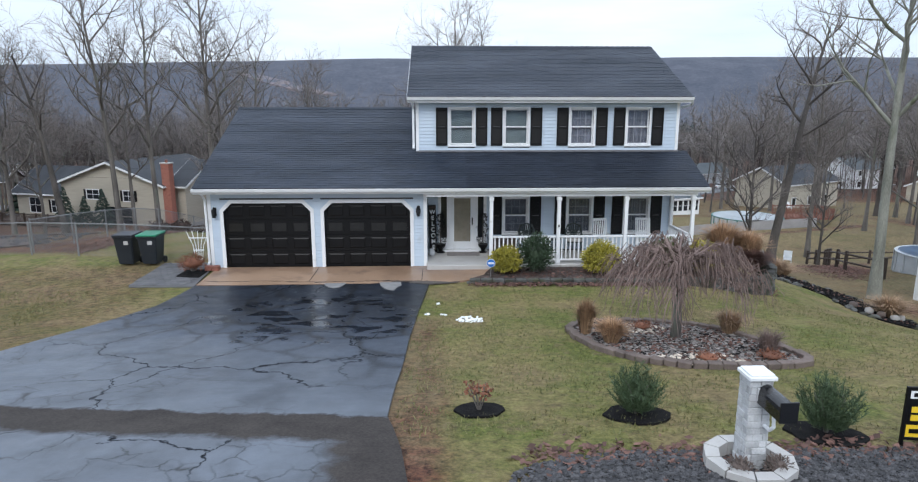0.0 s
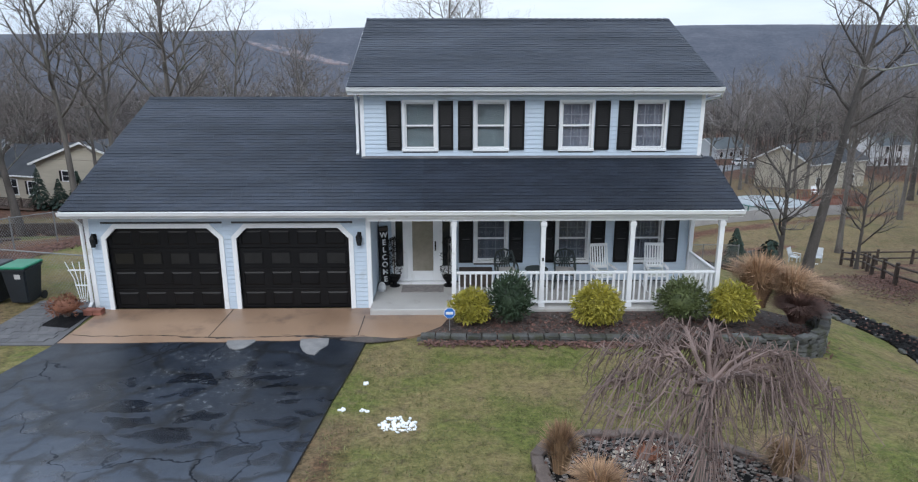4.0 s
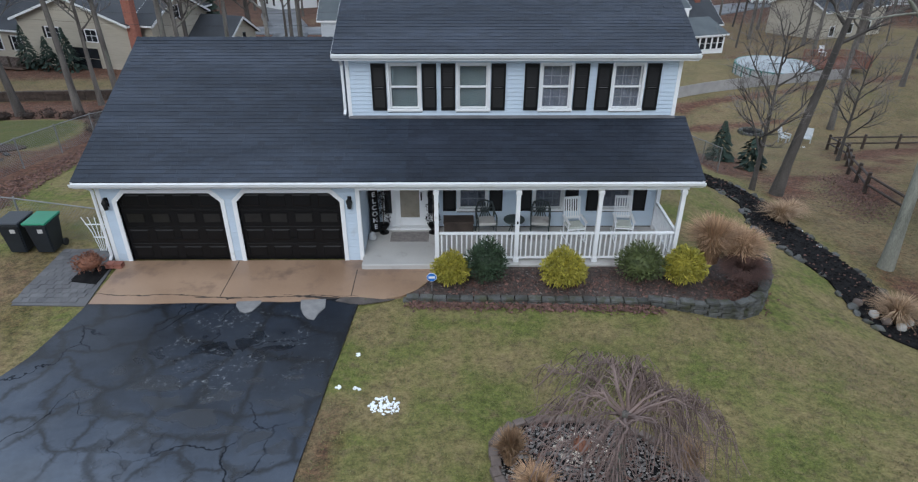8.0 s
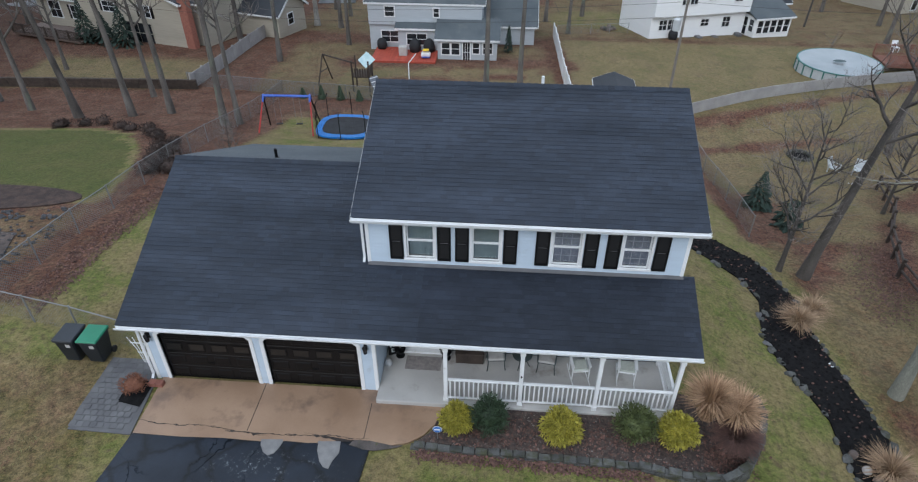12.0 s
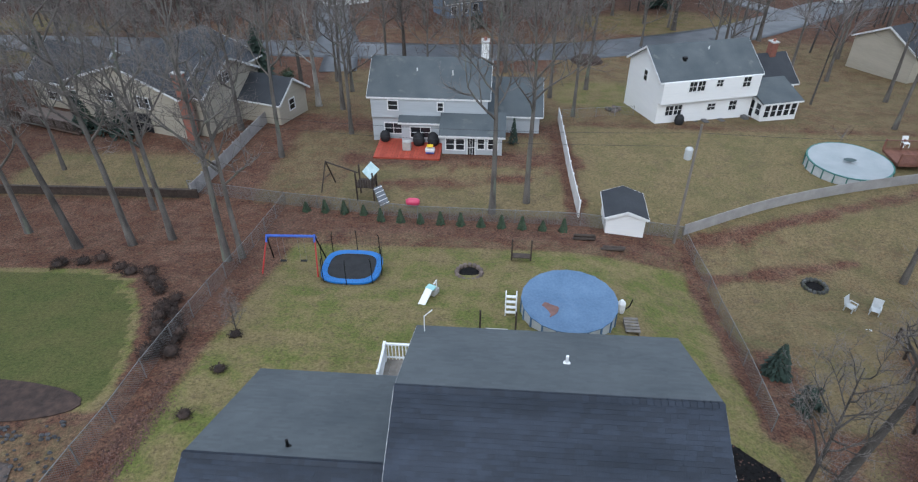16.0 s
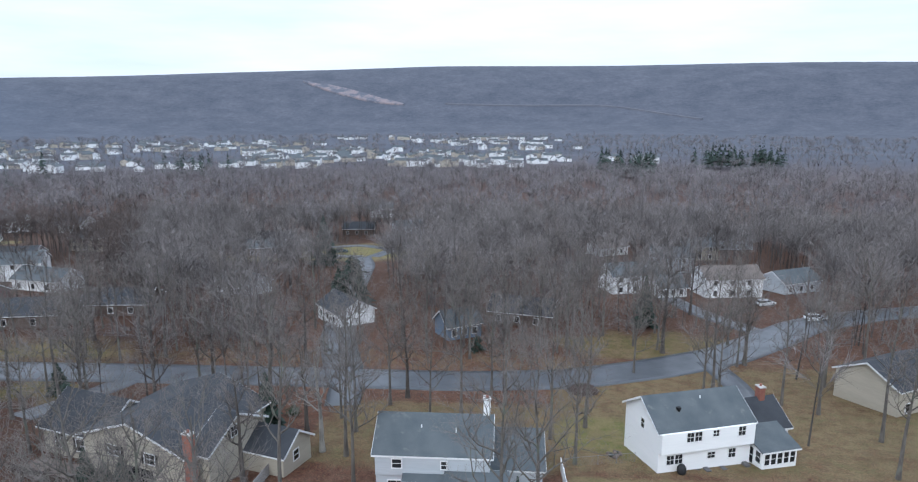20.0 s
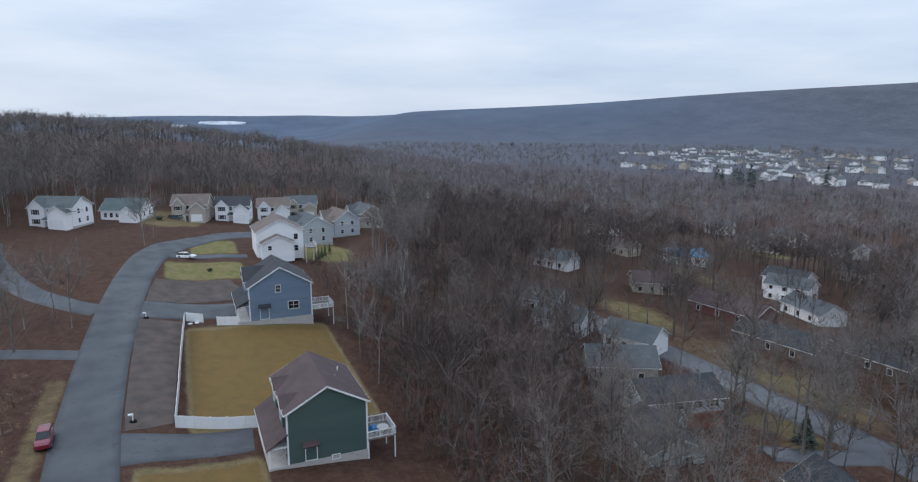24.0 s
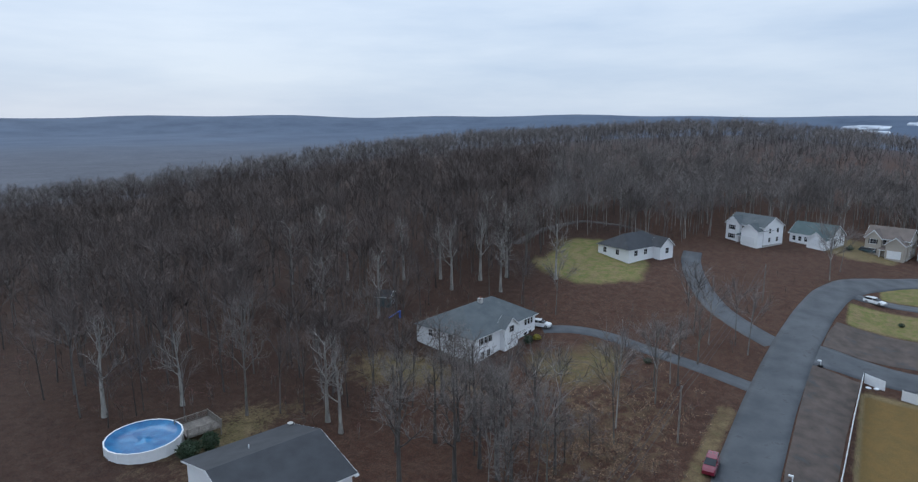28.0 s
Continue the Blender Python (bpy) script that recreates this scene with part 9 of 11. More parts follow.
tussock("perennial_shrub", 3.4, 11.85, 900, 0.6, 0.52, REDGRASS, "rust-brown dry shrub at the bed's edge", None, 12, "shrub", 0.8)
tussock("perennial_shrub", 6.05, 12.45, 520, 0.66, 0.55, DRYGRASS, "tan twiggy shrub gone dry", None, 13, "shrub", 0.9, 0.008)
tussock("perennial_shrub", 6.05, 10.9, 300, 0.6, 0.45, CHERRYTWIG, "bare red-brown twiggy shrub", None, 14, "shrub", 0.8, 0.008)
for k, (x, y) in enumerate(((4.75, 10.45), (4.35, 12.9), (5.9, 10.5))):
    shrub("dead_perennial", x, y, (0.24, 0.2, 0.07), RUSTLEAF, "low rust-coloured dead perennial among pebbles", 260, 0.05, seed=40 + k, z=height(x, y) + 0.06, group="dead perennials")
for k, (x, y, s) in enumerate(((2.52, 7.5, 0.33), (4.52, 6.72, 0.36))):
    t = thing("dwarf_pine", (x, y, height(x, y)), "young dwarf pine with soft green needles on black mulch", "shrub", "dwarf pines")
    rng = random.Random(60 + k)
    verts, faces = [], []
    for _ in range(130):
        a, f = rng.random() * math.tau, rng.random() ** 0.6
        o = Vector((math.cos(a) * f, math.sin(a) * f, 0))
        root = Vector((0, 0, 0.06)) + o * s * 0.35
        tip = root + o * s * 0.75 + Vector((0, 0, s * rng.uniform(1.0, 2.0) * (1.15 - 0.45 * f)))
        for j in range(44):
            g = rng.uniform(0.12, 1.0)
            p = root.lerp(tip, g)
            d = ((tip - root).normalized() * 0.7 + Vector((rng.gauss(0, 0.55), rng.gauss(0, 0.55), rng.gauss(0.2, 0.4)))).normalized()
            w = d.cross(Vector((rng.gauss(0, 1), rng.gauss(0, 1), 0.3))).normalized() * 0.0045
            n = len(verts)
            verts += [tuple(p - w), tuple(p + w), tuple(p + d * 0.085)]
            faces.append((n, n + 1, n + 2))
    spread("needles", verts, faces, PINELEAF, parent=t)
    bm = bmesh.new()
    for q in range(7):
        a = math.tau * q / 7
        tube(bm, ((0, 0, 0), (s * 0.2 * math.cos(a), s * 0.2 * math.sin(a), s * 0.7), (s * 0.45 * math.cos(a), s * 0.45 * math.sin(a), s * 1.4)), [0.014, 0.01, 0.005], 4)
    part("stem_cluster", bm, BARK, t)
for x, y, r in ((2.52, 7.5, 0.42), (4.52, 6.72, 0.44), (0.52, 7.75, 0.34)):
    rng = random.Random(round(x * 9))
    patch("mulch_ring", [(x + r * math.cos(a) * rng.uniform(0.85, 1.1), y + r * math.sin(a) * rng.uniform(0.8, 1.05)) for a in (math.tau * i / 14 for i in range(14))], MULCH, "ring of black mulch round a young shrub", "mulch", 0.03, step=0.25, thick=0.05)
t = thing("young_shrub", (0.52, 7.75, height(0.52, 7.75)), "young shrub with rust-red dead leaves", "shrub")
rng = random.Random(71)
verts, faces, stems = [], [], bmesh.new()
for k in range(9):
    a, f = math.tau * k / 9 + rng.uniform(-0.3, 0.3), rng.uniform(0.4, 1.0)
    tip = Vector((math.cos(a) * 0.2 * f, math.sin(a) * 0.2 * f, 0.5 - 0.16 * f + rng.uniform(-0.05, 0.05)))
    tube(stems, ((0, 0, -0.03), tip * 0.5 + Vector((0, 0, 0.04)), tip), [0.009, 0.007, 0.004], 4)
    for _ in range(13):
        c = tip * rng.uniform(0.55, 1.05)
        u = Vector((rng.gauss(0, 1), rng.gauss(0, 1), rng.gauss(-0.5, 0.6))).normalized() * rng.uniform(0.035, 0.065)
        v = u.cross(Vector((rng.gauss(0, 1), rng.gauss(0, 1), 1))).normalized() * 0.024
        n = len(verts)
        verts += [tuple(c), tuple(c + u * 0.5 + v), tuple(c + u), tuple(c + u * 0.5 - v)]
        faces.append((n, n + 1, n + 2, n + 3))
spread("foliage", verts, faces, RUSTLEAF, parent=t)
part("stem_cluster", stems, BARK, t)
# thawing snow
for k, (x, y, r) in enumerate(((0.72, 14.15, 0.26), (-0.28, 14.75, 0.05), (0.12, 14.72, 0.06), (0.0, 15.9, 0.05), (14.6, 23.9, 0.22), (14.8, 25.3, 0.12), (25.0, 44.0, 0.15))):
    rng = random.Random(k)
    bm = bmesh.new()
    for _ in range(110 if r > 0.25 else 10):
        a, f = rng.random() * math.tau, rng.random() ** 0.6 * r
        px, py = math.cos(a) * f * 1.25, math.sin(a) * f
        s = rng.uniform(0.01, 0.035)
        lathe(bm, ((s, -0.02), (s * 0.9, s * 0.15), (s * 0.4, s * 0.3)), 6, (px, py, 0.02), (rng.uniform(0.6, 1.4), 1))
    whole("snow_patch", bm, SNOW, "small patch of thawing white snow on the ground", "snow", (x, y, height(x, y)), kind="stuff")

# mulch path with stone edging on the east side
PATHW = [(10.7, 30.6), (11.8, 29.6), (12.9, 28.4), (13.2, 27.0), (12.7, 25.4), (12.5, 24.2), (12.9, 22.9), (13.5, 21.0), (13.4, 19.6), (13.6, 18.3)]
PATHE = [(14.35, 17.75), (15.5, 18.9), (15.3, 20.6), (15.2, 21.6), (15.0, 23.4), (14.8, 25.8), (15.0, 28.0), (14.2, 30.6), (12.4, 32.0), (10.9, 32.0)]
patch("mulch_path", PATHW + PATHE, MULCH, "winding black-mulched border with stones", "bed", 0.05, step=0.5)
rng = random.Random(31)
meshes = []
for k in range(5):
    bm = lathe(bmesh.new(), ((0.14, -0.06), (0.16, 0.02), (0.12, 0.06), (0.05, 0.08)), 7, squash=(1.0, rng.uniform(0.6, 0.9)))
    for v in bm.verts:
        v.co += Vector((rng.gauss(0, 0.02), rng.gauss(0, 0.02), rng.gauss(0, 0.01)))
    meshes.append(mesh_of(bm, "edging_stone", WALLSTONE if k else PAVER))
stones = thing("path_edging", (13.0, 24.0, -1.2), "row of flat grey fieldstones edging the mulch border", "edging", kind="structure")
for line in (PATHW, PATHE[:8]):
    for a, b in zip(line, line[1:]):
        n = max(1, round(math.dist(a, b) / 0.36))
        for i in range(n):
            x, y = a[0] + (b[0] - a[0]) * i / n + rng.gauss(0, 0.05), a[1] + (b[1] - a[1]) * i / n + rng.gauss(0, 0.05)
            if rng.random() < 0.75:
                part_of("edging_stone", rng.choice(meshes), stones, Matrix.Translation((x - 13.0, y - 24.0, height(x, y) + 0.03 + 1.2)) @ Matrix.Rotation(rng.random() * 6, 4, "Z") @ Matrix.Scale(rng.uniform(0.55, 1.25), 4))
scatter_stones("mulch_lumps", PATHW + PATHE, 1300, 0.05, MULCH, "lumps of black bark mulch in the border", 9, 0.06)
scatter_stones("mulch_leaves", PATHW + PATHE, 260, 0.035, LEAFLITTER, "brown leaves fallen on the mulch border", 10, 0.07)
for k, (x, y) in enumerate(((13.9, 19.3), (14.1, 19.0), (14.4, 18.8), (13.7, 19.8), (14.9, 19.2))):
    whole("round_stone", lathe(bmesh.new(), ((0.08, -0.02), (0.14, 0.06), (0.12, 0.16), (0.04, 0.2)), 9), EDGING if k % 2 else CONCRETE, "pale rounded stone on the mulch border", "stone", (x, y, height(x, y) + 0.05), "border stones", soft=True)

# mailbox on its stone pillar
mx, my = 3.17, 5.86
mz = height(mx, my)
pillar = thing("mailbox_pillar", (mx, my, mz), "white-grey stone mailbox pillar with a white cap", "mailbox")
pillar.scale = (0.80, 0.80, 0.9)
part("core", boxes((-0.125, -0.125, -0.1, 0.125, 0.125, 1.12)), STONEWHITE, pillar)
rng = random.Random(9)
for c in range(14):
    z0, z1 = c * 0.08, c * 0.08 + 0.074
    for side in range(4):
        u = -0.143
        while u < 0.14:
            w = rng.choice((0.09, 0.13, 0.18))
            e = min(u + w, 0.143)
            d = 0.143 + rng.uniform(-0.006, 0.012)
            r = {0: (u, -d, e - 0.006, -0.12), 1: (u, 0.12, e - 0.006, d), 2: (-d, u, -0.12, e - 0.006), 3: (0.12, u, d, e - 0.006)}[side]
            part("stone", boxes((r[0], r[1], z0, r[2], r[3], z1), bevel=0.005), STONEWHITE, pillar)
            u = e
part("cap", boxes((-0.175, -0.175, 1.12, 0.175, 0.175, 1.165), (-0.15, -0.15, 1.165, 0.15, 0.15, 1.19), bevel=0.008), WHITE, pillar, "white pillar cap")
bm = bmesh.new()
shape = [(-0.1, 0.0), (0.1, 0.0)] + [(0.1 * math.cos(a), 0.12 + 0.1 * math.sin(a)) for a in (math.pi * k / 8 for k in range(9))]
ends = [[bm.verts.new((u + 0.06, y, v + 0.86)) for u, v in shape] for y in (-0.12, -0.66)]
for i in range(len(shape)):
    j = (i + 1) % len(shape)
    bm.faces.new((ends[0][j], ends[0][i], ends[1][i], ends[1][j]))
bm.faces.new(ends[0])
bm.faces.new(ends[1][::-1])
bmesh.ops.recalc_face_normals(bm, faces=bm.faces[:])
boxp = part("letter_box", bm, GLOSSBLACK, pillar, "glossy black letter box")
part("flap", boxes((-0.05, -0.675, 0.855, 0.17, -0.655, 1.09), bevel=0.006), GLOSSBLACK, boxp)
part("bracket", tube(bmesh.new(), ((0.06, -0.17, 0.60), (0.06, -0.3, 0.61), (0.06, -0.38, 0.68), (0.06, -0.36, 0.80), (0.06, -0.3, 0.855)), 0.022, 8), WHITE, pillar, "white curled bracket")
ring = thing("stone_planter", (mx - 0.02, my - 0.05, mz), "round pale stone planter ring with dead chrysanthemums", "planter")
for k in range(10):
    a0, a1 = math.tau * k / 10 + 0.02, math.tau * (k + 1) / 10 - 0.02
    part("stone", prism(bmesh.new(), [(0.45 * math.cos(a0), 0.45 * math.sin(a0)), (0.45 * math.cos(a1), 0.45 * math.sin(a1)), (0.30 * math.cos(a1), 0.30 * math.sin(a1)), (0.30 * math.cos(a0), 0.30 * math.sin(a0))], -0.05, 0.16), CONCRETE, ring)
for k, (dx, dy) in enumerate(((-0.2, -0.22), (0.2, -0.2))):
    shrub("dead_chrysanthemum", mx + dx, my + dy, (0.13, 0.12, 0.1), EDGING, "dead brown chrysanthemum in the stone planter", 420, 0.045, seed=80 + k, z=mz + 0.03, group="dead chrysanthemums")

# yard signs
t = thing("security_sign", (1.55, 18.3, 0.03), "blue octagonal yard sign on a thin stake", "sign")
part("stake", tube(bmesh.new(), ((0, 0.01, -0.1), (0, 0.01, 0.36)), 0.008, 6), GALV, t)
for r, y, m in ((0.135, 0.0, WHITE), (0.122, -0.006, SIGNBLUE)):
    bm = bmesh.new()
    ringv = [[bm.verts.new((r * math.cos(a), yy, 0.42 + r * math.sin(a))) for a in (math.tau * (k + 0.5) / 8 for k in range(8))] for yy in (y - 0.004, y)]
    bm.faces.new(ringv[0])
    bm.faces.new(ringv[1][::-1])
    for k in range(8):
        bm.faces.new((ringv[0][(k + 1) % 8], ringv[0][k], ringv[1][k], ringv[1][(k + 1) % 8]))
    part("panel", bm, m, t)
part("printed_bar", boxes((-0.08, -0.014, 0.39, 0.08, -0.0105, 0.45)), WHITE, t)
t = thing("realtor_sign", (5.1, 6.3, height(5.1, 6.3)), "black-framed yard sign printed yellow and black", "sign", turn=-8)
t.scale = (0.8, 0.8, 0.74)
part("frame", boxes((-0.02, -0.02, -0.1, 0.02, 0.02, 0.98), (0.66, -0.02, -0.1, 0.70, 0.02, 0.98), (0.02, -0.02, 0.94, 0.66, 0.02, 0.98), (0.02, -0.02, 0.14, 0.66, 0.02, 0.18)), BLACK, t)
part("board", boxes((0.03, -0.01, 0.19, 0.65, 0.005, 0.93)), BLACK, t)
part("yellow_band", boxes((0.03, -0.016, 0.19, 0.65, -0.0105, 0.38)), YELLOW, t)
part("white_band", boxes((0.03, -0.016, 0.80, 0.65, -0.0105, 0.92)), WHITE, t)
for k, z in enumerate((0.45, 0.58)):
    part("printed_bar", boxes((0.07, -0.016, z, 0.60, -0.0105, z + 0.09)), YELLOW, t)
part("printed_bar", boxes((0.07, -0.022, 0.25, 0.5, -0.0165, 0.32)), BLACK, t)
part("printed_bar", boxes((0.07, -0.022, 0.83, 0.5, -0.0165, 0.89)), BLACK, t)


# ---- porch things ----
def rocker(x, y, turn):
    t = thing("rocking_chair", (x, y, 0.11), "white slatted wooden rocking chair with a printed seat cushion", "chair", "porch rocking chairs", turn=turn)
    for s in (-0.25, 0.25):
        part("runner", tube(bmesh.new(), [(s, -0.45 + 0.15 * k, 0.02 + 0.02 * ((k - 3) / 3) ** 2 * 2.2) for k in range(7)], 0.018, 6), WHITE, t)
        part("front_leg", tube(bmesh.new(), ((s, -0.22, 0.04), (s, -0.22, 0.62)), 0.02, 8), WHITE, t)
        part("back_post", tube(bmesh.new(), ((s * 0.92, 0.22, 0.04), (s * 0.92, 0.24, 0.45), (s * 0.92, 0.42, 1.15)), 0.02, 8), WHITE, t)
        part("arm", boxes((s - 0.04, -0.28, 0.62, s + 0.04, 0.3, 0.645), bevel=0.008), WHITE, t)
    part("seat", boxes((-0.25, -0.25, 0.40, 0.25, 0.24, 0.43), bevel=0.01), WHITE, t)
    part("cushion", boxes((-0.22, -0.22, 0.43, 0.22, 0.2, 0.49), bevel=0.02), CUSHION, t, "sage and white printed cushion")
    for z, y0 in ((0.52, 0.265), (1.08, 0.40)):
        part("crosspiece", boxes((-0.22, y0 - 0.012, z, 0.22, y0 + 0.012, z + 0.08), bevel=0.006), WHITE, t)
    for k in range(6):
        u = -0.17 + 0.34 * k / 5
        part("slat", slab(bmesh.new(), (u - 0.018, 0.265, 0.58), (u + 0.018, 0.265, 0.58), (u + 0.018, 0.395, 1.09), (u - 0.018, 0.395, 1.09), 0.012), WHITE, t)
    return t


rocker(5.55, 20.85, 8)
rocker(6.95, 20.9, -6)


def iron_chair(x, y, turn):
    t = thing("iron_patio_chair", (x, y, 0.11), "dark green cast-iron patio chair with pale cushion", "chair", "porch iron chairs", turn=turn)
    for sx in (-0.24, 0.24):
        for sy in (-0.22, 0.22):
            part("leg", tube(bmesh.new(), ((sx, sy, 0.40), (sx * 1.05, sy * 1.08, 0.2), (sx * 1.15, sy * 1.2, 0)), 0.016, 6), IRON, t)
        part("arm", tube(bmesh.new(), ((sx * 1.1, 0.24, 0.62), (sx * 1.15, 0, 0.64), (sx * 1.12, -0.2, 0.62), (sx * 1.08, -0.24, 0.42)), 0.022, 6), IRON, t)
    part("seat", boxes((-0.26, -0.25, 0.39, 0.26, 0.25, 0.42), bevel=0.01), IRON, t)
    part("cushion", boxes((-0.25, -0.27, 0.42, 0.25, 0.22, 0.51), bevel=0.03), CONCRETE, t, "pale beige cushion")
    bm = tube(bmesh.new(), ((-0.25, 0.24, 0.4), (-0.27, 0.29, 0.7), (-0.2, 0.32, 0.9), (0, 0.33, 0.96), (0.2, 0.32, 0.9), (0.27, 0.29, 0.7), (0.25, 0.24, 0.4)), 0.026, 6)
    for k in range(5):
        u = -0.18 + 0.09 * k
        tube(bm, ((u, 0.25, 0.42), (u * 0.4, 0.285, 0.66), (u, 0.315, 0.9)), 0.019, 5)
    for k in range(4):
        tube(bm, [(-0.18 + 0.12 * k + 0.06 * math.cos(a), 0.29, 0.68 + 0.06 * math.sin(a)) for a in (math.tau * q / 8 for q in range(9))], 0.016, 5)
    part("scrolled_back", bm, IRON, t)


iron_chair(3.05, 21.1, 6)
iron_chair(4.6, 21.1, -8)
t = thing("side_table", (3.85, 21.1, 0.11), "small round dark iron side table on the porch", "table")
part("top", lathe(bmesh.new(), ((0.3, 0.48), (0.31, 0.5), (0.3, 0.52)), 16), IRON, t)
for k in range(3):
    a = math.tau * k / 3
    part("leg", tube(bmesh.new(), ((0.05 * math.cos(a), 0.05 * math.sin(a), 0.48), (0.15 * math.cos(a), 0.15 * math.sin(a), 0.2), (0.24 * math.cos(a), 0.24 * math.sin(a), 0)), 0.014, 6), IRON, t)
t = thing("storage_bench", (2.25, 21.25, 0.11), "dark brown low porch storage bench", "bench")
part("box", boxes((-0.42, -0.22, 0.03, 0.42, 0.22, 0.4), bevel=0.015), DARKWOOD, t)
part("lid", boxes((-0.44, -0.24, 0.4, 0.44, 0.24, 0.45), bevel=0.012), DARKWOOD, t)
whole("doormat", boxes((-0.55, -0.28, 0, 0.55, 0.28, 0.015), bevel=0.005), MAT, "grey woven doormat before the front door", "mat", (0.84, 20.98, 0.11))
for k, x in enumerate((0.08, 1.52)):
    t = thing("topiary", (x, 21.25, 0.11), "dark three-ball artificial topiary in a black urn", "topiary", "door topiaries")
    part("urn", lathe(bmesh.new(), ((0.14, 0), (0.14, 0.03), (0.06, 0.06), (0.06, 0.1), (0.15, 0.22), (0.17, 0.28), (0.15, 0.29)), 14), BLACK, t)
    part("stem", tube(bmesh.new(), ((0, 0, 0.28), (0, 0, 1.3)), 0.018, 6), BARK, t)
    rng = random.Random(90 + k)
    for z, r in ((0.48, 0.2), (0.86, 0.17), (1.2, 0.13)):
        verts, faces = leaves_on(rng, 420, (r, r, r), 0.05, 0, 0.75)
        ob = spread("foliage_ball", [(p[0], p[1], p[2] + z - r) for p in verts], faces, SHUTTER, parent=t)
t = thing("welcome_sign", (-0.16, 21.3, 0.11), "tall black wooden board lettered WELCOME leaning by the door", "sign")
t.matrix_world = pose(-0.16, 21.28, 0.11, -4, 0, 24)
part("board", boxes((-0.13, -0.02, 0, 0.13, 0.02, 1.62), bevel=0.006), BLACK, t)
part("top_band", boxes((-0.13, -0.026, 1.50, 0.13, -0.0205, 1.58)), DARKWOOD, t)
for k, ch in enumerate("WELCOME"):
    cu = bpy.data.curves.new("letter", "FONT")
    cu.body, cu.size, cu.align_x, cu.align_y, cu.extrude, cu.offset = ch, 0.2, "CENTER", "CENTER", 0.002, 0.006
    cu.materials.append(WHITE)
    lt = new("letter", cu)
    lt.parent = t
    lt.matrix_basis = pose(0, -0.023, 1.38 - k * 0.2, 90, 0, 0)
whole("pale_stone", lathe(bmesh.new(), ((0.1, 0), (0.12, 0.08), (0.08, 0.2), (0.03, 0.24)), 10), STONEWHITE, "pale heart-shaped stone by the welcome board", "stone", (-0.22, 20.85, 0.11), soft=True)


# ---- fences, bins and the side yard ----
def chain_fence(line, tall, label, gap=0.11, posts=2.6, name="chain_link_fence", wire=0.0035):
    t = thing(name, (*line[0], height(*line[0])), label, "fence")
    o = t.matrix_world.translation
    bm = bmesh.new()
    top = []
    for a, b in zip(line, line[1:]):
        n = max(1, round(math.dist(a, b) / posts))
        for i in range(n + (b == line[-1])):
            x, y = a[0] + (b[0] - a[0]) * i / n, a[1] + (b[1] - a[1]) * i / n
            z = height(x, y)
            part("post", tube(bmesh.new(), (Vector((x, y, z - 0.2)) - o, Vector((x, y, z + tall + 0.05)) - o), 0.028, 8), GALV, t)
            top.append(Vector((x, y, z + tall)) - o)
        m = max(2, round(math.dist(a, b) / gap))
        k = max(1, round(tall / gap))
        for i in range(-k, m):
            for s in (1, -1):
                i0, i1 = (i, i + k) if s > 0 else (i + k, i)
                f0, f1 = i0 / m, i1 / m
                z0, z1 = 0.03, tall
                lo, hi = sorted((f0, f1))
                if lo < 0:
                    if f0 < 0:
                        z0 += (z1 - z0) * (0 - f0) / (f1 - f0)
                        f0 = 0.0
                    else:
                        z1 -= (z1 - z0) * (0 - f1) / (f0 - f1)
                        f1 = 0.0
                if hi > 1:
                    if f0 > 1:
                        z0 += (z1 - z0) * (f0 - 1) / (f0 - f1)
                        f0 = 1.0
                    else:
                        z1 -= (z1 - z0) * (f1 - 1) / (f1 - f0)
                        f1 = 1.0
                p, q = (Vector((a[0] + (b[0] - a[0]) * f, a[1] + (b[1] - a[1]) * f, 0)) for f in (f0, f1))
                p.z, q.z = height(p.x, p.y) + z0, height(q.x, q.y) + z1
                w = Vector((0, 0, 0.0035))
                d = (q - p).cross(Vector((b[1] - a[1], a[0] - b[0], 0))).normalized() * wire
                v = [bm.verts.new(c - o) for c in (p - d, p + d, q + d, q - d)]
                bm.faces.new(v)
    part("wire_mesh", bm, CHAIN, t)
    part("top_rail", tube(bmesh.new(), top, 0.02, 6), GALV, t)
    return t


chain_fence([(-7.3, 20.75), (-10.6, 21.6), (-14.3, 22.4), (-22, 22.6), (-34, 22.0)], 1.15, "grey chain-link fence beside the garage", 0.1, 2.4)
chain_fence([(-14.6, 23.0), (-14.2, 30), (-14.6, 36), (-15.2, 46), (-15.6, 56.6)], 1.2, "grey chain-link fence along the back yard", 0.13, wire=0.007)
chain_fence([(-24.5, 58.3), (-15.6, 56.6), (-4.5, 55.0), (8.2, 54.9), (15.9, 54.4)], 1.2, "grey chain-link fence across the back of the yard", 0.11, wire=0.009)
chain_fence([(15.9, 54.4), (16.3, 48), (15.6, 39), (15.0, 33.5)], 1.2, "grey chain-link fence down the yard's east side", 0.13, wire=0.007)
chain_fence([(8.3, 78), (12, 79), (16.2, 80)], 1.1, "grey chain-link fence beside the white house", 0.2)
t = thing("trellis", (-7.75, 20.45, 0.0), "white wooden fan trellis leaning by the fence", "trellis")
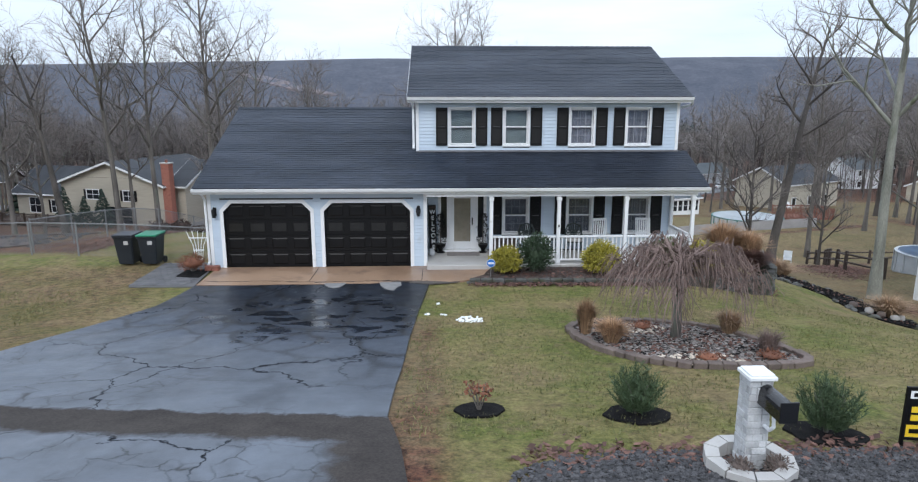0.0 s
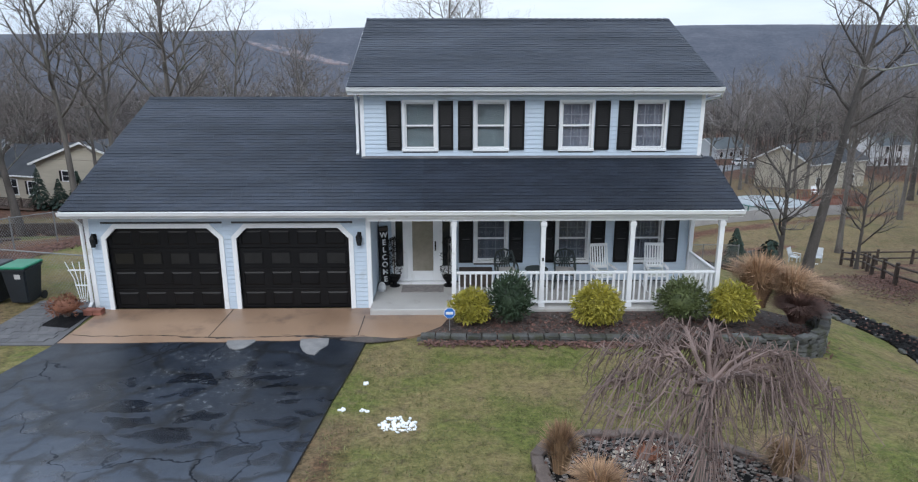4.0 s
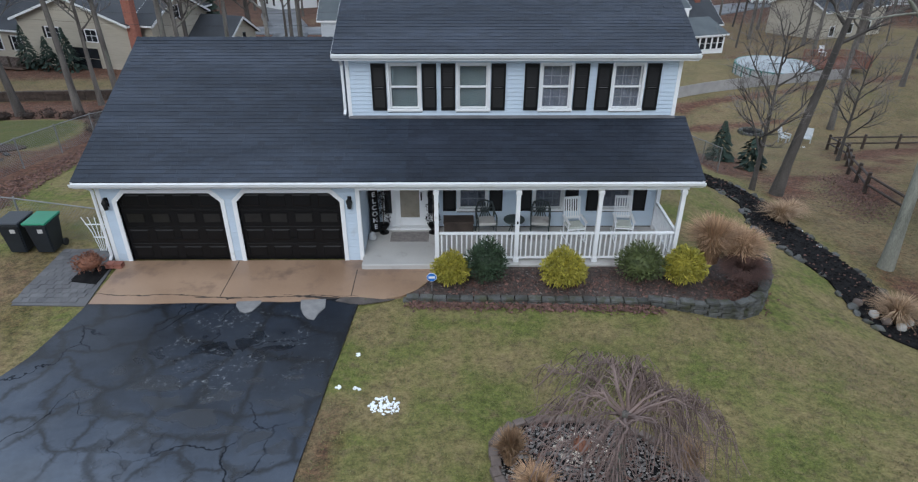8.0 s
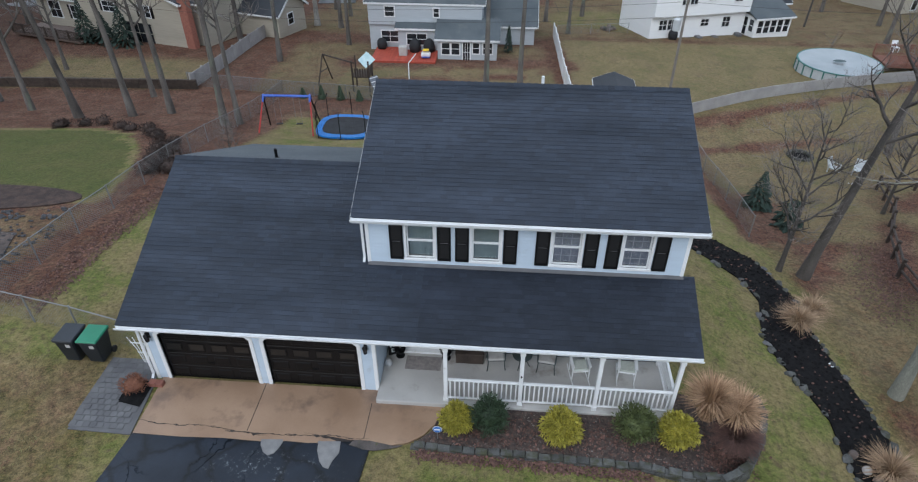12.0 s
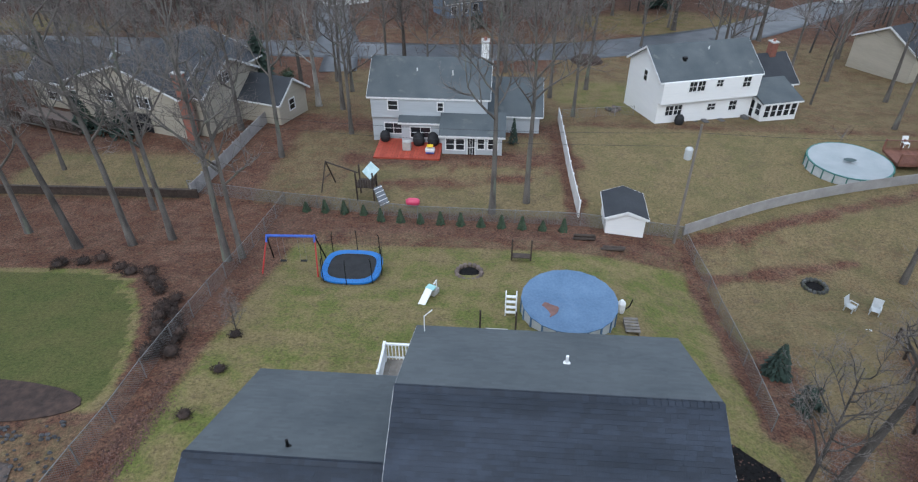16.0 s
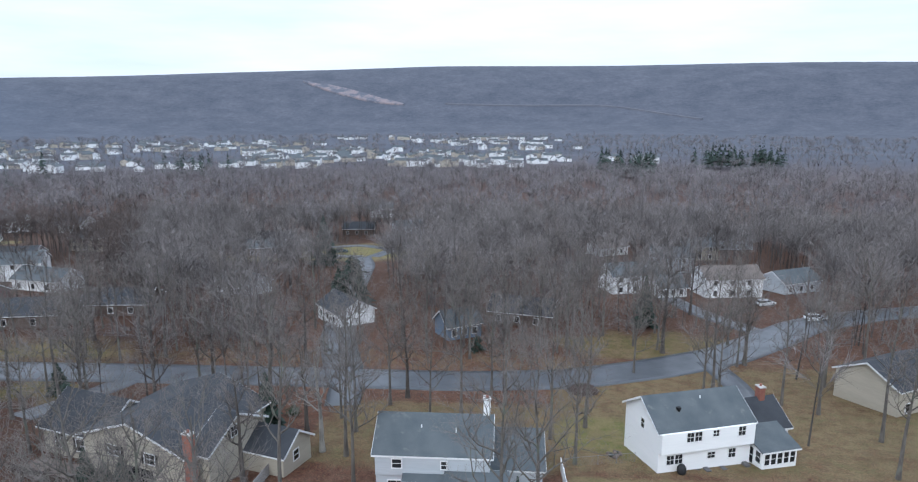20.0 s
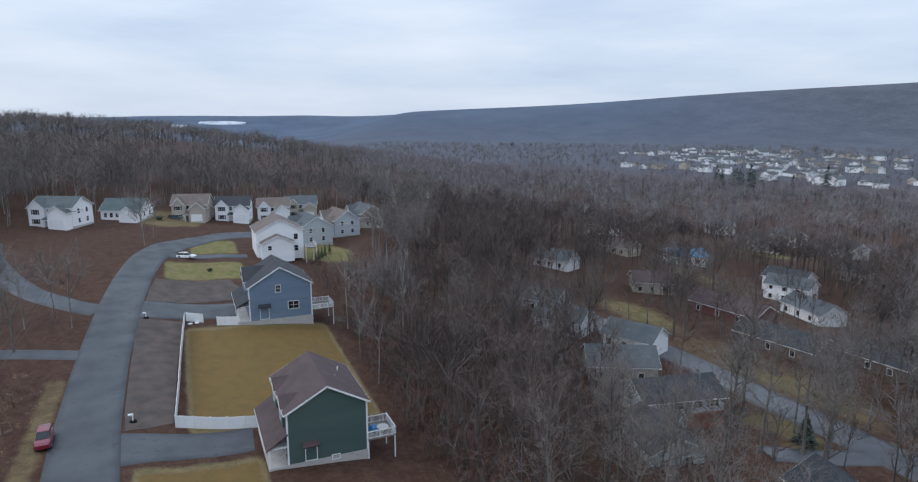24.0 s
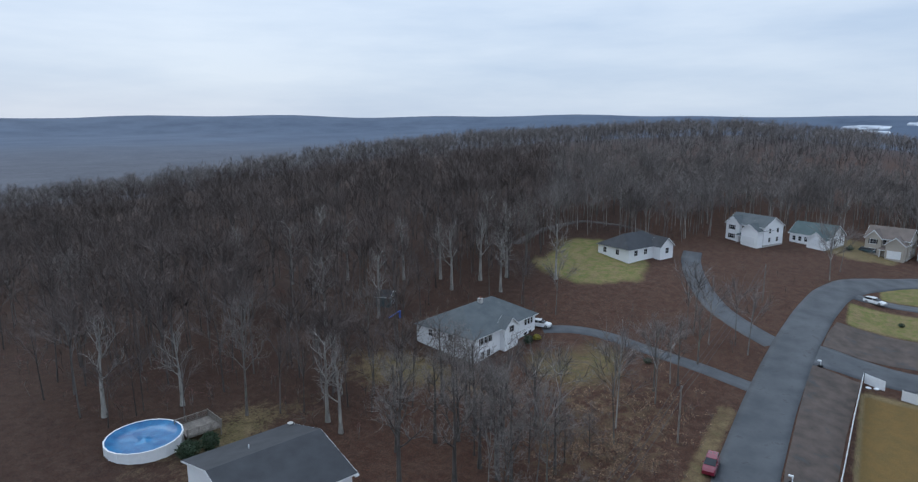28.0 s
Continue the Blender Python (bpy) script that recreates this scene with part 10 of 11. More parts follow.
for k in range(5):
    u = (k - 2) / 2
    part("lath", tube(bmesh.new(), ((u * 0.08, 0, 0), (u * 0.17, 0, 0.6), (u * 0.36, 0.02, 1.05)), 0.012, 4), WHITE, t)
for z, w in ((0.42, 0.17), (0.82, 0.3)):
    part("crossbar", boxes((-w, -0.012, z, w, 0.012, z + 0.03)), WHITE, t)


def bin_cart(x, y, lid, label, turn=0):
    t = thing("wheeled_bin", (x, y, height(x, y)), label, "bin", "wheeled bins", turn=turn)
    bm = bmesh.new()
    lo, hi = [bm.verts.new((a * 0.23, b * 0.26, 0.06)) for a, b in ((-1, -1), (1, -1), (1, 1), (-1, 1))], [bm.verts.new((a * 0.3, b * 0.36, 0.98)) for a, b in ((-1, -1), (1, -1), (1, 1), (-1, 1))]
    bm.faces.new(lo[::-1])
    bm.faces.new(hi)
    for i in range(4):
        bm.faces.new((lo[i], lo[(i + 1) % 4], hi[(i + 1) % 4], hi[i]))
    bmesh.ops.bevel(bm, geom=bm.edges[:], offset=0.03, segments=2, affect="EDGES")
    part("body", bm, BINDARK, t)
    part("lid", boxes((-0.33, -0.4, 0.98, 0.33, 0.4, 1.05), bevel=0.025), lid, t)
    part("rim", boxes((-0.32, -0.38, 0.93, 0.32, 0.38, 0.975), bevel=0.012), BINDARK, t)
    part("handle", tube(bmesh.new(), ((-0.25, 0.42, 0.97), (0.25, 0.42, 0.97)), 0.018, 8), BINDARK, t)
    for s in (-0.26, 0.26):
        w = part("wheel", tube(bmesh.new(), ((s - 0.03, 0.3, 0.11), (s + 0.03, 0.3, 0.11)), 0.11, 12), RUBBER, t)
    part("label", boxes((0.02, -0.345, 0.72, 0.16, -0.328, 0.86)), CONCRETE, t)


bin_cart(-10.05, 20.6, BINDARK, "dark navy wheeled rubbish bin with a dark lid")
bin_cart(-9.3, 20.6, BINGREEN, "dark navy wheeled bin with a bright green lid")
# stony mound in the neighbour's bed
patch("mulch_island", [(-22.5 + 6.2 * math.cos(a), 30.9 + 1.5 * math.sin(a)) for a in (math.tau * k / 24 for k in range(24))], surface("brown_leafy_mulch", (0.022, 0.015, 0.013), (0.085, 0.052, 0.042), 2.5, 0.95, 1.0, 50), "dark mulched island bed in the neighbour's lawn", "bed", 0.06, step=0.8)
patch("stony_mound", [(-30, 22.9), (-18, 23.2), (-16, 25), (-17, 27.5), (-22, 28.0), (-30, 26)], surface("stony_leafy_soil", (0.035, 0.027, 0.025), (0.12, 0.09, 0.078), 3, 0.9, 1.0, 25, wear=((0.2, 0.19, 0.18), 5, 0.1)), "stony bare bed in the neighbour's lawn", "bed", 0.05, step=0.7)
scatter_stones("mound_stones", [(-26, 23.2), (-15.8, 23.6), (-15.2, 27), (-16, 30), (-22, 29)], 500, 0.09, COALROCK, "grey fieldstones on the bare bed", 8, 0.03)
HEDGE = surface("dark_leaf_mounds", (0.022, 0.016, 0.014), (0.07, 0.045, 0.036), 3, 0.95, piece=0.4)
rng = random.Random(15)
for k in range(26):
    f = k / 25
    x, y = curve(((0, -15.2), (0.25, -15.6), (0.5, -16.9), (0.7, -19.0), (0.82, -22.2), (1, -27.5)), f), curve(((0, 34.6), (0.25, 36.9), (0.5, 39.3), (0.7, 42.2), (0.82, 44.4), (1, 44.7)), f)
    x += 0.55 * (k % 2)
    shrub("low_shrub", x + rng.gauss(0, 0.3), y + rng.gauss(0, 0.25), (rng.uniform(0.4, 0.62), rng.uniform(0.38, 0.55), rng.uniform(0.2, 0.36)), HEDGE, "low dark leafless shrub in the lawn's border", 320, 0.13, seed=200 + k, group="border shrubs")
for k, (x, y) in enumerate(((-11.7, 36.9), (-11.2, 33.8), (-11.4, 30.6))):
    shrub("low_shrub", x, y, (0.42, 0.3, 0.16), HEDGE, "small dark dormant shrub on the lawn", 240, 0.1, seed=250 + k, group="dormant shrubs")
    if k == 0:
        tree("small", x, y + 0.2, 0.45, 20, "young bare sapling on the back lawn")
for k in range(14):
    x = -13.6 + 20.4 * k / 13
    y = 54.1 - 0.9 * k / 13 + 1.3 * smooth(0.5, 0, k / 13) * 0
    t = conifer(x, y + 0.25 + (1.3 if x < -8 else 0.3), 1.25 if k % 3 else 0.95, 0.36, "young cone-shaped arborvitae planted along the fence", DARKLEAF, 400 + k, 170)
    t["group"] = "arborvitae row"

t = thing("timber_wall", (-42.0, 57.4, height(-42.0, 57.4)), "low dark timber wall along the neighbouring lawn", "wall")
for k in range(11):
    x = -42.0 + 1.7 * k
    z = height(x + 0.85, 57.2) - height(-42.0, 57.4)
    for row in range(3):
        part("timber", boxes((x + 42.0, -0.12 - 0.03 * row, z + 0.3 * row - 0.05, x + 43.68, 0.12 - 0.03 * row, z + 0.3 * row + 0.24), bevel=0.02), DARKWOOD, t)
# ---- back yard ----
def round_pool(x, y, z, r, deep, wall, cover_mat, label, sides=20, cover=True, rim=None):
    t = thing("round_pool", (x, y, z), label, "pool")
    bm = bmesh.new()
    ro, ri = [[bm.verts.new((rr * math.cos(a), rr * math.sin(a), zz)) for a in (math.tau * k / sides for k in range(sides))] for rr, zz in ((r, -0.6), (r, deep))], [[bm.verts.new((rr * math.cos(a), rr * math.sin(a), zz)) for a in (math.tau * k / sides for k in range(sides))] for rr, zz in ((r - 0.05, deep), (r - 0.05, deep - 0.7))]
    for a, b in (ro, (ro[1], ri[0]), ri):
        for k in range(sides):
            bm.faces.new((a[k], a[(k + 1) % sides], b[(k + 1) % sides], b[k]))
    part("wall", bm, wall, t)
    for k in range(sides):
        a0, a1 = math.tau * k / sides, math.tau * (k + 1) / sides
        part("rim_plate", prism(bmesh.new(), [((r - 0.14) * math.cos(a0), (r - 0.14) * math.sin(a0)), ((r + 0.06) * math.cos(a0), (r + 0.06) * math.sin(a0)), ((r + 0.06) * math.cos(a1), (r + 0.06) * math.sin(a1)), ((r - 0.14) * math.cos(a1), (r - 0.14) * math.sin(a1))], deep, deep + 0.05), rim or wall, t)
        part("upright", boxes((-0.05, r + 0.0, -0.5, 0.05, r + 0.06, deep)), rim or wall, t).matrix_basis = Matrix.Rotation(a0 - math.pi / 2, 4, "Z")
    bm = bmesh.new()
    rows = []
    for q in range(9):
        rr = (r - 0.1) * q / 8
        rows.append([bm.verts.new((rr * math.cos(a), rr * math.sin(a), deep + (0.06 - 0.22 * (1 - (q / 8) ** 2) if cover else -0.05 - 0.55 * min(1, (8 - q) * 0.7)) + 0.035 * math.sin(a * 5 + q) * math.sin(q * 0.8))) for a in (math.tau * k / (sides * 2) for k in range(sides * 2))] if q else [bm.verts.new((0, 0, deep - 0.16))])
    n = sides * 2
    for k in range(n):
        bm.faces.new((rows[0][0], rows[1][k], rows[1][(k + 1) % n]))
        for q in range(1, 8):
            bm.faces.new((rows[q][k], rows[q + 1][k], rows[q + 1][(k + 1) % n], rows[q][(k + 1) % n]))
    part("cover" if cover else "liner", bm, cover_mat, t, soft=True)
    return t


POOLWALL = surface("pale_pool_wall", (0.42, 0.45, 0.47), (0.55, 0.57, 0.58), 2, 0.5, 0.1)
pool = round_pool(6.0, 40.9, -3.3, 2.65, 1.15, POOLWALL, BLUETARP, "round above-ground pool under a sagging blue winter cover", rim=BLUETARP)
bm = bmesh.new()
puddle = [(0.55 * math.cos(a) * (1 + 0.25 * math.sin(2 * a)), 0.62 * math.sin(a) * (1 + 0.2 * math.cos(3 * a))) for a in (math.tau * k / 18 for k in range(18))]
prism(bm, [(x - 1.2, y - 0.85) for x, y in puddle], 1.075, 1.085)
part("leaf_puddle", bm, surface("brown_leaf_water", (0.13, 0.06, 0.05), (0.2, 0.095, 0.08), 3, 0.2), pool, "brown leaf-filled puddle on the cover")
t = thing("pool_pump", (9.2, 42.0, height(9.2, 42.0)), "white pool filter pump beside the pool", "pump")
part("tank", lathe(bmesh.new(), ((0.2, 0), (0.24, 0.3), (0.24, 0.7), (0.1, 0.9)), 12), WHITE, t)
part("hose", tube(bmesh.new(), ((0.2, 0, 0.2), (0.5, 0.1, 0.4), (0.6, 0.1, 0.9)), 0.04, 6), BLACK, t)
t = thing("pool_ladder", (2.75, 40.9, height(2.75, 40.9)), "white A-frame pool ladder standing on the lawn", "ladder")
for s in (-0.3, 0.3):
    part("rail", tube(bmesh.new(), ((s, -0.5, 0), (s, -0.1, 1.4), (s, 0.1, 1.45), (s, 0.5, 0)), 0.035, 6), WHITE, t)
for k in range(4):
    part("step", boxes((-0.28, -0.48 + 0.1 * k, 0.28 + 0.3 * k, 0.28, -0.3 + 0.1 * k, 0.33 + 0.3 * k)), WHITE, t)
t = thing("crate_heap", (9.5, 40.2, height(9.5, 40.2)), "grey slatted wooden crate beside the pool", "crate")
for k in range(5):
    part("slat", boxes((-0.4, -0.6 + 0.25 * k, 0.3, 0.4, -0.42 + 0.25 * k, 0.34)), WEATHERWOOD, t)
for sx in (-0.38, 0.34):
    part("side", boxes((sx, -0.6, 0, sx + 0.04, 0.58, 0.3)), WEATHERWOOD, t)

tramp_z = height(-7.4, 45.4) - 0.15
t = thing("trampoline", (-7.45, 45.4, tramp_z), "large black trampoline with blue safety pad and net poles", "trampoline")


def squircle(rx, ry, n=40, p=3.2):
    return [(rx * math.copysign(abs(math.cos(a)) ** (2 / p), math.cos(a)), ry * math.copysign(abs(math.sin(a)) ** (2 / p), math.sin(a))) for a in (math.tau * k / n for k in range(n))]


bm = bmesh.new()
prism(bm, squircle(1.55, 1.35), 0.82, 0.84)
part("jumping_mat", bm, MESHBLACK, t)
bm = bmesh.new()
o, i = squircle(1.92, 1.72), squircle(1.52, 1.32)
ov, iv, ol = [bm.verts.new((x, y, 0.88)) for x, y in o], [bm.verts.new((x, y, 0.88)) for x, y in i], [bm.verts.new((x, y, 0.76)) for x, y in o]
for k in range(40):
    j = (k + 1) % 40
    bm.faces.new((ov[k], ov[j], iv[j], iv[k]))
    bm.faces.new((ol[k], ol[j], ov[j], ov[k]))
part("safety_pad", bm, BLUEPAD, t, "royal blue padded rim")
for k in range(8):
    x, y = squircle(1.85, 1.65, 8)[k]
    part("net_pole", tube(bmesh.new(), ((x, y, 0.1), (x * 1.05, y * 1.05, 0.8), (x * 1.05, y * 1.05, 2.3), (x * 0.98, y * 0.98, 2.55)), 0.03, 6), BLACK, t)
bm = bmesh.new()
ring = squircle(1.9, 1.7, 80)
for k in range(80):
    x, y = ring[k]
    tube(bm, ((x, y, 0.85), (x * 1.02, y * 1.02, 2.3)), 0.003, 3, False)
for z in (1.2, 1.6, 2.0, 2.3):
    tube(bm, [(x * 1.01, y * 1.01, z) for x, y in ring + ring[:1]], 0.004, 3, False)
part("net", bm, MESHBLACK, t)
bm = tube(tube(bmesh.new(), ((-0.18, -2.3, 0), (-0.18, -1.75, 0.85)), 0.02, 6), ((0.18, -2.3, 0), (0.18, -1.75, 0.85)), 0.02, 6)
for k in range(3):
    tube(bm, ((-0.18, -2.2 + 0.16 * k, 0.18 + 0.24 * k), (0.18, -2.2 + 0.16 * k, 0.18 + 0.24 * k)), 0.02, 6)
part("ladder", bm, GALV, t)

sz = height(-11.5, 46.2)
t = thing("swing_set", (-11.5, 46.2, sz), "metal swing set with red legs and a blue top bar", "swing set", turn=4)
part("top_bar", tube(bmesh.new(), ((-1.55, 0, 2.55), (1.55, 0, 2.5)), 0.09, 8), BLUEPAINT, t, "blue top bar")
for x in (-1.55, 1.55):
    for s in (-1.6, 1.4):
        part("leg", tube(bmesh.new(), ((x, 0, 2.52), (x + (0.25 if x > 0 else -0.3), s, -0.2 - 0.25 * s)), 0.05, 8), REDPAINT if s < 0 else BLACK, t)
    part("shoulder", tube(bmesh.new(), ((x, -0.25, 2.2), (x, 0, 2.6), (x, 0.25, 2.2)), 0.07, 8), BLUEPAINT, t)
for k, x in enumerate((-0.75, 0.6)):
    sw = part("swing_seat", boxes((x - 0.22, -0.1, 0.5, x + 0.22, 0.1, 0.54), bevel=0.01), BLACK, t)
    part("chains", tube(tube(bmesh.new(), ((x - 0.2, 0, 0.54), (x - 0.2, 0, 2.5)), 0.008, 4), ((x + 0.2, 0, 0.54), (x + 0.2, 0, 2.5)), 0.008, 4), GALV, sw)

t = thing("toddler_slide", (-2.1, 42.0, height(-2.1, 42.0)), "white and turquoise plastic toddler slide", "slide", turn=-25)
part("chute", slab(bmesh.new(), (-0.22, -0.9, 0.12), (0.22, -0.9, 0.12), (0.22, 0.1, 0.7), (-0.22, 0.1, 0.7), 0.08), WHITE, t)
part("platform", boxes((-0.28, 0.1, 0.62, 0.28, 0.55, 0.72), bevel=0.03), TURQ, t)
part("steps", boxes((-0.24, 0.5, 0, 0.24, 0.9, 0.35), (-0.22, 0.3, 0, 0.22, 0.5, 0.62), bevel=0.03), CONCRETE, t)
part("rail", tube(bmesh.new(), ((0.26, 0.5, 0.7), (0.28, 0.5, 1.2), (0.26, 0.2, 1.1)), 0.04, 6), WHITE, t)
rng = random.Random(17)
for cx, cy, r in ((0.1, 45.8, 0.8), (23.9, 49.2, 0.75)):
    t = thing("fire_ring", (cx, cy, height(cx, cy)), "round stone fire ring with ash and leaves", "fire ring")
    for k in range(16):
        a = math.tau * k / 16
        st = part("stone", lathe(bmesh.new(), ((0.14, -0.05), (0.17, 0.08), (0.13, 0.2), (0.05, 0.23)), 7), WALLSTONE if cx > 5 else EDGING, t)
        st.matrix_basis = Matrix.Translation((r * math.cos(a), r * math.sin(a), 0)) @ Matrix.Rotation(a, 4, "Z")
    part("ash", lathe(bmesh.new(), ((r - 0.12, 0.0), (r * 0.6, 0.06), (0.05, 0.07)), 14), MULCH, t)
t = thing("garden_swing", (3.5, 48.2, height(3.5, 48.2)), "dark bench with tall side posts on the lawn", "bench")
part("seat", boxes((-0.6, -0.25, 0.35, 0.6, 0.25, 0.42)), DARKWOOD, t)
for s in (-0.65, 0.65):
    part("post", boxes((s - 0.05, -0.05, -0.2, s + 0.05, 0.05, 1.7)), DARKWOOD, t)
whole("log_pile", tube(tube(tube(bmesh.new(), ((-0.8, 0, 0.12), (0.8, 0.05, 0.12)), 0.12, 8), ((-0.7, 0.25, 0.12), (0.9, 0.25, 0.12)), 0.12, 8), ((-0.75, 0.12, 0.33), (0.8, 0.15, 0.33)), 0.11, 8), DARKWOOD, "small pile of cut logs on the leaf strip", "logs", (8.2, 52.4, height(8.2, 52.4)))
whole("log_pile", tube(tube(bmesh.new(), ((-0.9, 0, 0.12), (0.8, 0.05, 0.12)), 0.12, 8), ((-0.7, 0.3, 0.12), (0.9, 0.25, 0.12)), 0.12, 8), DARKWOOD, "cut logs lying among fallen leaves", "logs", (10.2, 51.2, height(10.2, 51.2)))
# the home's rear deck
t = thing("rear_deck", (-0.6, 32.3, height(-0.6, 32.3)), "rear wooden deck with white baluster rails and steps", "deck")
rz = -t.matrix_world.translation.z
deck(t, -2.4, 1.4, -2.0, 1.3, rz + 0.1, 0.0, WEATHERWOOD, WHITE, "nw")
part("stair_rail", slab(slab(bmesh.new(), (0.3, 1.3, rz + 1.1), (0.36, 1.3, rz + 1.1), (1.5, 3.2, rz - 0.2), (1.44, 3.2, rz - 0.2), 0.08), (0.3, 1.3, rz + 0.3), (0.36, 1.3, rz + 0.3), (1.5, 3.2, rz - 1.0), (1.44, 3.2, rz - 1.0), 0.06), WHITE, t)
whole("satellite_dish", tube(bmesh.new(), ((0, 0, 0), (0, 0, 0.9), (0.3, -0.1, 1.3)), 0.02, 6), WHITE, "thin white antenna mast on the roof", "antenna", (-0.62, 29.9, 5.35))
whole("patio_pad", boxes((-0.6, -0.6, -0.05, 0.6, 0.6, 0.05)), CONCRETE, "square concrete pad on the back lawn", "pad", (2.0, 38.1, height(2.0, 38.1)))
for x in (1.1, 3.0):
    whole("gate_post", boxes((-0.05, -0.05, -0.2, 0.05, 0.05, 1.5)), DARKWOOD, "dark wooden post at the pool path", "post", (x, 38.6, height(x, 38.6)), "path posts")

# ---- plots behind ----
PLAY = thing("wooden_play_tower", (-9.2, 58.6, height(-9.2, 58.6)), "dark wooden play tower with swing beam and grey slide", "play set")
for sx in (-0.7, 0.7):
    for sy in (-0.7, 0.7):
        part("post", boxes((sx - 0.06, sy - 0.06, -0.2, sx + 0.06, sy + 0.06, 2.7)), DARKWOOD, PLAY)
part("platform", boxes((-0.76, -0.76, 1.3, 0.76, 0.76, 1.38)), DARKWOOD, PLAY)
for k in range(7):
    part("slat", boxes((-0.7 + 0.21 * k, -0.78, 1.38, -0.57 + 0.21 * k, -0.74, 2.1)), DARKWOOD, PLAY)
    part("slat", boxes((0.74, -0.7 + 0.21 * k, 1.38, 0.78, -0.57 + 0.21 * k, 2.1)), DARKWOOD, PLAY)
part("canopy", slab(bmesh.new(), (-0.15, -0.5, 2.75), (0.5, -0.75, 2.15), (1.1, 0.45, 2.45), (0.4, 0.55, 3.1), 0.05), PALETURQ, PLAY, "faded pale turquoise canopy hanging askew")
part("ramp", slab(bmesh.new(), (0.7, -0.75, 1.35), (1.45, -1.7, 0.05), (2.05, -1.05, 0.05), (1.25, -0.15, 1.35), 0.1), SLATEGREY, PLAY, "slate-grey climbing ramp")
for k in range(5):
    f = (k + 0.5) / 5
    part("rung", tube(bmesh.new(), ((0.7 + 0.75 * f, -0.75 - 0.95 * f, 1.4 - 1.3 * f), (1.25 + 0.8 * f, -0.15 - 0.9 * f, 1.4 - 1.3 * f)), 0.03, 6), WHITE, PLAY)
part("swing_beam", tube(bmesh.new(), ((-0.7, 0.2, 2.2), (-3.7, 1.5, 2.4)), 0.07, 6), DARKWOOD, PLAY)
part("a_frame_leg", tube(bmesh.new(), ((-3.7, 1.5, 2.45), (-4.1, 0.45, -0.2)), 0.065, 6), DARKWOOD, PLAY)
part("a_frame_leg", tube(bmesh.new(), ((-3.7, 1.5, 2.45), (-3.35, 2.6, -0.35)), 0.065, 6), DARKWOOD, PLAY)
part("cross_bar", tube(bmesh.new(), ((-3.9, 0.95, 1.0), (-3.52, 2.1, 1.0)), 0.05, 6), DARKWOOD, PLAY)
whole("toy_box", tube(bmesh.new(), ((-0.55, 0, 0.32), (-0.3, 0, 0.35), (0.3, 0, 0.35), (0.55, 0, 0.32)), [0.22, 0.33, 0.33, 0.22], 12), PINK, "pink plastic toy tunnel on the grass", "toy", (-5.2, 57.4, height(-5.2, 57.4)), soft=True)


LOWWALL = surface("pale_grey_fence_board", (0.27, 0.26, 0.26), (0.38, 0.37, 0.36), 1, 0.85, 0.2, 20)


def vinyl_fence(line, tall, label, every=2.4, material=WHITE):
    t = thing("vinyl_fence", (*line[0], height(*line[0])), label, "fence")
    o = t.matrix_world.translation
    for a, b in zip(line, line[1:]):
        n = max(1, round(math.dist(a, b) / every))
        for i in range(n):
            p, q = (Vector((a[0] + (b[0] - a[0]) * f / n, a[1] + (b[1] - a[1]) * f / n, 0)) for f in (i, i + 1))
            p.z, q.z = height(p.x, p.y), height(q.x, q.y)
            d = Vector((q.y - p.y, p.x - q.x, 0)).normalized() * 0.03
            bm = bmesh.new()
            v = [bm.verts.new(c - o) for c in (p - d, q - d, q + d, p + d)] + [bm.verts.new(c - o + Vector((0, 0, tall))) for c in (p - d, q - d, q + d, p + d)]
            for f in ((3, 2, 1, 0), (4, 5, 6, 7), (0, 1, 5, 4), (1, 2, 6, 5), (2, 3, 7, 6), (3, 0, 4, 7)):
                bm.faces.new([v[k] for k in f])
            part("panel", bm, material, t)
            part("post", boxes((-0.07, -0.07, -0.1, 0.07, 0.07, tall + 0.12), bevel=0.01), material, t).matrix_basis = Matrix.Translation(p - o)
    return t


vinyl_fence([(-23.8, 57.4), (-23.5, 64), (-23.3, 70), (-22.9, 77.2)], 1.3, "pale weathered board fence beside the cream house", material=LOWWALL)
vinyl_fence([(8.2, 56.5), (8.0, 64), (7.9, 72), (7.8, 77.5)], 1.5, "white vinyl privacy fence between the back plots")
vinyl_fence([(-87.0, 21.0), (-90.0, 10.2), (-100, 10.6), (-115, 11.1), (-131.5, 11.9)], 1.75, "tall white vinyl fence round a tan lawn")
vinyl_fence([(-131.5, 12.2), (-130.6, 15.2)], 1.75, "short white vinyl fence beside the slate-blue house")
vinyl_fence([(-128.6, 17.6), (-127.6, 21.4)], 1.75, "short white vinyl fence beside the slate-blue house")
t = thing("low_board_fence", (16.2, 55.0, height(16.2, 55)), "low weathered grey board fence along the plot line", "fence")
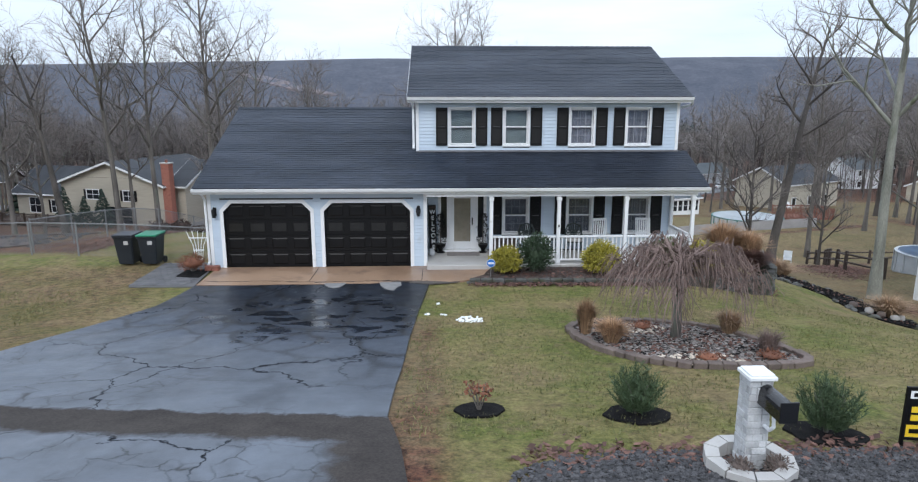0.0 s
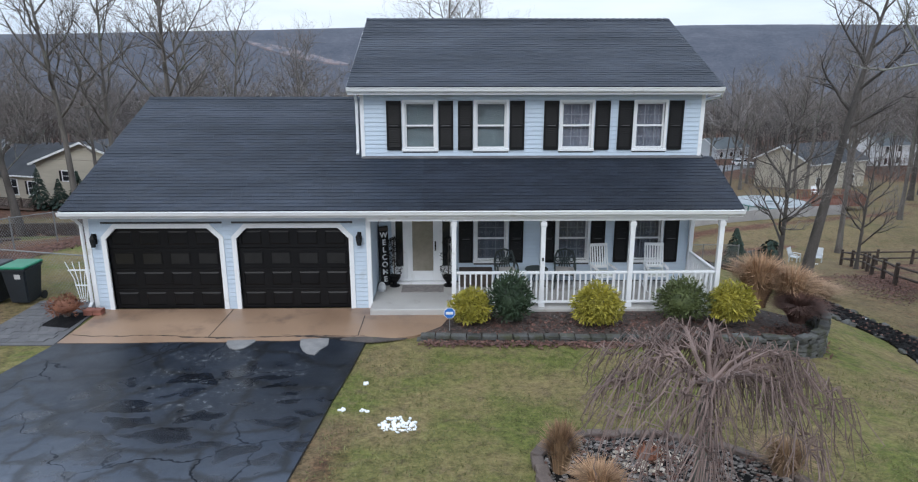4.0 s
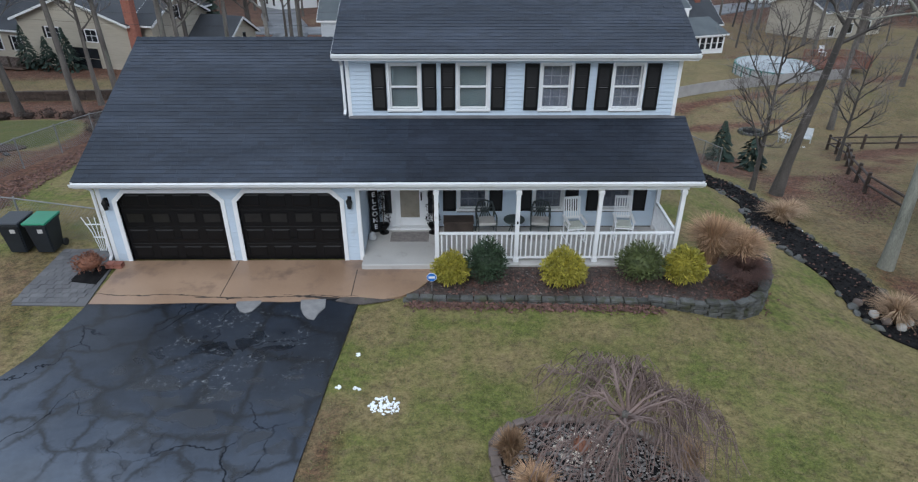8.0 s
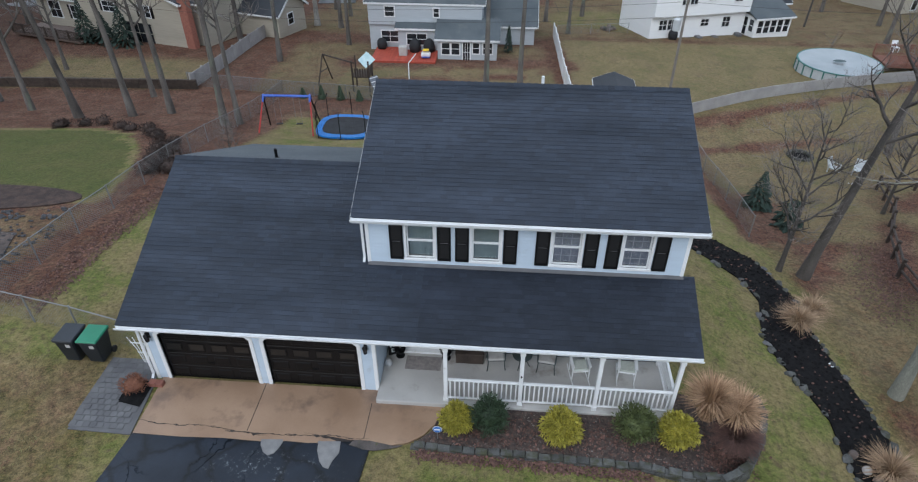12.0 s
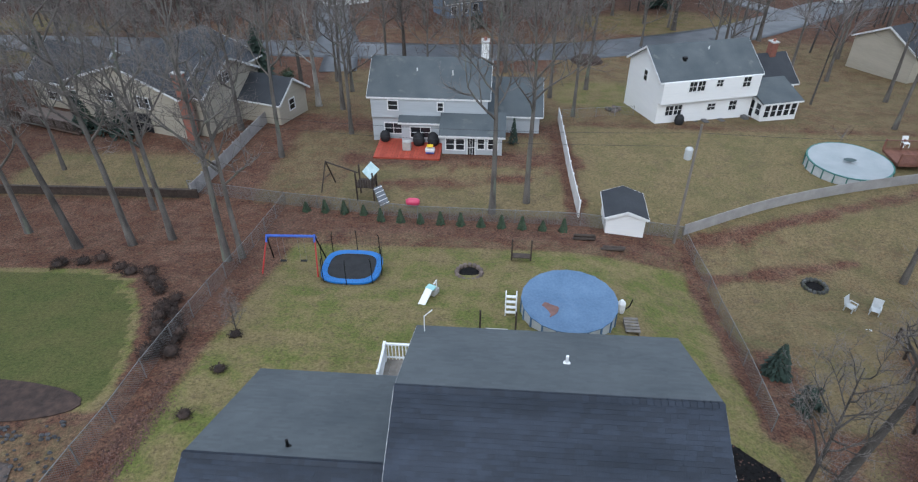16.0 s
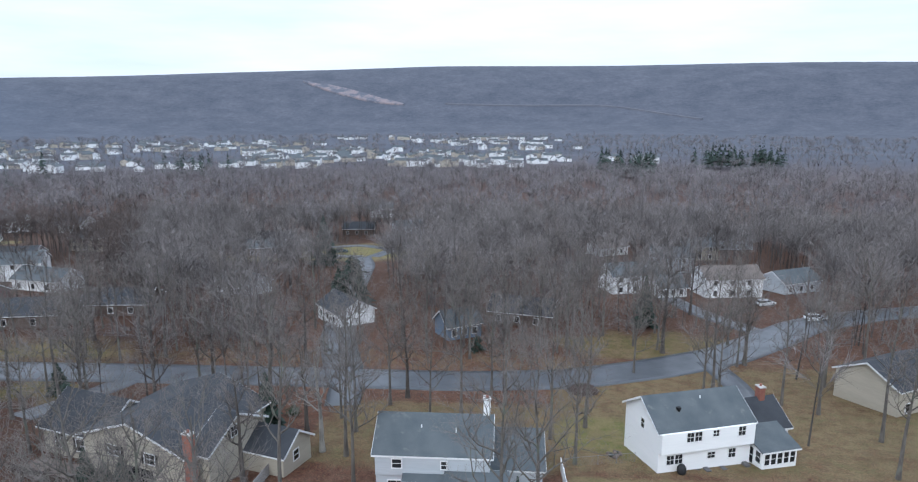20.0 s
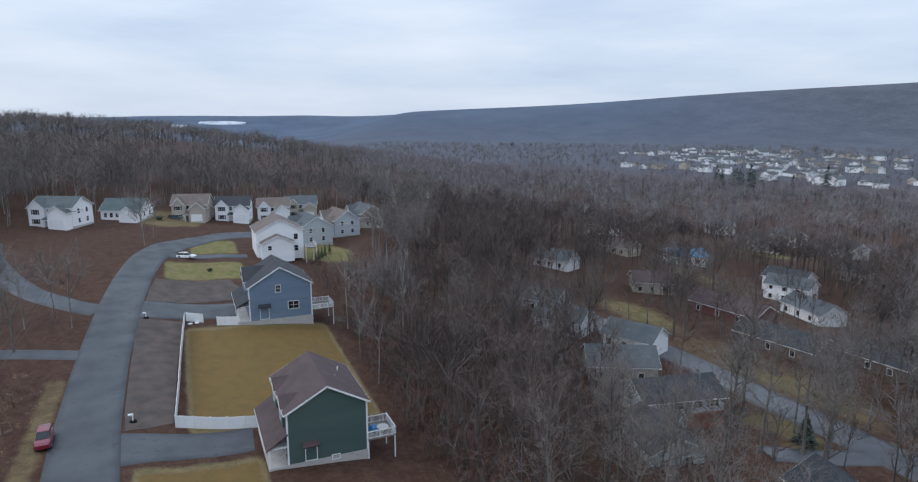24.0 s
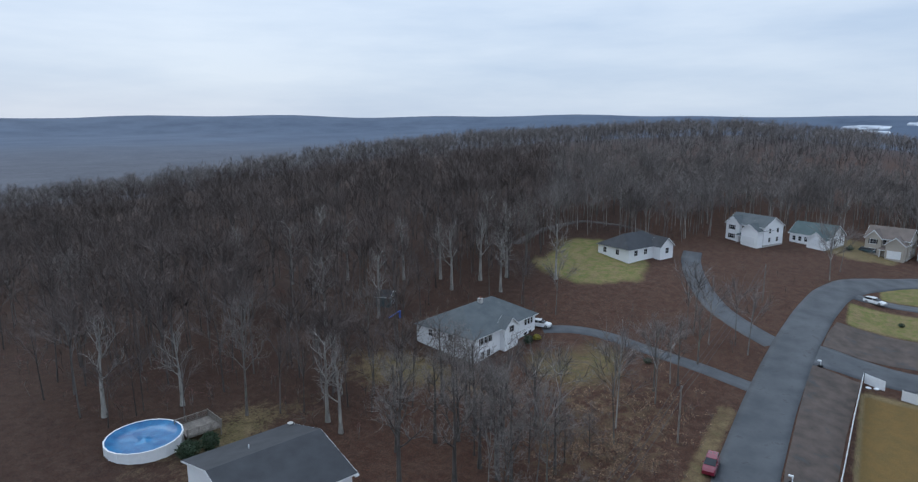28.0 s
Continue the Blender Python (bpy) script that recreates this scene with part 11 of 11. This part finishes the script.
for i in range(22):
    f0, f1 = i / 22, (i + 1) / 22
    p, q = (Vector((16.2 + 24 * f, 55.0 + 10.5 * f + 1.0 * math.sin(f * 3.1), 0)) for f in (f0, f1))
    p.z, q.z = height(p.x, p.y), height(q.x, q.y)
    o = t.matrix_world.translation
    bm = bmesh.new()
    slab(bm, p - o + Vector((0, 0, 0.0)), q - o, q - o + Vector((0, 0.05, 0.95)), p - o + Vector((0, 0.05, 0.95)), 0.05)
    part("board", bm, LOWWALL, t)
pool2 = round_pool(33.5, 67.3, height(33.5, 67.0), 3.6, 0.95, POOLWALL, surface("grey_pool_cover", (0.28, 0.32, 0.34), (0.38, 0.41, 0.43), 0.6, 0.4), "large round pool under a pale grey cover", 22, rim=surface("green_cover_hem", (0.03, 0.14, 0.12), (0.05, 0.18, 0.16), 2, 0.6))
part("centre_patch", lathe(bmesh.new(), ((0.5, 1.06), (0.45, 1.075)), 10, squash=(1.2, 0.7)), TEALROOF, pool2)
t = thing("pool_deck", (40.5, 69.6, height(40.5, 69)), "red-stained wooden deck beside the covered pool", "deck")
deck(t, -2.6, 2.6, -2.2, 0.8, 0.8, 0, RUSTDECK, RUSTDECK, "ens")
t = thing("deck_chair", (39.6, 70.2, height(40.5, 69) + 1.2), "white plastic chair on the red deck", "chair")
part("seat", boxes((-0.28, -0.28, 0.4, 0.28, 0.28, 0.45), bevel=0.02), WHITE, t)
part("back", slab(bmesh.new(), (-0.28, 0.26, 0.42), (0.28, 0.26, 0.42), (0.28, 0.42, 0.95), (-0.28, 0.42, 0.95), 0.04), WHITE, t)
for sx in (-0.24, 0.24):
    for sy in (-0.24, 0.24):
        part("leg", boxes((sx - 0.025, sy - 0.025, 0, sx + 0.025, sy + 0.025, 0.4)), WHITE, t)
# east plot: chairs, split-rail fence, pool
for k, (x, y, a) in enumerate(((25.0, 46.5, 40), (26.4, 46.2, -30))):
    t = thing("lawn_chair", (x, y, height(x, y)), "white moulded lawn chair by the fire ring", "chair", "lawn chairs", turn=a)
    part("seat", boxes((-0.28, -0.28, 0.35, 0.28, 0.28, 0.4), bevel=0.02), POOLWALL, t)
    part("back", slab(bmesh.new(), (-0.28, 0.26, 0.4), (0.28, 0.26, 0.4), (0.3, 0.46, 0.95), (-0.3, 0.46, 0.95), 0.04), POOLWALL, t)
    for sx in (-0.26, 0.26):
        part("arm", boxes((sx - 0.04, -0.3, 0.58, sx + 0.04, 0.3, 0.61), bevel=0.01), POOLWALL, t)
        for sy in (-0.26, 0.24):
            part("leg", boxes((sx - 0.03, sy - 0.03, 0, sx + 0.03, sy + 0.03, 0.58)), POOLWALL, t)
rail = thing("split_rail_fence", (20.4, 30.4, height(20.4, 30.4)), "dark weathered split-rail fence along the slope", "fence")
o = rail.matrix_world.translation
line = [(20.2, 27.4), (20.5, 30.6), (22.0, 34.3), (24.6, 38.8), (26.0, 43.0), (33.0, 43.4), (40.0, 43.0)]
for a, b in zip(line, line[1:]):
    n = max(1, round(math.dist(a, b) / 2.6))
    for i in range(n):
        p, q = (Vector((a[0] + (b[0] - a[0]) * f / n, a[1] + (b[1] - a[1]) * f / n, 0)) for f in (i, i + 1))
        p.z, q.z = height(p.x, p.y), height(q.x, q.y)
        part("post", tube(bmesh.new(), (p - o + Vector((0, 0, -0.2)), p - o + Vector((0, 0, 1.0))), [0.1, 0.085], 7), DARKWOOD, rail)
        for z in (0.4, 0.8):
            part("rail", tube(bmesh.new(), (p - o + Vector((0, 0, z)), q - o + Vector((0, 0, z + 0.03))), [0.06, 0.05], 6), DARKWOOD, rail)
round_pool(24.4, 29.2, height(24.4, 29.2), 2.0, 0.9, POOLWALL, surface("navy_pool_cover", (0.02, 0.05, 0.1), (0.04, 0.085, 0.15), 1, 0.4), "white-walled round pool under a navy cover", 18)
t = thing("neighbour_house", (21.0, 20.6, height(19, 22)), "white-sided neighbour's house corner", "house")
gable(t, -2.62, 6.0, -3.0, 2.6, -0.5, 4.9, 1.8, "y", WHITEWALL, DARKROOF, 0.3)
# fallen leaves drifted along walls and fences
def leaf_drift(spots, n, seed, label):
    g = random.Random(seed)
    verts, faces = [], []
    for _ in range(n):
        x0, y0, x1, y1, w = g.choice(spots)
        f = g.random()
        x, y = x0 + (x1 - x0) * f + g.gauss(0, w), y0 + (y1 - y0) * f + g.gauss(0, w)
        if 1.6 < x < 8.2 and y > 19.4 and y < 21.7:
            continue
        z = height(x, y) + 0.02 + g.random() * 0.03 + (0.09 if inside(x, y, BED) else 0)
        u = Vector((g.gauss(0, 1), g.gauss(0, 1), g.gauss(0, 0.35))).normalized() * g.uniform(0.03, 0.07)
        v = Vector((-u.y, u.x, g.gauss(0, 0.02))) * 0.6
        c = Vector((x, y, z))
        k = len(verts)
        verts += [tuple(c - u), tuple(c - v * 0.8), tuple(c + u), tuple(c + v)]
        faces.append((k, k + 1, k + 2, k + 3))
    spread("fallen_leaves", verts, faces, LEAFLITTER, label, "leaves", "stuff")


leaf_drift([(1.0, 17.85, 7.2, 17.62, 0.1), (9.0, 18.2, 10.3, 19.5, 0.3), (18.8, 27.5, 21.0, 33.5, 0.7), (18.8, 27.5, 21.0, 33.5, 0.7), (15.4, 34, 16.6, 54, 0.5), (-14.4, 34, -15.2, 54, 0.5), (-14, 53.0, 15, 51.5, 0.7), (-12.8, 22.5, -12.6, 31.5, 0.18), (-13.6, 23, -13.2, 33, 0.25), (1.0, 6.15, 8, 6.2, 0.2), (2, 18.6, 8, 18.6, 0.4)], 14000, 5, "russet fallen leaves drifted along fences and beds")


def lawn_blades(n, x0, y0, x1, y1, seed, ok):
    g = random.Random(seed)
    verts, faces = [], []
    for _ in range(n):
        x, y = g.uniform(x0, x1), g.uniform(y0, y1)
        if not ok(x, y):
            continue
        z = height(x, y)
        a, h = g.random() * math.tau, g.uniform(0.025, 0.07)
        w = Vector((math.cos(a), math.sin(a), 0)) * g.uniform(0.005, 0.011)
        k = len(verts)
        verts += [(x - w.x, y - w.y, z), (x + w.x, y + w.y, z), (x + g.gauss(0, 0.03), y + g.gauss(0, 0.03), z + h)]
        faces.append((k, k + 1, k + 2))
    return verts, faces


def on_lawn(x, y):
    if inside(x, y, ISLE) or inside(x, y, BED) or x < -0.5 + 0.12 * math.sin(y * 3) and x > -9.5 or y > 17.4 and x < 10.8 and x > -7:
        return False
    return y > 6.8 and noise.noise(Vector((x * 0.8, y * 0.8, 0))) > -0.35


spread("lawn_grass", *lawn_blades(70000, -16, 6.6, 13.0, 17.6, 3, on_lawn), BLADE, "short patchy winter lawn grass", "grass", "stuff")


# ---- street things ----
def car(x, y, turn, paint, label, z=None, lift=1.0, length=4.7):
    """A parked car: shaped body, glasshouse, wheels, lamps and plates."""
    t = thing("car", (x, y, height(x, y) + 0.06 if z is None else z), label, "car", turn=turn)
    L, W, H = length / 2, 0.92, 1.45 * lift
    belt = 0.92 * lift

    def loft(rows):
        bm = bmesh.new()
        rings = [[bm.verts.new((xx, s * w, zz)) for s, zz in ((-1, lo), (-1, (lo + hi) / 2), (-0.9, hi), (0.9, hi), (1, (lo + hi) / 2), (1, lo))] for xx, w, lo, hi in rows]
        for a, b in zip(rings, rings[1:]):
            for k in range(6):
                bm.faces.new((a[k], a[(k + 1) % 6], b[(k + 1) % 6], b[k]))
        bm.faces.new(rings[0][::-1])
        bm.faces.new(rings[-1])
        bmesh.ops.recalc_face_normals(bm, faces=bm.faces[:])
        return bm

    body = part("body", loft(((-L, W * 0.86, 0.35, belt * 0.86), (-L + 0.12, W * 0.97, 0.25, belt), (-L * 0.4, W, 0.22, belt), (L * 0.38, W, 0.22, belt), (L * 0.8, W * 0.97, 0.24, belt * 0.9), (L, W * 0.84, 0.34, belt * 0.74))), paint, t)
    part("glasshouse", loft(((-L + 0.22, W * 0.82, belt, belt + 0.02), (-L + 0.5, W * 0.78, belt, H - 0.06), (L * 0.12, W * 0.78, belt, H - 0.05), (L * 0.48, W * 0.82, belt, belt + 0.02))), DARKGLASS, t)
    part("roof", loft(((-L + 0.48, W * 0.74, H - 0.08, H - 0.01), (-L * 0.3, W * 0.77, H - 0.07, H + 0.03), (L * 0.12, W * 0.74, H - 0.08, H - 0.01))), paint, t)
    for sx in (-L * 0.62, L * 0.62):
        for sy in (-1, 1):
            w = part("wheel", tube(bmesh.new(), ((sx, sy * (W - 0.18), 0.33), (sx, sy * (W + 0.01), 0.33)), 0.33, 16), RUBBER, t)
            part("rim", tube(bmesh.new(), ((sx, sy * (W + 0.01), 0.33), (sx, sy * (W + 0.025), 0.33)), 0.2, 12), GALV, w)
    for sy in (-1, 1):
        part("headlight", boxes((L - 0.14, sy * W * 0.62 - 0.16, belt * 0.56, L - 0.005, sy * W * 0.62 + 0.16, belt * 0.7), bevel=0.02), CARWHITE, t)
        part("tail_lamp", boxes((-L - 0.005, sy * W * 0.68 - 0.12, belt * 0.6, -L + 0.1, sy * W * 0.68 + 0.12, belt * 0.86), bevel=0.02), LAMPRED, t)
        part("mirror", boxes((L * 0.28, sy * (W + 0.02) - 0.08, belt, L * 0.28 + 0.1, sy * (W + 0.02) + 0.08, belt + 0.14), bevel=0.02), paint, t)
        part("pillar", slab(bmesh.new(), (-L * 0.12, sy * W * 0.80 - 0.02, belt), (-L * 0.08, sy * W * 0.80 - 0.02, belt), (-L * 0.08, sy * W * 0.77 - 0.02, H - 0.05), (-L * 0.12, sy * W * 0.77 - 0.02, H - 0.05), 0.05), paint, t)
    part("bumper", boxes((-L - 0.06, -W * 0.8, 0.3, -L + 0.05, W * 0.8, 0.48), bevel=0.03), RUBBER, t)
    part("plate", boxes((-L - 0.07, -0.16, 0.5, -L - 0.02, 0.16, 0.6)), WHITE, t)
    return t


car(-89.6, -4.75, 3, CARRED, "dark red sport utility car parked on the verge", lift=1.22)
car(-73.6, -4.95, 1, CARTEAL, "dark teal pickup-sized car parked on the verge", lift=1.25, length=5.0)
car(-121.5, -46.0, 100, CARWHITE, "white car parked beside the bi-level house", lift=1.05)
car(-176.5, 13.0, 60, CARWHITE, "white car parked on a drive")
car(-226.5, 10.5, 70, CARTEAL, "dark car parked in the close")
car(40.6, 168.5, 60, CARWHITE, "white van parked on a drive", lift=1.3)
car(67.0, 147.0, 10, CARWHITE, "white car parked by the road")
car(62.0, 160.0, 20, CARWHITE, "white car parked on a drive")
car(-55, 231, 10, CARTEAL, "dark car parked by the turning loop")


def pole(x, y, tall, label, arm=True, can=False, turn=0):
    t = thing("utility_pole", (x, y, height(x, y)), label, "utility pole", turn=turn)
    part("shaft", tube(bmesh.new(), ((0, 0, -0.3), (0, 0, tall)), [0.12, 0.08] if can else [0.15, 0.1], 9), WEATHERWOOD, t)
    if arm:
        part("crossarm", boxes((-0.9, -0.06, tall - 0.6, 0.9, 0.06, tall - 0.48)), WEATHERWOOD, t)
        for k in (-0.8, 0.0, 0.8):
            part("insulator", lathe(bmesh.new(), ((0.04, 0), (0.06, 0.06), (0.03, 0.14)), 8, (k, 0, tall - 0.48)), GALV, t)
    if can:
        part("transformer", lathe(bmesh.new(), ((0.24, 0), (0.27, 0.05), (0.27, 0.75), (0.2, 0.85), (0.08, 0.88)), 14, (-0.45, 0, tall - 2.6)), POOLWALL, t, "pale grey transformer can")
    return t


pole(15.2, 53.8, 9.8, "weathered utility pole with a transformer can", False, True)
pole(-94.0, -10.3, 9.0, "grey wooden utility pole beside the street", True)
pole(-160.5, -8.7, 9.0, "grey wooden utility pole further up the street", True)
pole(-40, -9.5, 9.0, "grey wooden utility pole beside the street", True)


def cable(a, b, sag, label, r=0.012):
    a, b = Vector(a), Vector(b)
    pts = [a.lerp(b, k / 16) - Vector((0, 0, 4 * sag * (k / 16) * (1 - k / 16))) for k in range(17)]
    whole("cable", tube(bmesh.new(), [p - a for p in pts], r, 4), WIRE, label, "cable", a, "overhead cables")


for dy in (-0.8, 0.0, 0.8):
    za, zb, zc = height(-40, -9.5) + 8.55, height(-94, -10.3) + 8.55, height(-160.5, -8.7) + 8.55
    cable((-40, -9.5 + dy, za), (-94, -10.3 + dy, zb), 1.2, "black overhead cable along the street", 0.03)
    cable((-94, -10.3 + dy, zb), (-160.5, -8.7 + dy, zc), 1.2, "black overhead cable along the street", 0.03)
pz = height(15.2, 53.8)
cable((15.2, 53.8, pz + 9.2), (-40, 64, -0.5), 1.2, "thin overhead cable across the back plots")
cable((15.2, 53.8, pz + 8.2), (-40, 64.5, -1.5), 1.2, "thin overhead cable across the back plots")
cable((15.2, 53.8, pz + 9.2), (60, 60, 1.5), 1.0, "thin overhead cable across the back plots")
for k, (x, y) in enumerate(((-92.0, 5.0), (-132.4, 5.2))):
    t = thing("post_mailbox", (x, y, height(x, y)), "white post mailbox with a dark base beside the street", "mailbox", "street mailboxes")
    part("post", boxes((-0.07, -0.07, -0.1, 0.07, 0.07, 1.15)), WHITE, t)
    part("arm", boxes((-0.3, -0.06, 0.85, 0.3, 0.06, 0.95)), WHITE, t)
    part("letter_box", boxes((-0.14, -0.55, 0.97, 0.14, 0.1, 1.2), bevel=0.04), WHITE, t)
    part("base_planter", lathe(bmesh.new(), ((0.5, 0), (0.45, 0.2), (0.2, 0.25)), 10), MULCH, t)
# house across the street with a pool
t = thing("house", (-50.0, -46.9, height(-50, -46.9)), "white house with a broad dark grey roof across the street", "house", turn=-15)
gable(t, -6.6, 6.8, -7.8, 7.8, -1.0, 4.0, 2.2, "x", WHITEWALL, DARKROOF, 0.5)
part("barge_return", boxes((-7.2, 7.6, 3.55, -6.7, 8.4, 3.8)), WHITE, t)
for u in (-4.5, -1.0, 3.0):
    opening(t, "+y", 7.8, u, 1.0, 1.3, 1.4, bars=2)
part("vent_pipe", lathe(bmesh.new(), ((0.07, 0), (0.07, 0.5)), 8, (1.0, -3.0, 5.4)), WHITE, t)
part("satellite_dish", lathe(bmesh.new(), ((0.05, 0), (0.3, 0.06), (0.4, 0.16)), 12, (-6.4, -6.8, 4.6)), CONCRETE, t)
round_pool(-47.8, -69.3, height(-47.8, -69.3), 4.9, 1.45, WHITE, POOLBLUE, "white-walled round pool half open with a bright blue liner", 20, False, WHITE)
t = thing("pool_deck", (-54.2, -66.6, height(-54.2, -66.6)), "weathered wooden pool deck with ramp", "deck", turn=-12)
deck(t, -2.4, 2.4, -2.2, 2.2, 1.2, 0, WEATHERWOOD, WEATHERWOOD, "nws")
part("ramp", slab(bmesh.new(), (2.4, -0.7, 1.2), (2.4, -1.6, 1.2), (8.0, -1.6, 0.1), (8.0, -0.7, 0.1), -0.1), WEATHERWOOD, t)
shrub("evergreen_bush", -49.6, -62.2, (1.5, 1.3, 1.1), DARKLEAF, "large dark evergreen bush beside the pool", 1500, 0.3, seed=501)
shrub("evergreen_bush", -52.4, -61.6, (1.2, 1.2, 1.3), DARKLEAF, "large dark evergreen bush beside the pool", 1300, 0.3, seed=502)
s = thing("garden_shed", (-111.5, -79.5, height(-111.5, -79.5)), "grey-green garden shed with an open dark doorway", "shed", turn=20)
gable(s, -2.0, 2.0, -1.6, 1.6, -1.8, 2.2, 1.0, "y", TEALROOF, DARKROOF, 0.2)
opening(s, "+y", 1.6, -0.6, 0.0, 1.2, 1.8, "door", fill=DARKGLASS, bars=0)
t = thing("play_slide", (-107, -73, height(-107, -73)), "blue plastic slide on the lawn", "slide", turn=40)
part("chute", slab(bmesh.new(), (-0.3, -1.6, 0.1), (0.3, -1.6, 0.1), (0.3, 0.6, 1.5), (-0.3, 0.6, 1.5), 0.12), BLUEPAINT, t)
part("steps", boxes((-0.3, 0.6, 0, 0.3, 1.0, 1.5)), BLUEPAINT, t)
for k, (x, y) in enumerate(((-88.5, 12.8), (-89.0, 14.0))):
    whole("snow_patch", lathe(bmesh.new(), ((0.5, 0), (0.4, 0.12), (0.1, 0.18)), 9), SNOW, "white leftover snow on the tan lawn", "snow", (x - 41.5, y, height(x - 41.5, y)), soft=True)
shrub("round_bush", -113.0, -44.5, (1.0, 0.9, 0.8), DARKLEAF, "round dark evergreen bush by the bi-level house", 700, 0.25, seed=510)
shrub("round_bush", -115.5, -43.8, (0.7, 0.7, 0.5), GOLDLEAF, "golden shrub by the bi-level house", 500, 0.25, seed=511)
for k, (x, y) in enumerate(((-178, 47), (-181, 48.5), (-184, 50), (-174, 45.5), (-187, 52))):
    t = conifer(x, y, 3.5, 0.7, "narrow dark arborvitae behind the white house", DARKLEAF, 520 + k, 160)
for k, (x, y, r) in enumerate(((-164.5, 18, 0.6), (-222, 6, 1.4), (-118, -22, 0.8), (-26, 91, 1.0), (-12.5, 81.5, 0.7), (19.5, 95, 1.2), (-9, 90, 0.8))):
    shrub("round_bush", x, y, (r, r, r * 0.6), DARKLEAF if k < 4 else HEDGE, "round dormant bush on the lawn", 400, 0.2, seed=530 + k, group="dormant bushes")
whole("brush_pile", lathe(bmesh.new(), ((2.4, -0.1), (1.9, 0.5), (0.9, 0.8), (0.2, 0.9)), 11), HEDGE, "dark brush pile beside the rear road", "brush", (13.5, 103.5, height(13.5, 103.5)))
t = thing("stone_heap", (14.2, 81.5, height(14.2, 81.5)), "heap of grey stones by the white house", "heap")
rng = random.Random(77)
for k in range(16):
    a, f = rng.random() * math.tau, rng.random() ** 0.7
    part("stone", lathe(bmesh.new(), ((0.2, -0.1), (0.28, 0.06), (0.2, 0.2), (0.05, 0.26)), 7, (0.8 * f * math.cos(a), 0.8 * f * math.sin(a), 0.4 * (1 - f)), (rng.uniform(0.7, 1.2), 1)), EDGING if k % 3 else WALLSTONE, t)
